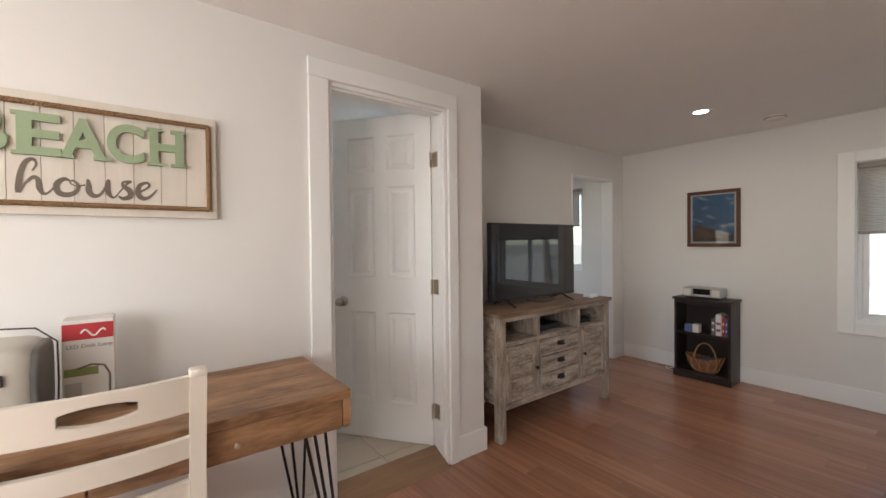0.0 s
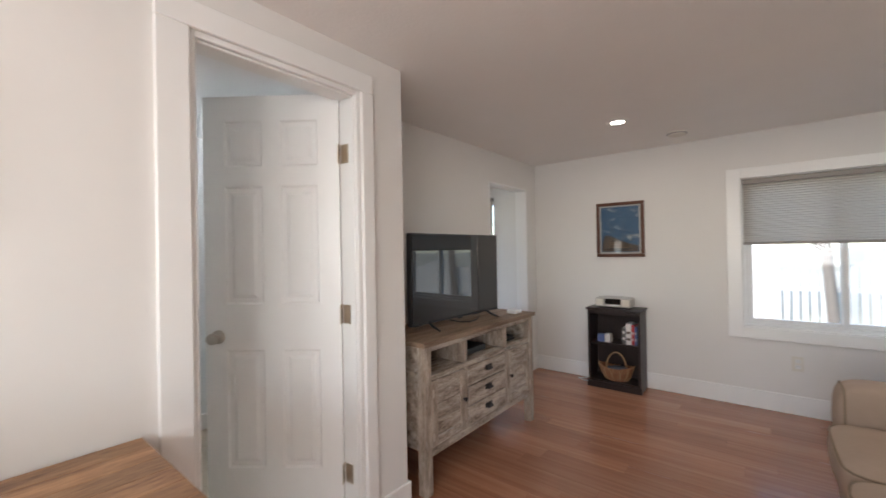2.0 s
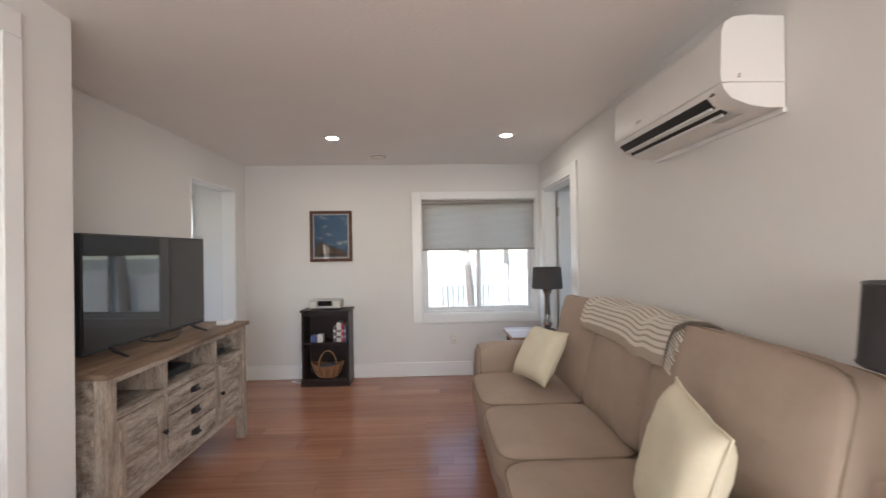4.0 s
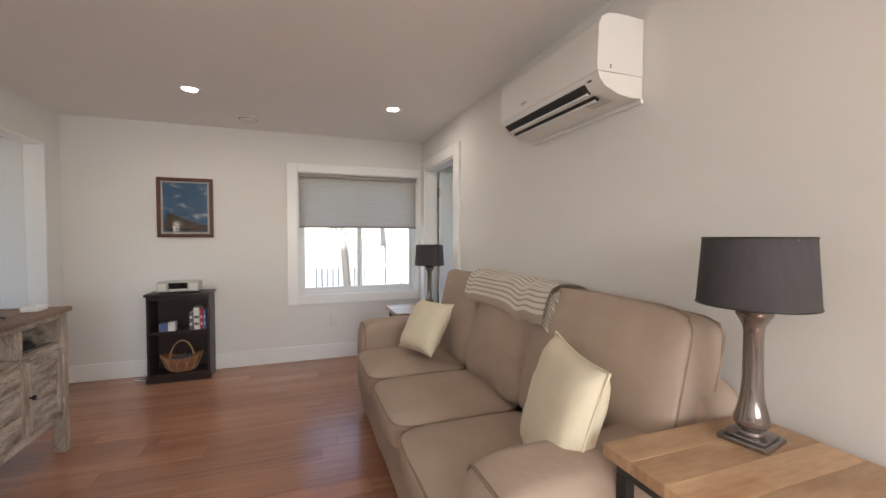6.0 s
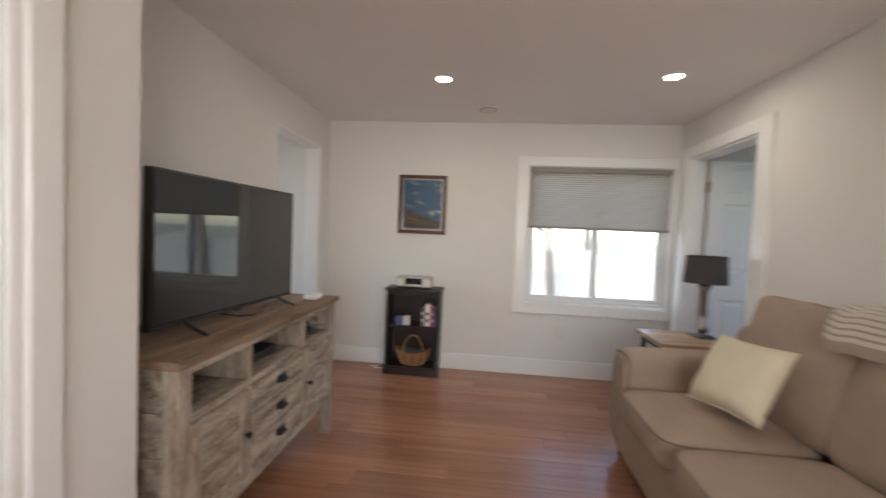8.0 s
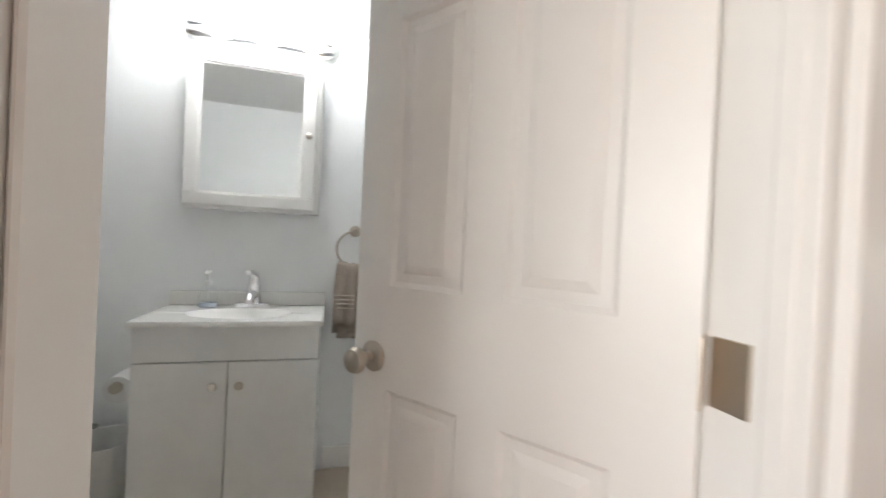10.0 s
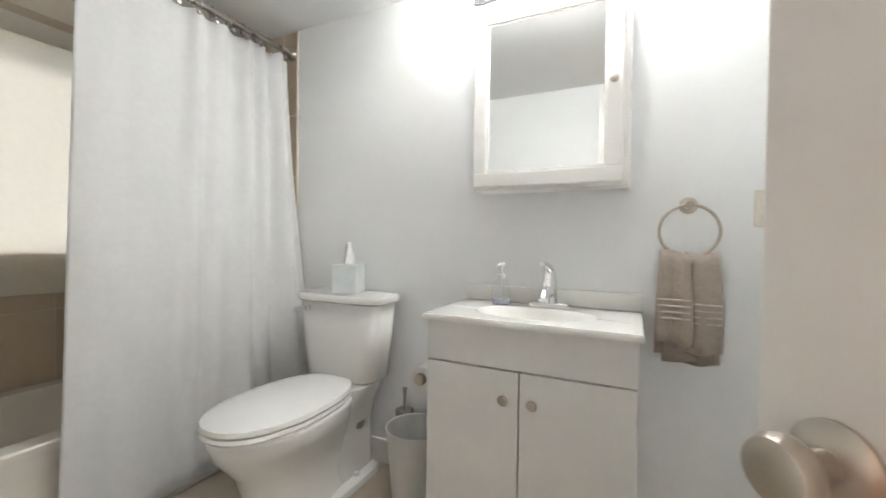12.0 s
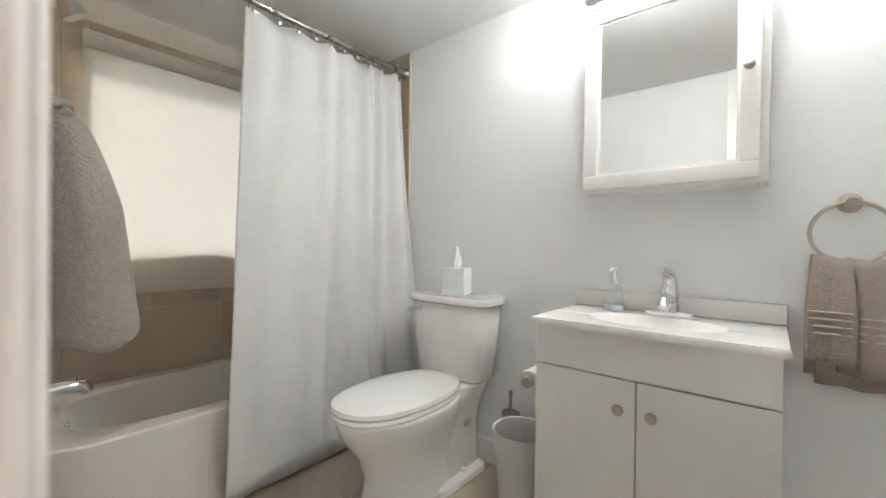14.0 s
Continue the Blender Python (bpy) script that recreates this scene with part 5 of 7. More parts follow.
def chair():
    m = pose(0.605, -1.80, 0, 0, 0, 90)
    c = thing("desk_chair", "cream painted wooden chair with slatted back at the desk", "chair", m)
    # local: the seat faces +y (towards the desk), the back at y = 0
    w = 0.40
    for sx in (-1, 1):
        bm = bmesh.new()
        pts = [(sx * w / 2, 0.02, 0.0), (sx * w / 2, 0.06, 0.44), (sx * w / 2, 0.03, 0.72), (sx * w / 2, -0.02, 0.965)]
        for a, b in zip(pts, pts[1:]):
            vs = box(bm, -0.019, 0.019, -0.016, 0.016, 0, 1, bevel=0.0)
            for v in vs:
                p = Vector(a).lerp(Vector(b), v.co.z)
                v.co = (p.x + v.co.x, p.y + v.co.y, p.z)
        bmesh.ops.remove_doubles(bm, verts=bm.verts, dist=0.0005)
        box(bm, sx * w / 2 - 0.021, sx * w / 2 + 0.021, -0.040, 0.0, 0.963, 0.985, bevel=0.006)
        part("back_post", bm, M_CHAIR, c, local=True)
        bm = bmesh.new()
        tube(bm, [(sx * (w / 2 - 0.01), 0.40, 0.43), (sx * w / 2, 0.41, 0.0)], [0.022, 0.015], 12)
        part("front_leg", bm, M_CHAIR, c, local=True)

    def rail(z0, z1, hole, name):
        bm = bmesh.new()
        n = 20
        sag = 0.022
        for i in range(n):
            f0, f1 = i / n, (i + 1) / n
            q = []
            for f in (f0, f1):
                x = -w / 2 + 0.018 + (w - 0.036) * f
                bow = -sag * 4 * f * (1 - f)
                q.append((x, bow))
            zmid = (z0 + z1) / 2
            y = lambda z: 0.03 - 0.05 * (z - 0.72) / 0.245
            segs = [(z0, z1)]
            if hole:
                hx0, hx1 = [abs(a[0]) / 0.088 for a in q]
                if max(hx0, hx1) <= 1.0001:
                    hh = [0.024 * math.sqrt(max(0, 1 - h * h)) for h in (hx0, hx1)]
                    for lo, hi in (((z0, z0), (zmid - hh[0], zmid - hh[1])), ((zmid + hh[0], zmid + hh[1]), (z1, z1))):
                        vv = []
                        for t in (-0.010, 0.010):
                            vv.append([bm.verts.new((q[k][0], q[k][1] + t + y(lo[k]), lo[k])) for k in (0, 1)] + [bm.verts.new((q[k][0], q[k][1] + t + y(hi[k]), hi[k])) for k in (1, 0)])
                        bm.faces.new(vv[0][::-1])
                        bm.faces.new(vv[1])
                        bm.faces.new((vv[0][0], vv[0][1], vv[1][1], vv[1][0]))
                        bm.faces.new((vv[0][2], vv[0][3], vv[1][3], vv[1][2]))
                    continue
            vv = []
            for t in (-0.010, 0.010):
                vv.append([bm.verts.new((q[0][0], q[0][1] + t + y(z0), z0)), bm.verts.new((q[1][0], q[1][1] + t + y(z0), z0)), bm.verts.new((q[1][0], q[1][1] + t + y(z1), z1)), bm.verts.new((q[0][0], q[0][1] + t + y(z1), z1))])
            bm.faces.new(vv[0][::-1])
            bm.faces.new(vv[1])
            bm.faces.new((vv[0][0], vv[0][1], vv[1][1], vv[1][0]))
            bm.faces.new((vv[0][2], vv[0][3], vv[1][3], vv[1][2]))
        bmesh.ops.remove_doubles(bm, verts=bm.verts, dist=0.0004)
        part(name, bm, M_CHAIR, c, local=True)

    rail(0.868, 0.968, True, "crest_rail")
    rail(0.735, 0.795, False, "back_slat")
    rail(0.610, 0.665, False, "back_slat")
    bm = bmesh.new()
    soft_box(bm, (0, 0.24, 0.445), (0.44, 0.42, 0.035), 8, n=10)
    part("seat", bm, M_CHAIR, c, local=True)
    bm = bmesh.new()
    tube(bm, [(-w / 2, 0.40, 0.18), (w / 2, 0.40, 0.18)], 0.010, 10)
    part("stretcher", bm, M_CHAIR, c, local=True)


chair()


def label_maker_box():
    b = thing("desk_lamp_box", "white and red retail carton for a desk lamp, on the desk", "carton", pose(0.17, -1.83, 0.80))
    x0, x1, y0, y1, z0, z1 = 0.085, 0.185, -1.915, -1.790, 0.80, 1.080
    boxpart("carton", (x0, x1, y0, y1, z0, z1), M_CARD, b, 0.002)
    boxpart("red_band", (x1 - 0.001, x1 + 0.0012, y0 + 0.001, y1 - 0.001, z1 - 0.062, z1 - 0.012), M_RED, b, 0)
    bm = bmesh.new()
    tube(bm, [(x1 + 0.002, y0 + 0.045 + 0.06 * f, z1 - 0.042 + 0.010 * math.sin(f * 9)) for f in np.linspace(0, 1, 14)], 0.003, 5)
    part("emblem", bm, M_CARD, b, "white swash emblem")
    word_part("product_words", words("LED Desk Lamp", 0.017, 0.0004), Matrix(((0, 0, 1, x1 + 0.0008), (1, 0, 0, y0 + 0.010), (0, 1, 0, z1 - 0.088), (0, 0, 0, 1))), M_GREYP, b)
    boxpart("photo_strip", (x1 - 0.001, x1 + 0.0010, y0 + 0.004, y0 + 0.085, z0 + 0.105, z0 + 0.130), M_GREEN, b, 0)
    boxpart("photo_panel", (x1 - 0.001, x1 + 0.0008, y0 + 0.006, y0 + 0.045, z0 + 0.02, z0 + 0.085), M_SILVER, b, 0)
    bm = bmesh.new()
    tube(bm, [(x1 + 0.002, y0 + 0.035, z0 + 0.128), (x1 + 0.002, y0 + 0.07, z0 + 0.138), (x1 + 0.002, y0 + 0.10, z0 + 0.130), (x1 + 0.002, y0 + 0.113, z0 + 0.10), (x1 + 0.002, y0 + 0.112, z0 + 0.03)], 0.0028, 6)
    tube(bm, [(x1 + 0.002, y0 + 0.07, z0 + 0.024), (x1 + 0.002, y0 + 0.128, z0 + 0.026)], 0.005, 6)
    part("lamp_print", bm, M_INK, b, "printed dark desk lamp")


label_maker_box()


def printer():
    p = thing("printer", "beige and grey desktop label printer on the desk", "printer", pose(0.24, -2.05, 0.80))
    bm = bmesh.new()
    soft_box(bm, (0.26, -2.06, 0.925), (0.25, 0.24, 0.25), 6, n=12)
    part("shell", bm, M_BEIGE, p, shade="all")
    bm = bmesh.new()
    soft_box(bm, (0.255, -1.955, 0.918), (0.235, 0.045, 0.238), 6, n=10)
    part("side_cover", bm, M_GREYP, p, "dark grey side cover", shade="all")
    boxpart("feed_slot", (0.386, 0.392, -2.15, -2.00, 0.955, 0.985), M_DARK, p, 0.001)
    boxpart("front_panel", (0.384, 0.389, -2.14, -2.05, 0.815, 0.92), M_SILVER, p, 0.003)
    bm = bmesh.new()
    tube(bm, [(0.20, -2.13, 1.045), (0.19, -2.05, 1.075), (0.185, -1.97, 1.068), (0.17, -1.925, 1.02), (0.16, -1.925, 0.90), (0.14, -1.93, 0.806)], 0.0025, 8)
    part("cord", bm, M_BLACK, p)


printer()
bm = bmesh.new()
ms = thing("desk_mouse", "small dark computer mouse on the desk", "mouse", pose(0.215, -1.74, 0.80))
soft_box(bm, (0.20, -1.745, 0.812), (0.085, 0.05, 0.024), 3, n=8)
part("shell", bm, M_BLACK, ms, shade="all")


# ---- beach house sign ----
def sign():
    y0, y1, z0, z1 = -2.235, -1.468, 1.415, 1.812
    s = thing("wall_sign", "whitewashed plank sign reading BEACH house with rope border", "wall sign", pose(0.001, (y0 + y1) / 2, z0))
    boxpart("backing", (0.001, 0.010, y0, y1, z0, z1), M_SIGNW, s, 0.002)
    n = 9
    for i in range(n):
        a, b = y0 + 0.022 + (y1 - y0 - 0.044) * i / n, y0 + 0.022 + (y1 - y0 - 0.044) * (i + 1) / n
        boxpart("plank", (0.0105, 0.021, a + 0.0006, b - 0.0006, z0 + 0.030, z1 - 0.030), M_SIGNW, s, 0.0015)
    for b in ((y0, y1, z0, z0 + 0.029), (y0, y1, z1 - 0.029, z1), (y0, y0 + 0.021, z0 + 0.029, z1 - 0.029), (y1 - 0.021, y1, z0 + 0.029, z1 - 0.029)):
        boxpart("border_board", (0.0105, 0.024, b[0], b[1], b[2], b[3]), M_SIGNW, s, 0.002)
    corners = [(y0 + 0.028, z0 + 0.036), (y1 - 0.028, z0 + 0.036), (y1 - 0.028, z1 - 0.036), (y0 + 0.028, z1 - 0.036)]
    for k in range(4):
        (ya, za), (yb, zb) = corners[k], corners[(k + 1) % 4]
        bm = bmesh.new()
        length = math.hypot(yb - ya, zb - za)
        steps = int(length / 0.006)
        for ph in (0, math.tau / 3, 2 * math.tau / 3):
            pts = []
            for i in range(steps + 1):
                f = i / steps
                a = ph + f * length / 0.030 * math.tau
                off = 0.0048 * math.cos(a)
                oy, oz = (0, off) if abs(yb - ya) > abs(zb - za) else (off, 0)
                pts.append((0.030 + 0.0048 * math.sin(a), ya + (yb - ya) * f + oy, za + (zb - za) * f + oz))
            tube(bm, pts, 0.0052, 6)
        part("rope", bm, M_ROPE, s, "twisted jute rope border" if k == 0 else "")
    yy = {"B": -2.150, "E": -2.026, "A": -1.925, "C": -1.805, "H": -1.684}
    for ch in "BEACH":
        me = words(ch, 0.192, 0.007, bold=0.0055)
        ws = [v.co.x for v in me.vertices]
        lo, wid = min(ws), max(ws) - min(ws)
        want = 0.105 if ch != "A" else 0.118
        fit_m = Matrix.Diagonal((want / wid, 1, 1, 1)) @ Matrix.Translation((-lo, 0, 0))
        me.transform(fit_m)
        zlo, zhi = min(v.co.y for v in me.vertices), max(v.co.y for v in me.vertices)
        me.transform(Matrix.Diagonal((1, 0.138 / (zhi - zlo), 1, 1)) @ Matrix.Translation((0, -zlo, 0)))
        if ch in "EAH":
            extra = bmesh.new()
            extra.from_mesh(me)
            feet = {"E": (0.012,), "A": (0.010, 0.108), "H": (0.016, 0.089)}[ch]
            for fx in feet:
                box(extra, fx - 0.024, fx + 0.024, 0.0, 0.012, -0.0068, 0.0068)
                if ch != "A":
                    box(extra, fx - 0.024, fx + 0.024, 0.126, 0.138, -0.0068, 0.0068)
            extra.to_mesh(me)
            extra.free()
        word_part("letter", me, Matrix(((0, 0, 1, 0.0285), (1, 0, 0, yy[ch]), (0, 1, 0, 1.607), (0, 0, 0, 1))), M_SAGE, s, "sage green raised letter")
    # brush lettering: each stroke a run of (along, up, half width) in units of one small letter
    strokes = [
        [(0.70, 1.15, .04), (0.86, 1.50, .05), (0.72, 1.72, .08), (0.44, 1.56, .11), (0.24, 1.0, .13), (0.16, 0.4, .14), (0.14, 0.04, .12)],
        [(0.18, 0.06, .06), (0.42, 0.52, .06), (0.74, 0.84, .09), (0.92, 0.70, .12), (0.96, 0.34, .13), (1.10, 0.06, .09), (1.32, 0.12, .05), (1.56, 0.42, .04)],
        [(2.20, 0.78, .05), (1.96, 0.84, .10), (1.66, 0.56, .14), (1.72, 0.16, .14), (2.08, 0.04, .13), (2.46, 0.22, .10), (2.56, 0.56, .07), (2.34, 0.80, .05), (2.22, 0.66, .035), (2.50, 0.52, .035), (2.86, 0.60, .04)],
        [(2.98, 0.90, .06), (3.02, 0.62, .12), (3.02, 0.30, .14), (3.22, 0.06, .12), (3.52, 0.14, .07), (3.78, 0.56, .06), (3.90, 0.90, .10), (3.86, 0.54, .14), (3.92, 0.20, .12), (4.10, 0.02, .07), (4.28, 0.10, .04)],
        [(4.20, 0.02, .04), (4.50, 0.44, .04), (4.82, 0.84, .06), (4.94, 0.92, .08), (4.62, 0.88, .06), (4.60, 0.68, .10), (4.90, 0.42, .15), (4.94, 0.14, .14), (4.60, -0.02, .10), (4.36, 0.10, .05)],
        [(5.16, 0.28, .04), (5.60, 0.50, .05), (5.88, 0.76, .06), (5.74, 0.92, .07), (5.40, 0.74, .11), (5.30, 0.34, .14), (5.50, 0.06, .13), (5.86, 0.12, .08), (6.28, 0.58, .03)]]
    for run in strokes:
        smooth_run = []
        for k in range(len(run) - 1):
            p0, p1, p2, p3 = (Vector(run[min(max(q, 0), len(run) - 1)]) for q in (k - 1, k, k + 1, k + 2))
            for q in range(6):
                f = q / 6
                smooth_run.append(0.5 * (2 * p1 + (p2 - p0) * f + (2 * p0 - 5 * p1 + 4 * p2 - p3) * f * f + (3 * p1 - p0 - 3 * p2 + p3) * f ** 3))
        smooth_run.append(Vector(run[-1]))
        bm = bmesh.new()
        rows = []
        for k, p in enumerate(smooth_run):
            d = smooth_run[min(k + 1, len(smooth_run) - 1)] - smooth_run[max(k - 1, 0)]
            nrm = Vector((-d.y, d.x)).normalized() * p.z
            rows.append([bm.verts.new((0.0222 + 0.0002 * (k % 2), -2.034 + 0.0590 * (p.x + e * nrm.x), 1.481 + 0.066 * (p.y + e * nrm.y))) for e in (-1, 1)])
        for a, b in zip(rows, rows[1:]):
            bm.faces.new((a[0], a[1], b[1], b[0]))
        part("script_letter", bm, M_INK, s, "dark brown brush lettering", shade=False)


sign()


# ---- bathroom things ----
TUBF = -2.47


def bathtub():
    t = thing("bathtub", "white enamelled alcove bathtub", "bathtub", pose(-0.94, -2.83, BF))
    x0, x1, y0, y1, zr = WB + 0.013, BE - 0.010, BY + 0.013, TUBF, 0.465
    bm = bmesh.new()
    n = 48

    def ring(cx, cy, hx, hy, z, k):
        out = []
        for i in range(n):
            a = (i + 0.5) * math.tau / n
            ca, sa = math.cos(a), math.sin(a)
            s = 1 / (abs(ca) ** k + abs(sa) ** k) ** (1 / k)
            out.append(bm.verts.new((cx + ca * s * hx, cy + sa * s * hy, z)))
        return out
    cx, cy, hx, hy = (x0 + x1) / 2, (y0 + y1) / 2, (x1 - x0) / 2, (y1 - y0) / 2
    rings = [ring(cx, cy, hx, hy - 0.008, BF, 40), ring(cx, cy, hx, hy - 0.008, zr - 0.05, 40), ring(cx, cy, hx, hy, zr - 0.03, 40), ring(cx, cy, hx, hy, zr - 0.006, 40), ring(cx, cy, hx - 0.006, hy - 0.006, zr, 40),
             ring(cx, cy, hx - 0.065, hy - 0.075, zr, 4.5), ring(cx, cy, hx - 0.08, hy - 0.09, zr - 0.015, 4.2), ring(cx, cy, hx - 0.15, hy - 0.13, 0.22, 5), ring(cx, cy, hx - 0.22, hy - 0.18, 0.145, 4)]
    for a, b in zip(rings, rings[1:]):
        for i in range(n):
            bm.faces.new((a[i], a[(i + 1) % n], b[(i + 1) % n], b[i]))
    bm.faces.new(rings[-1])
    part("shell", bm, M_TUB, t)
    bm = bmesh.new()
    lathe(bm, [(0.0, 0.152), (0.028, 0.151), (0.033, 0.146)], x1 - 0.32, cy, 24)
    part("drain", bm, M_CHROME, t, "round chrome drain")
    bm = bmesh.new()
    lathe(bm, [(0.034, 0.0), (0.032, 0.007), (0.0, 0.010)], 0, 0, 24)
    bmesh.ops.transform(bm, matrix=pose(x1 - 0.094, cy, 0.405, 0, -80, 0), verts=bm.verts)
    part("overflow_plate", bm, M_CHROME, t, "round chrome overflow plate")


bathtub()
sp = thing("tub_spout", "chrome tub spout on the tiled end wall", "faucet", pose(BE, -2.80, 0.575))
bm = bmesh.new()
tube(bm, [(BE - 0.008, -2.80, 0.575), (BE - 0.08, -2.80, 0.575), (BE - 0.14, -2.80, 0.568), (BE - 0.155, -2.80, 0.545)], [0.026, 0.024, 0.024, 0.020], 18)
part("spout", bm, M_CHROME, sp)
bm = bmesh.new()
tube(bm, [(BE - 0.128, -2.80, 0.585), (BE - 0.128, -2.80, 0.614)], [0.006, 0.009], 10)
part("diverter", bm, M_CHROME, sp)
shd = thing("shower_fixture", "chrome shower head on a bent arm", "shower", pose(BE, -2.80, 2.0))
bm = bmesh.new()
tube(bm, [(BE - 0.006, -2.80, 2.0), (BE - 0.04, -2.80, 2.005), (BE - 0.075, -2.80, 1.985)], 0.009, 12)
part("arm", bm, M_CHROME, shd)
bm = bmesh.new()
tube(bm, [(BE - 0.070, -2.80, 1.990), (BE - 0.100, -2.80, 1.945), (BE - 0.118, -2.80, 1.918)], [0.014, 0.036, 0.042], 20)
part("head", bm, M_CHROME, shd)

ro = thing("curtain_rod", "brushed steel shower curtain rod with round flanges", "curtain rod", pose(-0.94, -2.455, 2.07))
bm = bmesh.new()
tube(bm, [(BE - 0.004, -2.455, 2.072), (WB + 0.006, -2.455, 2.072)], 0.0125, 16)
part("tube", bm, M_STEEL, ro)
for x, s in ((BE - 0.002, -1), (WB + 0.002, 1)):
    bm = bmesh.new()
    tube(bm, [(x, -2.455, 2.072), (x + s * 0.010, -2.455, 2.072), (x + s * 0.028, -2.455, 2.072)], [0.032, 0.030, 0.018], 24)
    part("flange", bm, M_STEEL, ro)


def shower_curtain():
    c = thing("shower_curtain", "plain white shower curtain drawn halfway along its rod", "shower curtain", pose(-1.2, -2.44, 2.05))
    bm = bmesh.new()
    n, rows = 240, 30
    z0, z1 = 0.115, 2.035
    top, bot = (-0.83, -1.690), (-0.757, -1.716)
    grid = []
    for j in range(rows + 1):
        f = j / rows
        row = []
        for i in range(n + 1):
            u = i / n
            g = u ** 0.82
            xa, xb = top[0] + (bot[0] - top[0]) * f, top[1] + (bot[1] - top[1]) * f
            x = xa + (xb - xa) * g
            k = 34 * u + 10 * u * u
            amp = (0.007 + 0.013 * u) * (1.0 - 0.35 * f) + 0.006 * noise.noise(Vector((u * 6, f * 1.5, 0)))
            y = -2.445 + amp * math.sin(k + 0.7 * math.sin(k * 0.41) + 0.5 * f) + 0.016 * f * math.sin(7 * u + 1.0) + 0.012 * noise.noise(Vector((u * 4, f * 2, 5))) + 0.018 * f + 0.15 * min(1.0, f * 1.15) ** 1.6 * max(0.0, (u - 0.72) / 0.28) ** 1.5
            z = z1 + (z0 - z1) * f - (0.014 * abs(math.sin(u * 5.5 * math.pi)) * max(0, 1 - 8 * f)) + 0.006 * math.sin(6 * u) * f
            row.append(bm.verts.new((x, y, z)))
        grid.append(row)
    for j in range(rows):
        for i in range(n):
            bm.faces.new((grid[j][i], grid[j][i + 1], grid[j + 1][i + 1], grid[j + 1][i]))
    cl = part("curtain_cloth", bm, M_CURTAIN, c, shade="all")
    so = cl.modifiers.new("thickness", "SOLIDIFY")
    so.thickness = 0.0012
    for i in range(11):
        x = top[0] - 0.012 + (top[1] - top[0] + 0.02) * ((i + 0.1) / 10.6) ** 0.86
        bm = bmesh.new()
        tube(bm, [(x + 0.004 * math.sin(a), -2.455 + 0.017 * math.cos(a), 2.062 + 0.026 * math.sin(a)) for a in np.linspace(0, math.tau, 20, endpoint=False)], 0.0022, 6, closed=True)
        hk = part("curtain_hook", bm, M_STEEL, c)
        bm = bmesh.new()
        lathe(bm, [(0, 0), (0.009, 0.002), (0.010, 0.006), (0.006, 0.011), (0, 0.012)], 0, 0, 14)
        bmesh.ops.transform(bm, matrix=pose(x, -2.428, 2.020, 90, 0, 0) @ pose(0, 0, -0.012), verts=bm.verts)
        part("grommet_button", bm, M_STEEL, hk)


shower_curtain()


def cloth_shade():
    s = thing("window_cloth_shade", "cream cloth pinned over the bathroom window", "window shade", pose(-0.84, BY + 0.02, 2.0))
    bm = bmesh.new()
    n, m = 30, 24
    x0, x1, z0, z1 = -1.30, -0.455, 0.855, 2.02
    g = []
    for j in range(m + 1):
        row = []
        for i in range(n + 1):
            u, v = i / n, j / m
            row.append(bm.verts.new((x0 + (x1 - x0) * u, BY + 0.030 + 0.012 * math.sin(9 * u + 1) * (0.3 + 0.7 * (1 - v)) + 0.006 * noise.noise(Vector((u * 5, v * 4, 2))),
                                     z0 + (z1 - z0) * v - 0.010 * math.sin(u * 9) * (v > 0.99) + 0.010 * u * (v < 0.01))))
        g.append(row)
    for j in range(m):
        for i in range(n):
            bm.faces.new((g[j][i], g[j][i + 1], g[j + 1][i + 1], g[j + 1][i]))
    cl = part("cloth", bm, M_SHADECL, s, shade="all")
    bm = bmesh.new()
    prism(bm, [(x0, z1 - 0.075), (x1, z1 - 0.075), (x1, z1 + 0.004), (x0, z1 + 0.004)], BY + 0.044, BY + 0.046, "y")
    part("hem", bm, M_SHADECL, s, "folded hem along the top")


cloth_shade()


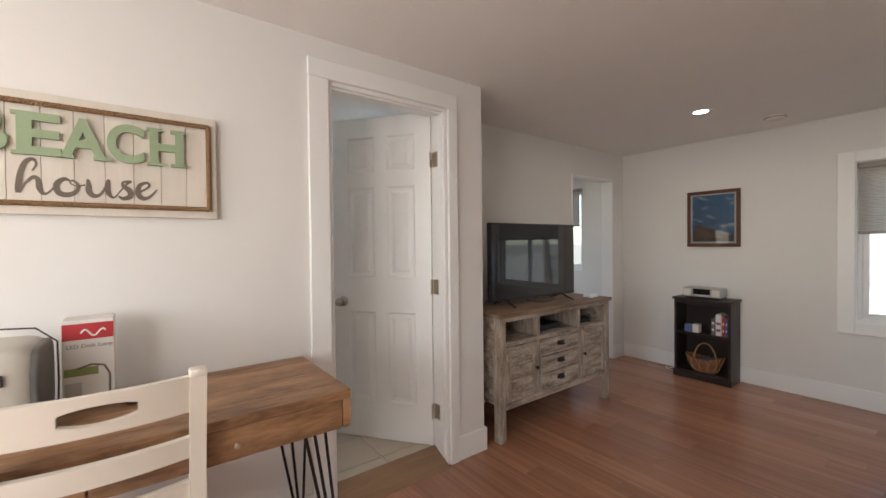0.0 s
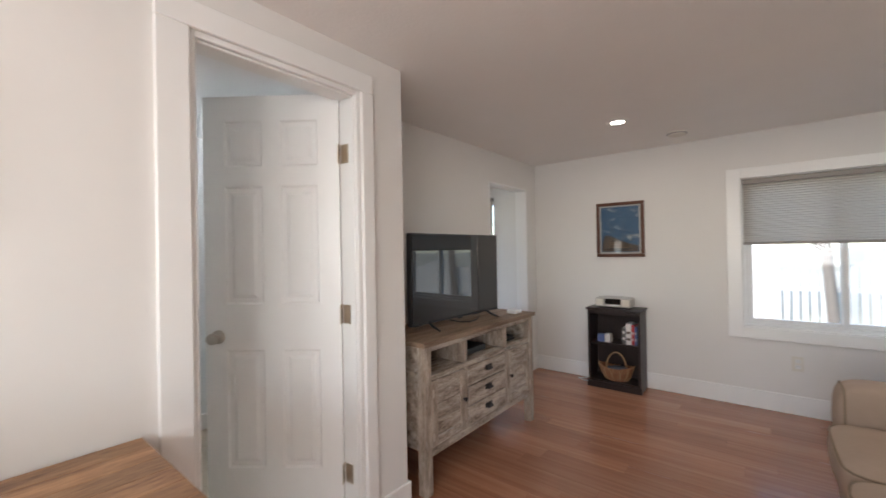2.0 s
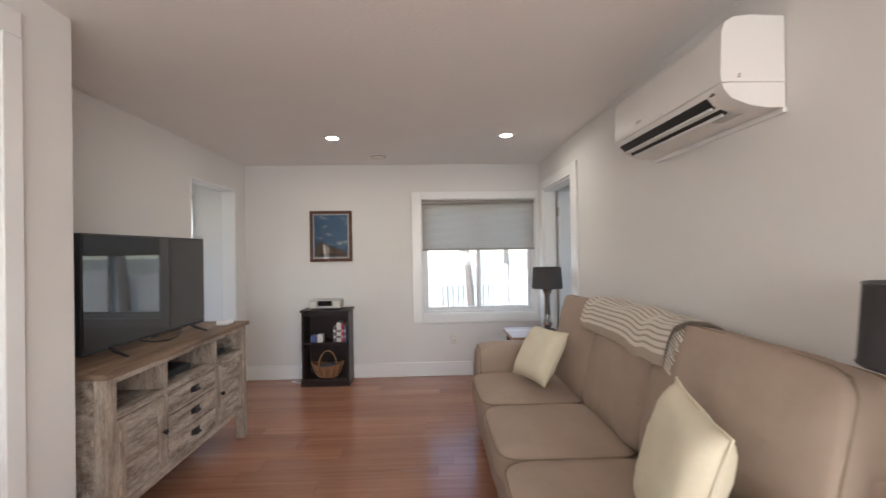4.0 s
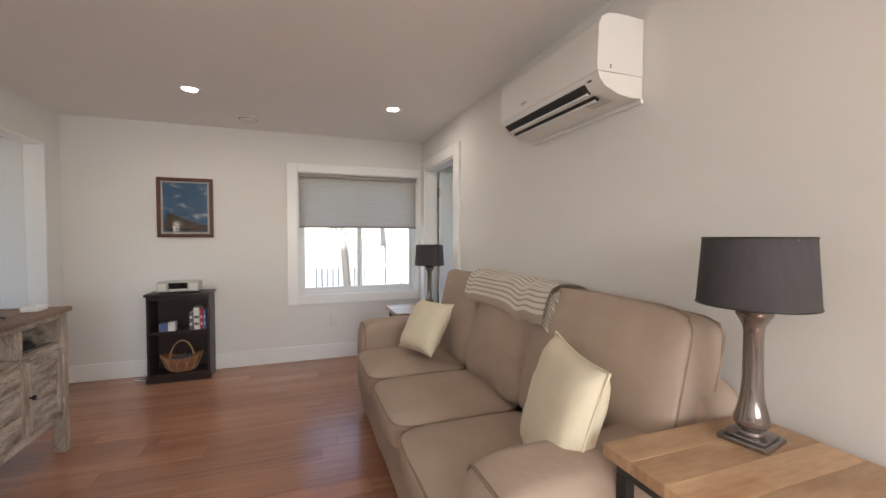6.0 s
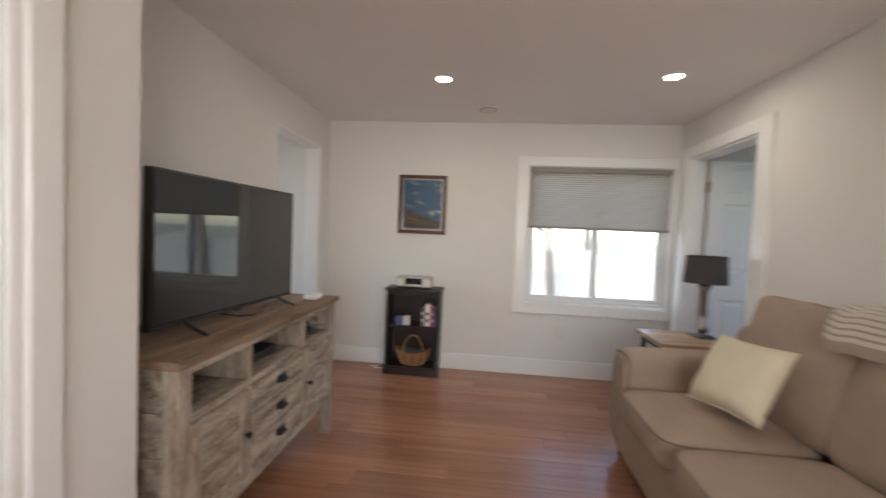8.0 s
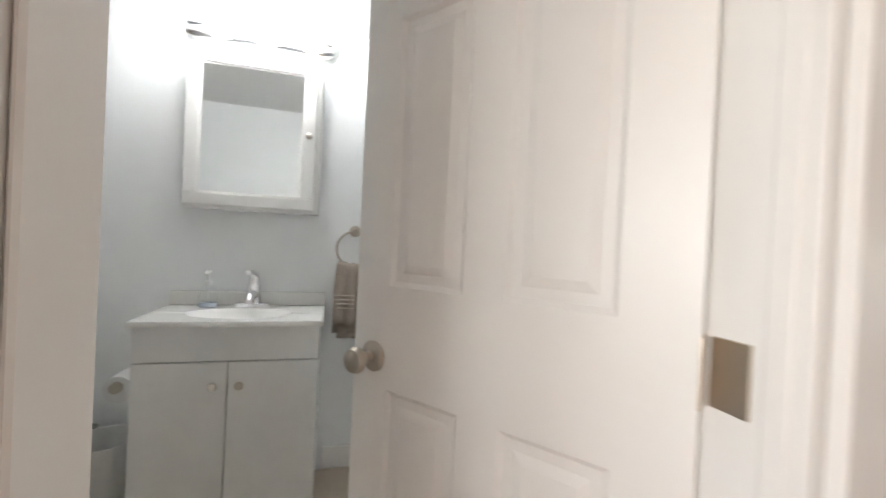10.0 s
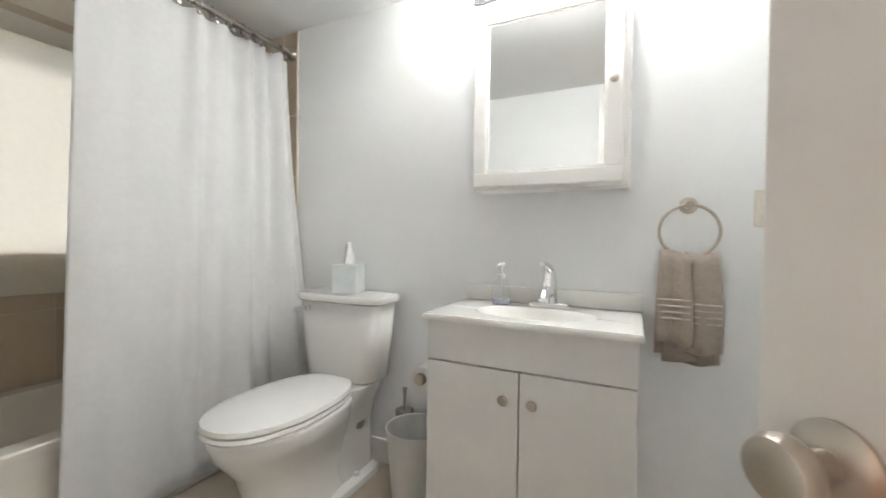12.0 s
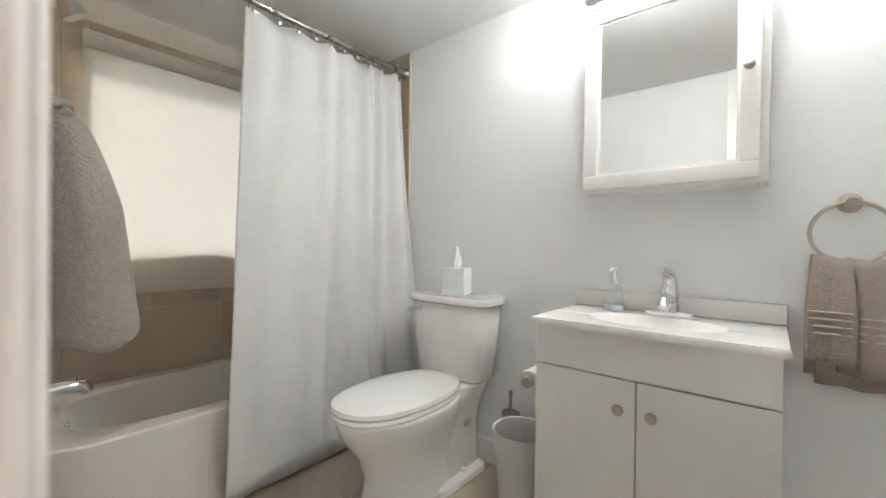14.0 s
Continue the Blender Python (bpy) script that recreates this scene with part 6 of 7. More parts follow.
def toilet():
    """Local: the back against y = 0, the bowl towards -y, z up from the bathroom floor."""
    t = thing("toilet", "white porcelain two-piece toilet with closed lid", "toilet", pose(WB, -1.985, BF, 0, 0, 90))
    bm = bmesh.new()

    def loft(rows, n=40, k=2.6, cap=True):
        rings = []
        for cx, cy, hx, hy, z, kk in rows:
            rg = []
            for i in range(n):
                a = i * math.tau / n
                ca, sa = math.cos(a), math.sin(a)
                s = 1 / (abs(ca) ** kk + abs(sa) ** kk) ** (1 / kk)
                rg.append(bm.verts.new((cx + ca * s * hx, cy + sa * s * hy, z)))
            rings.append(rg)
        for a, b in zip(rings, rings[1:]):
            for i in range(n):
                bm.faces.new((a[i], a[(i + 1) % n], b[(i + 1) % n], b[i]))
        bm.faces.new(rings[0][::-1])
        bm.faces.new(rings[-1])
    loft([(0, -0.125, 0.165, 0.080, 0.425, 4.0), (0, -0.125, 0.185, 0.088, 0.440, 4.5), (0, -0.125, 0.201, 0.095, 0.60, 5), (0, -0.125, 0.216, 0.100, 0.763, 5)])
    part("tank", bm, M_PORC, t, local=True, shade="all")
    bm = bmesh.new()
    loft([(0, -0.124, 0.220, 0.102, 0.764, 5), (0, -0.124, 0.231, 0.112, 0.771, 5), (0, -0.124, 0.233, 0.113, 0.789, 5), (0, -0.124, 0.227, 0.107, 0.799, 5)])
    part("tank_lid", bm, M_PORC, t, local=True)
    bm = bmesh.new()
    loft([(0, -0.40, 0.120, 0.255, 0.0, 3.2), (0, -0.40, 0.112, 0.245, 0.02, 3.2), (0, -0.40, 0.105, 0.235, 0.14, 2.8), (0, -0.42, 0.122, 0.255, 0.235, 2.4), (0, -0.458, 0.168, 0.288, 0.325, 2.2), (0, -0.468, 0.182, 0.298, 0.385, 2.2), (0, -0.468, 0.180, 0.296, 0.404, 2.2)])
    part("bowl", bm, M_PORC, t, local=True, shade="all")
    bm = bmesh.new()
    loft([(0, -0.20, 0.108, 0.155, 0.0, 6), (0, -0.20, 0.106, 0.153, 0.235, 5), (0, -0.19, 0.135, 0.15, 0.34, 4), (0, -0.17, 0.160, 0.135, 0.395, 4), (0, -0.16, 0.165, 0.13, 0.424, 4)])
    part("trapway_body", bm, M_PORC, t, local=True)
    bm = bmesh.new()
    loft([(0, -0.21, 0.142, 0.175, 0.0, 7), (0, -0.21, 0.138, 0.172, 0.022, 7), (0, -0.21, 0.108, 0.150, 0.040, 6)])
    part("base_flange", bm, M_PORC, t, local=True)
    bm = bmesh.new()
    loft([(0, -0.482, 0.180, 0.294, 0.406, 2.25), (0, -0.482, 0.185, 0.300, 0.412, 2.25), (0, -0.482, 0.183, 0.297, 0.424, 2.25)])
    part("seat", bm, M_PORC, t, local=True)
    bm = bmesh.new()
    loft([(0, -0.482, 0.181, 0.295, 0.4275, 2.25), (0, -0.482, 0.184, 0.299, 0.433, 2.25), (0, -0.482, 0.180, 0.295, 0.447, 2.25), (0, -0.477, 0.13, 0.225, 0.456, 2.25)])
    part("lid", bm, M_PORC, t, local=True)
    bm = bmesh.new()
    tube(bm, [(-0.135, -0.222, 0.735), (-0.135, -0.238, 0.735)], 0.013, 14)
    tube(bm, [(-0.140, -0.238, 0.737), (-0.175, -0.242, 0.731), (-0.195, -0.243, 0.726)], [0.008, 0.008, 0.010], 10)
    part("flush_lever", bm, M_CHROME, t, "chrome flush lever", local=True)
    bm = bmesh.new()
    lathe(bm, [(0.014, 0.04), (0.012, 0.052), (0, 0.056)], 0.112, -0.20, 14)
    part("bolt_cap", bm, M_PORC, t, local=True)
    bm = bmesh.new()
    tube(bm, [(0.107, -0.17, 0.25), (0.112, -0.17, 0.25)], [0.028, 0.026], 16)
    part("trapway_recess", bm, M_SILVER, t, local=True)


toilet()
tb = thing("tissue_box", "pale blue cube tissue box on the toilet tank", "tissue box", pose(-1.615, -1.985, 0.8745, 0, 0, 18))
boxpart("carton", (-0.056, 0.056, -0.056, 0.056, 0.001, 0.126), M_BLUEBOX, tb, 0.002, local=True)
bm = bmesh.new()
lathe(bm, [(0.0, 0.1265), (0.034, 0.1265), (0.034, 0.1275), (0, 0.1275)], 0, 0, 20, 1, 0.6)
part("opening", bm, M_SILVER, tb, local=True)
bm = bmesh.new()
gg = []
for j in range(9):
    row = []
    for i in range(11):
        u, v = i / 10 - 0.5, j / 8
        w = 0.022 + 0.05 * math.sin(v * 2.6) * (1 - 0.55 * v)
        row.append(bm.verts.new((u * w * 1.6, 0.013 * math.sin(u * 11 + v * 3) * (1 - 0.4 * v), 0.122 + 0.105 * v - 0.030 * abs(u) * v)))
    gg.append(row)
for j in range(8):
    for i in range(10):
        bm.faces.new((gg[j][i], gg[j][i + 1], gg[j + 1][i + 1], gg[j + 1][i]))
part("tissue", bm, M_PAPER, tb, "white tissue standing out of the box", local=True, shade="all")


def vanity():
    y0, y1, xf, zt = -1.455, -0.795, -1.352, 0.872
    v = thing("vanity_cabinet", "white two-door bathroom vanity cabinet", "vanity", pose(WB, (y0 + y1) / 2, BF))
    ca, cb = y0 + 0.014, y1 - 0.014
    xb = WB + 0.003
    boxpart("side_panel", (xb, xf - 0.018, ca, ca + 0.016, BF, zt - 0.022), M_VANITY, v, 0.001)
    boxpart("side_panel", (xb, xf - 0.018, cb - 0.016, cb, BF, zt - 0.022), M_VANITY, v, 0.001)
    boxpart("apron", (xf - 0.018, xf, ca, cb, 0.722, zt - 0.022), M_VANITY, v, 0.002)
    boxpart("floor_panel", (xb, xf - 0.03, ca + 0.016, cb - 0.016, BF + 0.08, BF + 0.095), M_VANITY, v, 0)
    boxpart("toe_kick", (xf - 0.07, xf - 0.055, ca + 0.016, cb - 0.016, BF, BF + 0.08), M_VANITY, v, 0)
    boxpart("back_frame", (xf - 0.04, xf - 0.020, ca + 0.016, cb - 0.016, BF + 0.095, zt - 0.03), M_GREYP, v, 0)
    ym = -1.130
    for a, b, ky in ((ca, ym - 0.002, ym - 0.045), (ym + 0.002, cb, ym + 0.043)):
        d = boxpart("door", (xf - 0.018, xf, a, b, BF + 0.085, 0.717), M_VANITY, v, 0.002)
        bm = bmesh.new()
        lathe(bm, [(0.006, 0), (0.006, 0.010), (0.015, 0.014), (0.016, 0.020), (0.012, 0.025), (0, 0.026)], 0, 0, 20)
        bmesh.ops.transform(bm, matrix=pose(xf, ky, 0.632, 0, 90, 0), verts=bm.verts)
        part("knob", bm, M_NICKEL, d, "brushed nickel round knob")
    s = thing("bathroom_sink", "white cultured marble top with an integral oval basin", "sink", pose(WB, (y0 + y1) / 2, zt))
    bm = bmesh.new()
    x0, x1 = WB + 0.002, xf + 0.018
    cx, cy, rx, ry = -1.518, (y0 + y1) / 2, 0.122, 0.205
    n = 72
    outer, ring1 = [], []
    levels = [(1.0, 0.0), (0.975, -0.004), (0.92, -0.018), (0.80, -0.055), (0.60, -0.092), (0.35, -0.112), (0.10, -0.118)]
    rings = []
    for i in range(n):
        a = (i + 0.5) * math.tau / n
        ca2, sa2 = math.cos(a), math.sin(a)
        sc = min((((x1 if ca2 > 0 else x0) - cx) / ca2) if abs(ca2) > 1e-6 else 9, (((y1 if sa2 > 0 else y0) - cy) / sa2) if abs(sa2) > 1e-6 else 9)
        outer.append((cx + ca2 * sc, cy + sa2 * sc))
    # true corners
    for tx, ty in ((x0, y0), (x0, y1), (x1, y0), (x1, y1)):
        k = min(range(n), key=lambda q: (outer[q][0] - tx) ** 2 + (outer[q][1] - ty) ** 2)
        outer[k] = (tx, ty)
    under = [bm.verts.new((p[0], p[1], zt - 0.022)) for p in outer]
    low = [bm.verts.new((p[0], p[1], zt - 0.006)) for p in outer]
    edge = [bm.verts.new((p[0] + (cx - p[0]) * 0.015, p[1] + (cy - p[1]) * 0.012, zt)) for p in outer]
    rings = [under, low, edge]
    for f, dz in levels:
        rings.append([bm.verts.new((cx + rx * f * math.cos((i + 0.5) * math.tau / n), cy + ry * f * math.sin((i + 0.5) * math.tau / n), zt + dz)) for i in range(n)])
    for a, b in zip(rings, rings[1:]):
        for i in range(n):
            bm.faces.new((a[i], a[(i + 1) % n], b[(i + 1) % n], b[i]))
    bm.faces.new(rings[-1])
    part("basin_top", bm, M_MARBLE, s)
    bm = bmesh.new()
    box(bm, WB + 0.002, WB + 0.020, y0 + 0.002, y1 - 0.002, zt + 0.0005, zt + 0.064, bevel=0.005)
    part("backsplash", bm, M_MARBLE, s)
    bm = bmesh.new()
    lathe(bm, [(0.0, zt - 0.1165), (0.020, zt - 0.1165), (0.022, zt - 0.1145), (0.015, zt - 0.113), (0, zt - 0.114)], cx, cy, 20)
    part("drain", bm, M_CHROME, s, "chrome drain")
    f = thing("basin_faucet", "chrome single-lever basin faucet", "faucet", pose(-1.665, -1.105, zt))
    bm = bmesh.new()
    soft_box(bm, (-1.665, -1.105, zt + 0.011), (0.052, 0.152, 0.022), 5, n=10)
    part("base", bm, M_CHROME, f, shade="all")
    bm = bmesh.new()
    lathe(bm, [(0.033, zt + 0.016), (0.031, zt + 0.04), (0.028, zt + 0.075), (0.0265, zt + 0.098), (0.020, zt + 0.110)], -1.668, -1.105, 24)
    part("body", bm, M_CHROME, f)
    bm = bmesh.new()
    tube(bm, [(-1.655, -1.105, zt + 0.055), (-1.615, -1.105, zt + 0.064), (-1.572, -1.105, zt + 0.058), (-1.556, -1.105, zt + 0.040)], [0.023, 0.020, 0.017, 0.014], 16)
    part("spout", bm, M_CHROME, f)
    bm = bmesh.new()
    tube(bm, [(-1.670, -1.105, zt + 0.104), (-1.672, -1.105, zt + 0.122), (-1.664, -1.107, zt + 0.142), (-1.640, -1.112, zt + 0.155), (-1.606, -1.120, zt + 0.160)], [0.024, 0.023, 0.019, 0.013, 0.009], 16)
    part("lever", bm, M_CHROME, f)
    b = thing("soap_bottle", "clear plastic pump soap bottle on the vanity", "soap dispenser", pose(-1.655, -1.285, zt))
    bm = bmesh.new()
    lathe(bm, [(0.037, zt + 0.001), (0.039, zt + 0.006), (0.035, zt + 0.05), (0.027, zt + 0.088), (0.014, zt + 0.098)], -1.655, -1.285, 24, 0.75, 1)
    part("bottle", bm, M_BOTTLE, b)
    bm = bmesh.new()
    lathe(bm, [(0.035, zt + 0.004), (0.036, zt + 0.022), (0.0, zt + 0.022)], -1.655, -1.285, 20, 0.75, 1)
    part("soap", bm, mat("blue_soap", (0.62, 0.68, 0.76), 0.2), b, "pale blue soap left in the bottle")
    bm = bmesh.new()
    lathe(bm, [(0.014, zt + 0.098), (0.014, zt + 0.114), (0.006, zt + 0.116), (0.005, zt + 0.150), (0.012, zt + 0.152), (0.012, zt + 0.160), (0, zt + 0.161)], -1.655, -1.285, 16)
    tube(bm, [(-1.655, -1.285, zt + 0.156), (-1.625, -1.285, zt + 0.154), (-1.615, -1.285, zt + 0.146)], 0.005, 8)
    tube(bm, [(-1.655, -1.285, zt + 0.022), (-1.655, -1.285, zt + 0.098)], 0.002, 6)
    part("pump", bm, M_VINYL, b, "white pump head")


vanity()


def medicine_cabinet():
    y0, y1, z0, z1, xf = -1.388, -0.866, 1.315, 1.970, -1.607
    c = thing("medicine_cabinet", "white framed mirrored medicine cabinet over the vanity", "medicine cabinet", pose(WB, (y0 + y1) / 2, z0))
    boxpart("case", (WB + 0.001, xf - 0.022, y0 - 0.004, y1 + 0.020, z0 - 0.012, z1 + 0.012), M_TRIM, c, 0.002)
    f = 0.052
    d = boxpart("door", (xf - 0.021, xf - 0.010, y0 + 0.01, y1 - 0.01, z0 + 0.01, z1 - 0.01), M_TRIM, c, 0)
    for b in ((y0, y1, z0, z0 + f), (y0, y1, z1 - f, z1), (y0, y0 + f, z0 + f, z1 - f), (y1 - f, y1, z0 + f, z1 - f)):
        boxpart("frame_bar", (xf - 0.020, xf, b[0], b[1], b[2], b[3]), M_TRIM, d, 0.004)
    for b in ((y0 + f, y1 - f, z0 + f, z0 + f + 0.007), (y0 + f, y1 - f, z1 - f - 0.007, z1 - f), (y0 + f, y0 + f + 0.007, z0 + f + 0.007, z1 - f - 0.007), (y1 - f - 0.007, y1 - f, z0 + f + 0.007, z1 - f - 0.007)):
        boxpart("bead", (xf - 0.012, xf - 0.005, b[0], b[1], b[2], b[3]), M_TRIM, d, 0.001)
    boxpart("mirror", (xf - 0.0105, xf - 0.0085, y0 + f + 0.006, y1 - f - 0.006, z0 + f + 0.006, z1 - f - 0.006), M_MIRROR, d, 0, "clear mirror glass")
    bm = bmesh.new()
    lathe(bm, [(0.005, 0), (0.005, 0.012), (0.014, 0.016), (0.0145, 0.022), (0.010, 0.026), (0, 0.027)], 0, 0, 18)
    bmesh.ops.transform(bm, matrix=pose(xf, y1 - 0.028, 1.645, 0, 90, 0), verts=bm.verts)
    part("knob", bm, M_NICKEL, d, "brushed nickel knob")
    l = thing("vanity_light", "chrome bar vanity light with round bulbs, switched on", "wall light", pose(WB, -1.11, 2.08))
    bm = bmesh.new()
    soft_box(bm, (WB + 0.030, -1.115, 2.082), (0.058, 0.63, 0.085), 6, n=14)
    part("back_bar", bm, M_CHROME, l, shade="all")
    bm = bmesh.new()
    tube(bm, [(WB + 0.060, -1.415, 2.065), (WB + 0.060, -0.815, 2.065)], 0.006, 10)
    tube(bm, [(WB + 0.060, -1.415, 2.100), (WB + 0.060, -0.815, 2.100)], 0.006, 10)
    part("ridge", bm, M_CHROME, l)
    for y in (-1.325, -1.115, -0.905):
        bm = bmesh.new()
        r = 0.040
        lathe(bm, [(max(0.001, r * math.sin(a)), 2.105 - r * math.cos(a)) for a in np.linspace(0.02, math.pi, 14)], WB + 0.23, y, 24)
        lathe(bm, [(0.017, 2.05), (0.017, 2.07)], WB + 0.23, y, 12)
        part("bulb", bm, M_BULB, l, "glowing round bulb")


medicine_cabinet()


def draped(bm, cx, cy0, cy1, ztop, zf, zb, thick, front, back, swell=0.0, seed=0.0, n=16, ruffle=0.008):
    """A towel folded over a bar along y: front flap to zf, back flap to zb; front is the +x side."""
    path = [(front, zf)] + [(front, zf + (ztop - 0.02 - zf) * k / 8) for k in range(1, 9)] + [(front * 0.6, ztop - 0.004), (0, ztop), (back * 0.6, ztop - 0.004)] + [(back, ztop - 0.02 - (ztop - 0.02 - zb) * k / 8) for k in range(0, 9)]
    rows = []
    for q, (dx, z) in enumerate(path):
        row = []
        f = (ztop - z) / max(0.01, ztop - min(zf, zb))
        for i in range(n + 1):
            u = i / n
            mid = (cy0 + cy1) / 2
            y = mid + (cy0 + (cy1 - cy0) * u - mid) * (0.78 + 0.22 * min(1, f * 2.2)) * (1 + swell * f)
            x = cx + dx + ruffle * math.sin(u * 9 + seed) * min(1, f * 1.5) + 0.004 * noise.noise(Vector((u * 7, z * 12, seed)))
            row.append((x, y, z + 0.006 * math.sin(u * 4 + seed)))
        rows.append(row)
    vs = [[bm.verts.new(p) for p in r] for r in rows]
    for a, b in zip(vs, vs[1:]):
        for i in range(n):
            bm.faces.new((a[i], a[i + 1], b[i + 1], b[i]))


def solid(ob, t):
    md = ob.modifiers.new("thickness", "SOLIDIFY")
    md.thickness, md.offset = t, 0


def towel_ring():
    r = thing("towel_ring", "brushed nickel towel ring on the wall", "towel ring", pose(WB, -0.668, 1.235))
    bm = bmesh.new()
    tube(bm, [(WB, -0.668, 1.238), (WB + 0.008, -0.668, 1.238), (WB + 0.014, -0.668, 1.238), (WB + 0.045, -0.668, 1.238), (WB + 0.056, -0.668, 1.236)], [0.028, 0.028, 0.013, 0.012, 0.014], 24)
    part("mount", bm, M_NICKEL, r)
    bm = bmesh.new()
    cz, rad = 1.152, 0.085
    tube(bm, [(WB + 0.048, -0.668 + rad * math.cos(a), cz + rad * math.sin(a)) for a in np.linspace(0, math.tau, 56, endpoint=False)], 0.0055, 10, closed=True)
    part("ring", bm, M_NICKEL, r)
    t = thing("hand_towel", "folded taupe hand towel hanging in the ring", "towel", pose(WB + 0.05, -0.668, 1.08))
    bm = bmesh.new()
    draped(bm, WB + 0.050, -0.760, -0.655, 1.083, 0.790, 0.74, 0.006, 0.026, -0.018, seed=1.0)
    solid(part("outer_fold", bm, M_TOWEL, t, shade="all"), 0.007)
    bm = bmesh.new()
    draped(bm, WB + 0.044, -0.690, -0.573, 1.081, 0.765, 0.72, 0.006, 0.022, -0.018, seed=3.0)
    solid(part("inner_fold", bm, M_TOWEL, t, shade="all"), 0.007)
    for k in range(4):
        z = 0.868 + 0.020 * k
        bm = bmesh.new()
        box(bm, WB + 0.078, WB + 0.086, -0.757, -0.662, z, z + 0.006, bevel=0.002, seg=1)
        box(bm, WB + 0.068, WB + 0.076, -0.655, -0.578, z - 0.012, z - 0.006, bevel=0.002, seg=1)
        part("woven_band", bm, M_TOWELB, t, "paler woven band")
    bm = bmesh.new()
    draped(bm, WB + 0.030, -0.735, -0.585, 1.06, 0.725, 0.72, 0.006, 0.012, -0.006, seed=5.0)
    solid(part("back_fold", bm, M_TOWEL, t, shade="all"), 0.006)


towel_ring()
outlet("outlet", pose(WB + 0.0005, -0.455, 1.225, 90, 0, 90))


def hook_towel():
    hy, hz = -1.62, 1.30
    h = thing("towel_hook", "brushed nickel robe hook on the wall", "hook", pose(-0.15, hy, hz))
    bm = bmesh.new()
    tube(bm, [(-0.125, hy, hz), (-0.134, hy, hz)], 0.026, 20)
    tube(bm, [(-0.132, hy, hz), (-0.17, hy, hz - 0.002), (-0.205, hy, hz - 0.002), (-0.222, hy, hz - 0.001)], [0.010, 0.009, 0.010, 0.007], 14)
    for s in (-1, 1):
        tube(bm, [(-0.185, hy + s * 0.006, hz - 0.006), (-0.205, hy + s * 0.020, hz - 0.022), (-0.214, hy + s * 0.026, hz - 0.012)], [0.006, 0.006, 0.007], 10)
    part("arm", bm, M_NICKEL, h)
    t = thing("bath_towel", "taupe waffle-weave towel hanging from a hook", "towel", pose(-0.2, hy, 1.25))
    for k, (ax, ay, bx, by, top, zb) in enumerate(((-0.190, -0.020, -0.192, -0.050, 1.280, 0.962), (-0.208, 0.012, -0.245, 0.036, 1.284, 0.952))):
        bm = bmesh.new()
        n, m = 28, 30
        rows = []
        for j in range(m + 1):
            f = j / m
            g = min(1, f * 2.4) ** 0.6
            shut = 1 - 0.35 * max(0, (f - 0.94) / 0.06) ** 2
            w, d = (0.010 + 0.034 * g + 0.010 * f) * shut, (0.012 + 0.048 * g + 0.010 * f) * shut
            cxm, cym = ax + (bx - ax) * f ** 0.7, hy + ay + (by - ay) * f ** 0.7
            rows.append([bm.verts.new((cxm + w * math.cos(q * math.tau / n) * (1 + 0.07 * math.sin(3 * q * math.tau / n + k + 2 * f)), cym + d * math.sin(q * math.tau / n) * (1 + 0.06 * math.cos(4 * q * math.tau / n + 3 * f)),
                                       top + (zb - top) * f + 0.006 * math.sin(3 * q * math.tau / n))) for q in range(n)])
        for r0, r1 in zip(rows, rows[1:]):
            for q in range(n):
                bm.faces.new((r0[q], r0[(q + 1) % n], r1[(q + 1) % n], r1[q]))
        bm.faces.new(rows[0][::-1])
        bm.faces.new(rows[-1])
        part("towel_fold", bm, M_WAFFLE, t, shade="all")


hook_towel()
tp = thing("toilet_paper_holder", "toilet roll on a nickel arm beside the vanity", "toilet paper", pose(-1.50, -1.52, 0.60))
bm = bmesh.new()
tube(bm, [(-1.60, -1.4395, 0.60), (-1.60, -1.525, 0.60), (-1.595, -1.53, 0.60), (-1.47, -1.53, 0.60)], 0.008, 10)
tube(bm, [(-1.472, -1.53, 0.60), (-1.452, -1.53, 0.60)], [0.022, 0.020], 18)
part("arm", bm, M_NICKEL, tp)
bm = bmesh.new()
tube(bm, [(-1.585, -1.53, 0.588), (-1.478, -1.53, 0.588)], 0.050, 28)
part("paper_roll", bm, M_PAPER, tp, "white paper roll")
wb = thing("waste_bin", "translucent white plastic waste bin beside the vanity", "waste bin", pose(-1.52, -1.60, BF))
bm = bmesh.new()
lathe(bm, [(0.0, BF + 0.001), (0.082, BF + 0.001), (0.086, BF + 0.008), (0.112, 0.385), (0.115, 0.388), (0.109, 0.386), (0.083, BF + 0.012), (0.0, BF + 0.012)], -1.53, -1.585, 40)
part("bucket", bm, M_BIN, wb)
br = thing("toilet_brush", "steel toilet brush in its holder by the wall", "toilet brush", pose(-1.665, -1.715, BF))
bm = bmesh.new()
lathe(bm, [(0.038, BF), (0.040, BF + 0.005), (0.036, 0.30), (0.040, 0.375), (0.034, 0.378), (0.0, 0.370)], -1.665, -1.715, 28)
part("holder", bm, M_STEEL, br)
bm = bmesh.new()
tube(bm, [(-1.665, -1.715, 0.36), (-1.665, -1.715, 0.44), (-1.665, -1.715, 0.472)], [0.006, 0.007, 0.010], 12)
part("brush_handle", bm, M_STEEL, br)


# ---- outdoors ----
gm = bmesh.new()
gs = [gm.verts.new(p) for p in ((-250, -250, -0.55), (250, -250, -0.55), (250, 250, -0.55), (-250, 250, -0.55))]
gm.faces.new(gs)
tagged(part("ground", gm, M_GRASS), "winter lawn and bare ground outside", "ground", kind="structure")


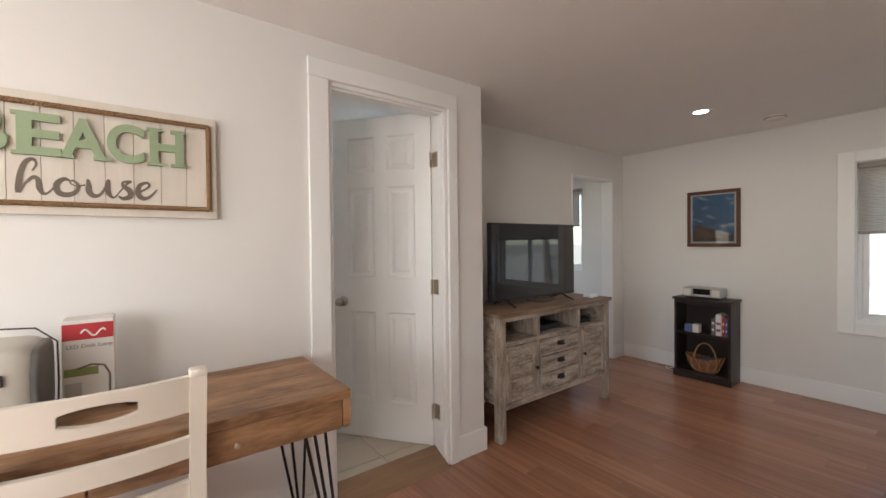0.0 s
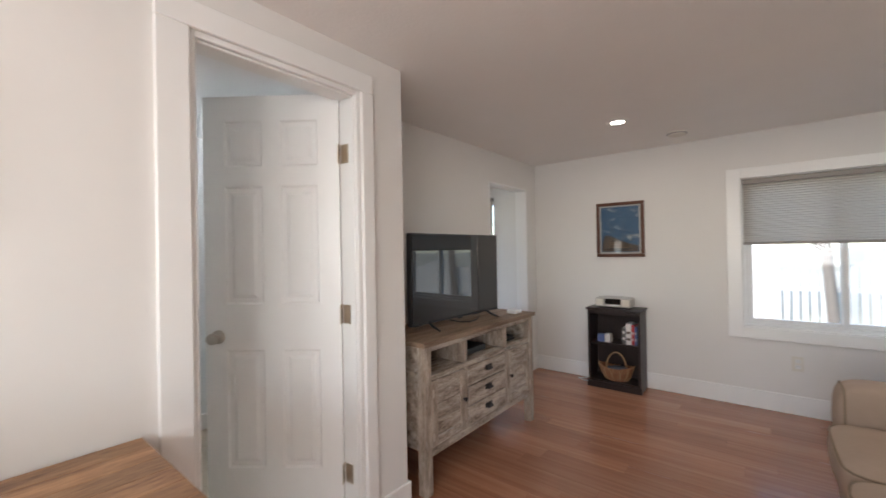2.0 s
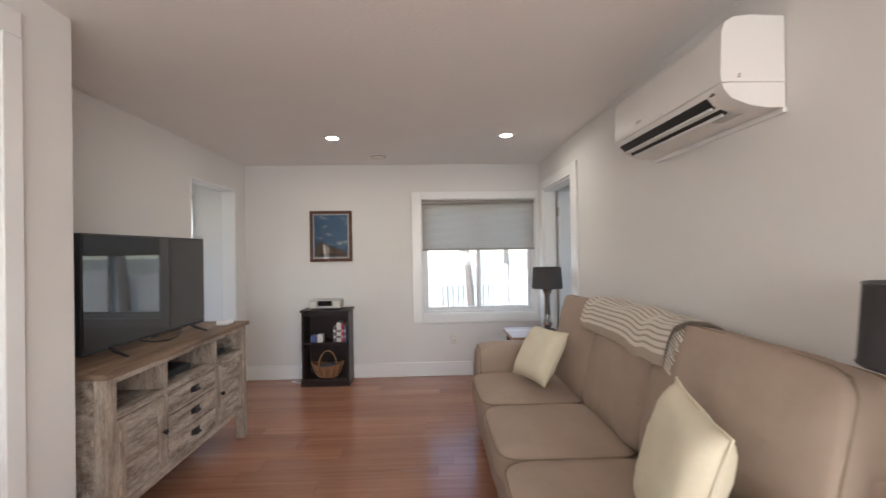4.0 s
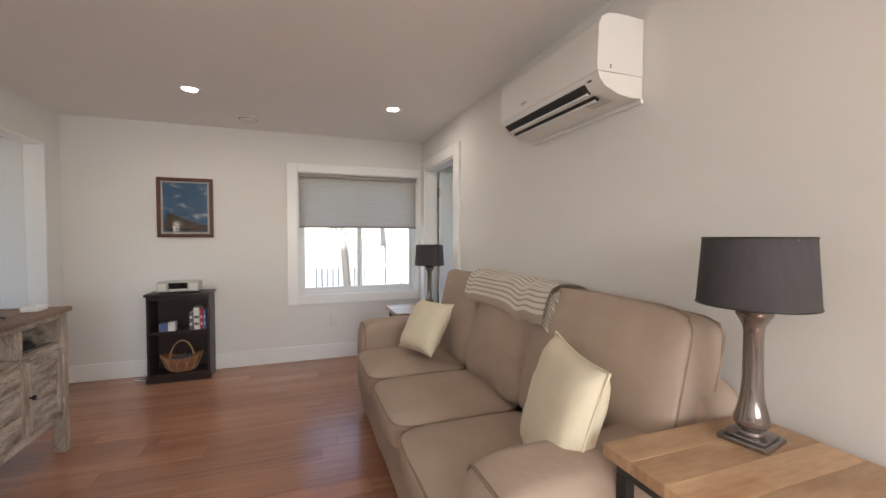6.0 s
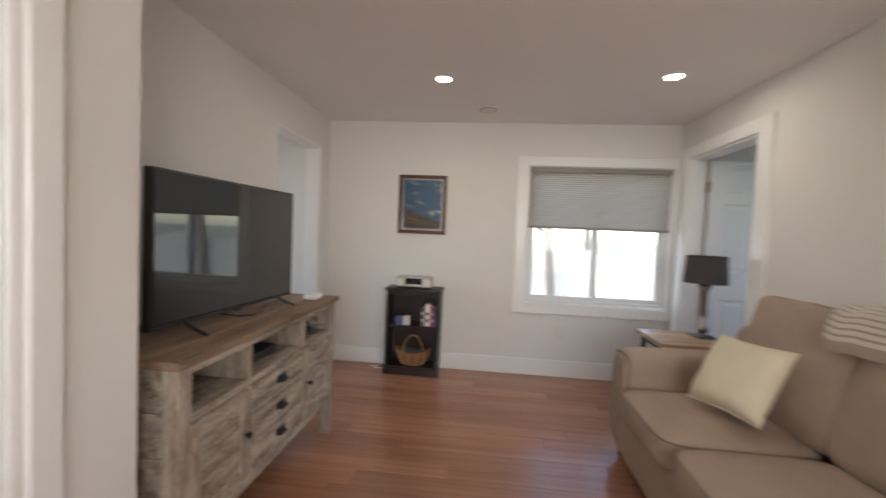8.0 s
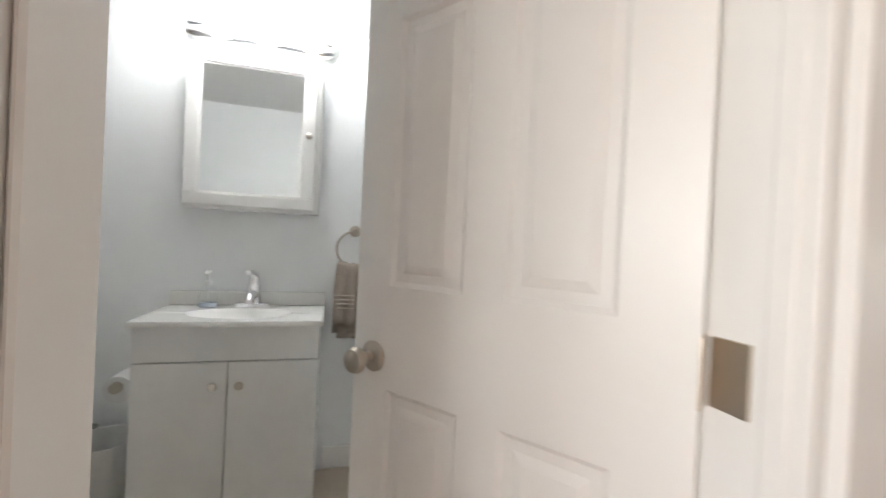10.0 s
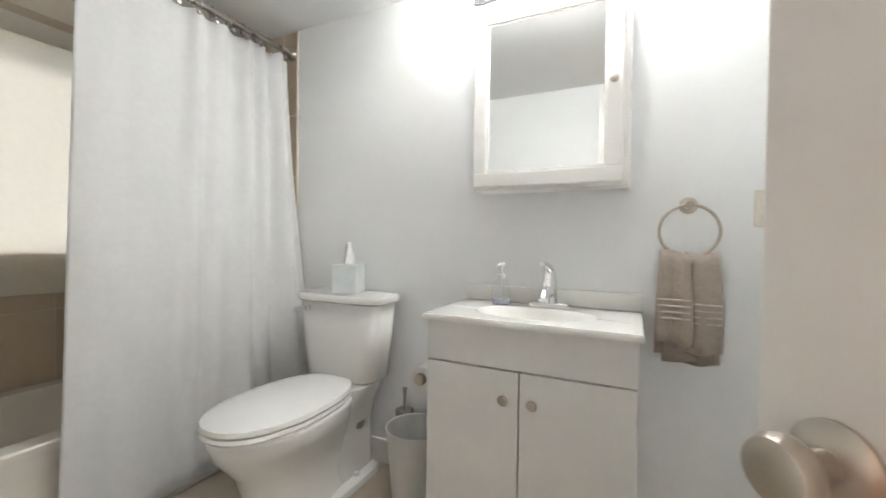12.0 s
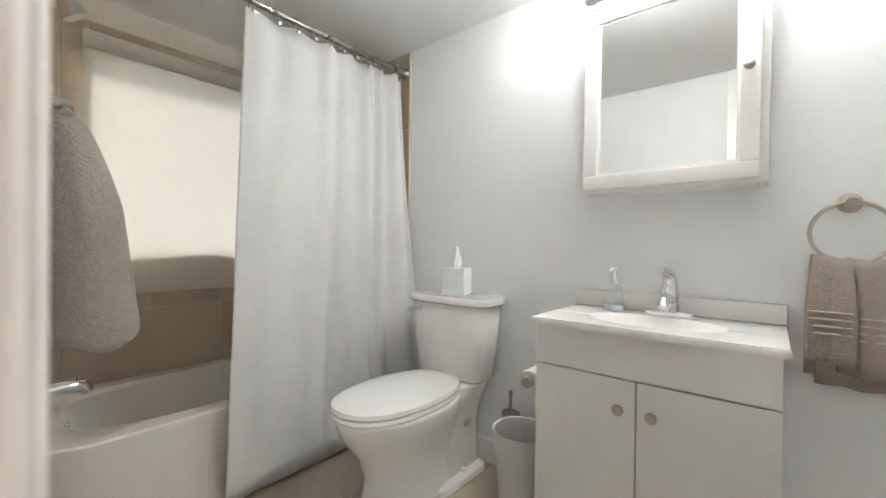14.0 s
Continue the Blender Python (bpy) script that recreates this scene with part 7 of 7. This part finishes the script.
def fence():
    f = thing("picket_fence", "weathered white picket fence across the yard", "fence", pose(3, 8.2, -0.55))
    pm = bpy.data.meshes.new("picket")
    b = bmesh.new()
    prism(b, [(-0.045, 0), (0.045, 0), (0.045, 1.38), (0.025, 1.44), (0, 1.47), (-0.025, 1.44), (-0.045, 1.38)], -0.01, 0.01, "y")
    b.to_mesh(pm)
    b.free()
    pm.materials.append(M_FENCE)
    for i in range(96):
        p = new("picket", pm)
        p.parent = f
        x = -4.0 + i * 0.125
        p.location = (x, 0, 0.04 + 0.10 * math.cos((i % 16) / 16 * math.tau))
    for z in (0.35, 1.05):
        boxpart("rail", (-1.1, 11.1, 8.215, 8.25, -0.55 + z, -0.55 + z + 0.08), M_FENCE, f, 0)


fence()


def tree(x, y, h, r, lean, seed, label):
    rng = random.Random(seed)
    t = thing("tree", label, "tree", pose(x, y, -0.55), group="bare trees in the yard")
    bm = bmesh.new()
    tube(bm, [(x + lean * f * f + 0.06 * math.sin(f * 5 + seed), y + 0.05 * math.sin(f * 4), -0.6 + h * f) for f in np.linspace(0, 1, 9)], [r * (1 - 0.65 * f) for f in np.linspace(0, 1, 9)], 12)
    part("trunk", bm, M_BARK, t)
    for i in range(9):
        f = rng.uniform(0.28, 0.95)
        b0 = Vector((x + lean * f * f, y, -0.6 + h * f))
        a, up = rng.uniform(0, math.tau), rng.uniform(0.5, 1.1)
        ln = h * rng.uniform(0.25, 0.42)
        bm = bmesh.new()
        pts = [b0 + Vector((math.cos(a) * ln * q * 0.7, math.sin(a) * ln * q * 0.5, up * ln * q ** 1.2)) for q in np.linspace(0, 1, 6)]
        tube(bm, pts, [r * 0.42 * (1 - 0.8 * q) for q in np.linspace(0, 1, 6)], 8)
        for k in range(5):
            q0 = pts[rng.randint(2, 5)]
            dd = Vector((rng.uniform(-1, 1), rng.uniform(-0.6, 0.6), rng.uniform(0.3, 1.2))) * ln * 0.35
            tube(bm, [q0, q0 + dd * 0.5 + Vector((0, 0, 0.03)), q0 + dd], [r * 0.12, r * 0.08, r * 0.03], 6)
        part("limb", bm, M_BARK, t)


tree(2.30, 7.0, 6.0, 0.085, -0.5, 3, "bare grey tree trunk standing before the fence")
tree(3.42, 9.0, 7.0, 0.075, -0.1, 8, "slender bare tree behind the fence")
tree(5.9, 7.6, 6.0, 0.12, 0.7, 5, "leaning bare tree by the fence")
hs = thing("neighbour_house", "white clapboard neighbouring house with a dark roof", "house", pose(-2.5, 13, -0.55))
for j in range(26):
    z = -0.55 + j * 0.14
    bm = bmesh.new()
    prism(bm, [(10.98, z), (11.03, z), (11.03, z + 0.14), (11.0, z + 0.14)], -6.0, 1.58, "x")
    part("siding_board", bm, M_SIDING, hs, shade=False)
boxpart("wall", (-6.0, 1.58, 11.03, 17.0, -0.55, 3.05), M_SIDING, hs, 0)
boxpart("corner_board", (1.53, 1.65, 10.95, 11.06, -0.55, 3.05), M_SIDING, hs, 0)
bm = bmesh.new()
prism(bm, [(10.6, 3.0), (14.0, 5.4), (17.4, 3.0)], -6.4, 1.95, "x")
part("roof", bm, M_ROOF, hs)


# ---- floor planks and tiles ----
def floor_planks():
    rng = random.Random(7)
    width, long = 0.127, 1.22
    mesh_cache = {}
    y, row = SOUTH + 0.01, 0
    count = 0
    while y < L - 0.01:
        w = min(width, L - 0.002 - y)
        x = (TVX - 2.0 if y > 0.0 else 0.001) - rng.uniform(0.05, 1.1)
        end = R + 1.6 if 1.2 < y else R - 0.001
        if y <= 0 < y + width:
            w = -y - 0.0
            if w < 0.01:
                y = 0.0005
                continue
        start = TVX - 2.0 if y > 0.0 else 0.001
        while x < end:
            a, b = max(x, start), min(x + long, end)
            x += long
            if b - a < 0.03:
                continue
            key = (round(b - a, 3), round(w, 3))
            if key not in mesh_cache:
                bm = bmesh.new()
                box(bm, 0.0003, key[0] - 0.0003, 0.0003, key[1] - 0.0003, -0.011, 0.0, bevel=0.0006, seg=1)
                me = bpy.data.meshes.new("plank")
                bm.to_mesh(me)
                bm.free()
                me.materials.append(M_FLOOR)
                mesh_cache[key] = me
            p = new("plank", mesh_cache[key])
            p.parent = floor
            p.location = (a, y, 0)
            count += 1
        y += w if w < width else width
        row += 1


floor_planks()


def tiled(parent, name, material, origin, u, v, nu, nv, su, sv, gap, thick, skip=None, limit=None):
    """Tiles on a flat bed: u and v are the unit ways along it, their cross product faces out."""
    u, v, o = Vector(u), Vector(v), Vector(origin)
    n = u.cross(v)
    meshes = {}
    for i in range(nu):
        for j in range(nv):
            a0, a1 = i * su, min((i + 1) * su - gap, limit[0] if limit else 9)
            b0, b1 = j * sv, min((j + 1) * sv - gap, limit[1] if limit else 9)
            if a1 - a0 < 0.01 or b1 - b0 < 0.01:
                continue
            rects = [(a0, a1, b0, b1)]
            if skip:
                s0, s1, r0, r1 = skip
                out = []
                for p0, p1, q0, q1 in rects:
                    if p1 <= s0 or p0 >= s1 or q1 <= r0 or q0 >= r1:
                        out.append((p0, p1, q0, q1))
                        continue
                    if p0 < s0:
                        out.append((p0, s0, q0, q1))
                    if p1 > s1:
                        out.append((s1, p1, q0, q1))
                    m0, m1 = max(p0, s0), min(p1, s1)
                    if q0 < r0:
                        out.append((m0, m1, q0, r0))
                    if q1 > r1:
                        out.append((m0, m1, r1, q1))
                rects = out
            for p0, p1, q0, q1 in rects:
                if p1 - p0 < 0.01 or q1 - q0 < 0.01:
                    continue
                key = (round(p1 - p0, 3), round(q1 - q0, 3))
                if key not in meshes:
                    bm = bmesh.new()
                    box(bm, 0, key[0], 0, key[1], 0, thick, bevel=0.002, seg=1)
                    me = bpy.data.meshes.new(name)
                    bm.to_mesh(me)
                    bm.free()
                    me.materials.append(material)
                    meshes[key] = me
                t = new(name, meshes[key])
                t.parent = parent
                t.matrix_basis = Matrix.Translation(o + u * p0 + v * q0) @ Matrix((u, v, n)).transposed().to_4x4()


tiled(bath_floor, "tile", M_FTILE, (WB + 0.015, TUBF + 0.02, BF - 0.006), (1, 0, 0), (0, 1, 0), 6, 8, 0.305, 0.305, 0.005, 0.006, limit=(1.60, 2.31))
south = bpy.data.objects["wall_bath_south"]
tiled(south, "tile", M_TILE, (-0.390, BY, 0.46), (-1, 0, 0), (0, 0, 1), 5, 6, 0.325, 0.325, 0.004, 0.0025, skip=(0.095, 0.885, 0.595, 1.495), limit=(1.335, BC - 0.46 - 0.11))
tiled(south, "tile", M_TILE, (BE - 0.006, BY, 0.46), (-1, 0, 0), (0, 0, 1), 1, 6, 0.114, 0.325, 0.004, 0.0025, limit=(0.11, BC - 0.46 - 0.11))
west = bpy.data.objects["wall_bath_west"]
tiled(west, "tile", M_TILE, (WB, BY + 0.010, 0.46), (0, 1, 0), (0, 0, 1), 3, 6, 0.325, 0.325, 0.004, 0.0025, limit=(0.755, BC - 0.46 - 0.004))
tiled(bath_end, "tile", M_TILE, (BE, -2.402, 0.46), (0, -1, 0), (0, 0, 1), 3, 6, 0.325, 0.325, 0.004, 0.0025, limit=(0.765, BC - 0.46 - 0.004))
bm = bmesh.new()
box(bm, WB + 0.0005, WB + 0.011, -2.4245, -2.414, 0.10, BC - 0.002, bevel=0.003, seg=2)
tagged(part("trim_edge", bm, M_GROUT), "cream bullnose tile edging", "trim", kind="structure")
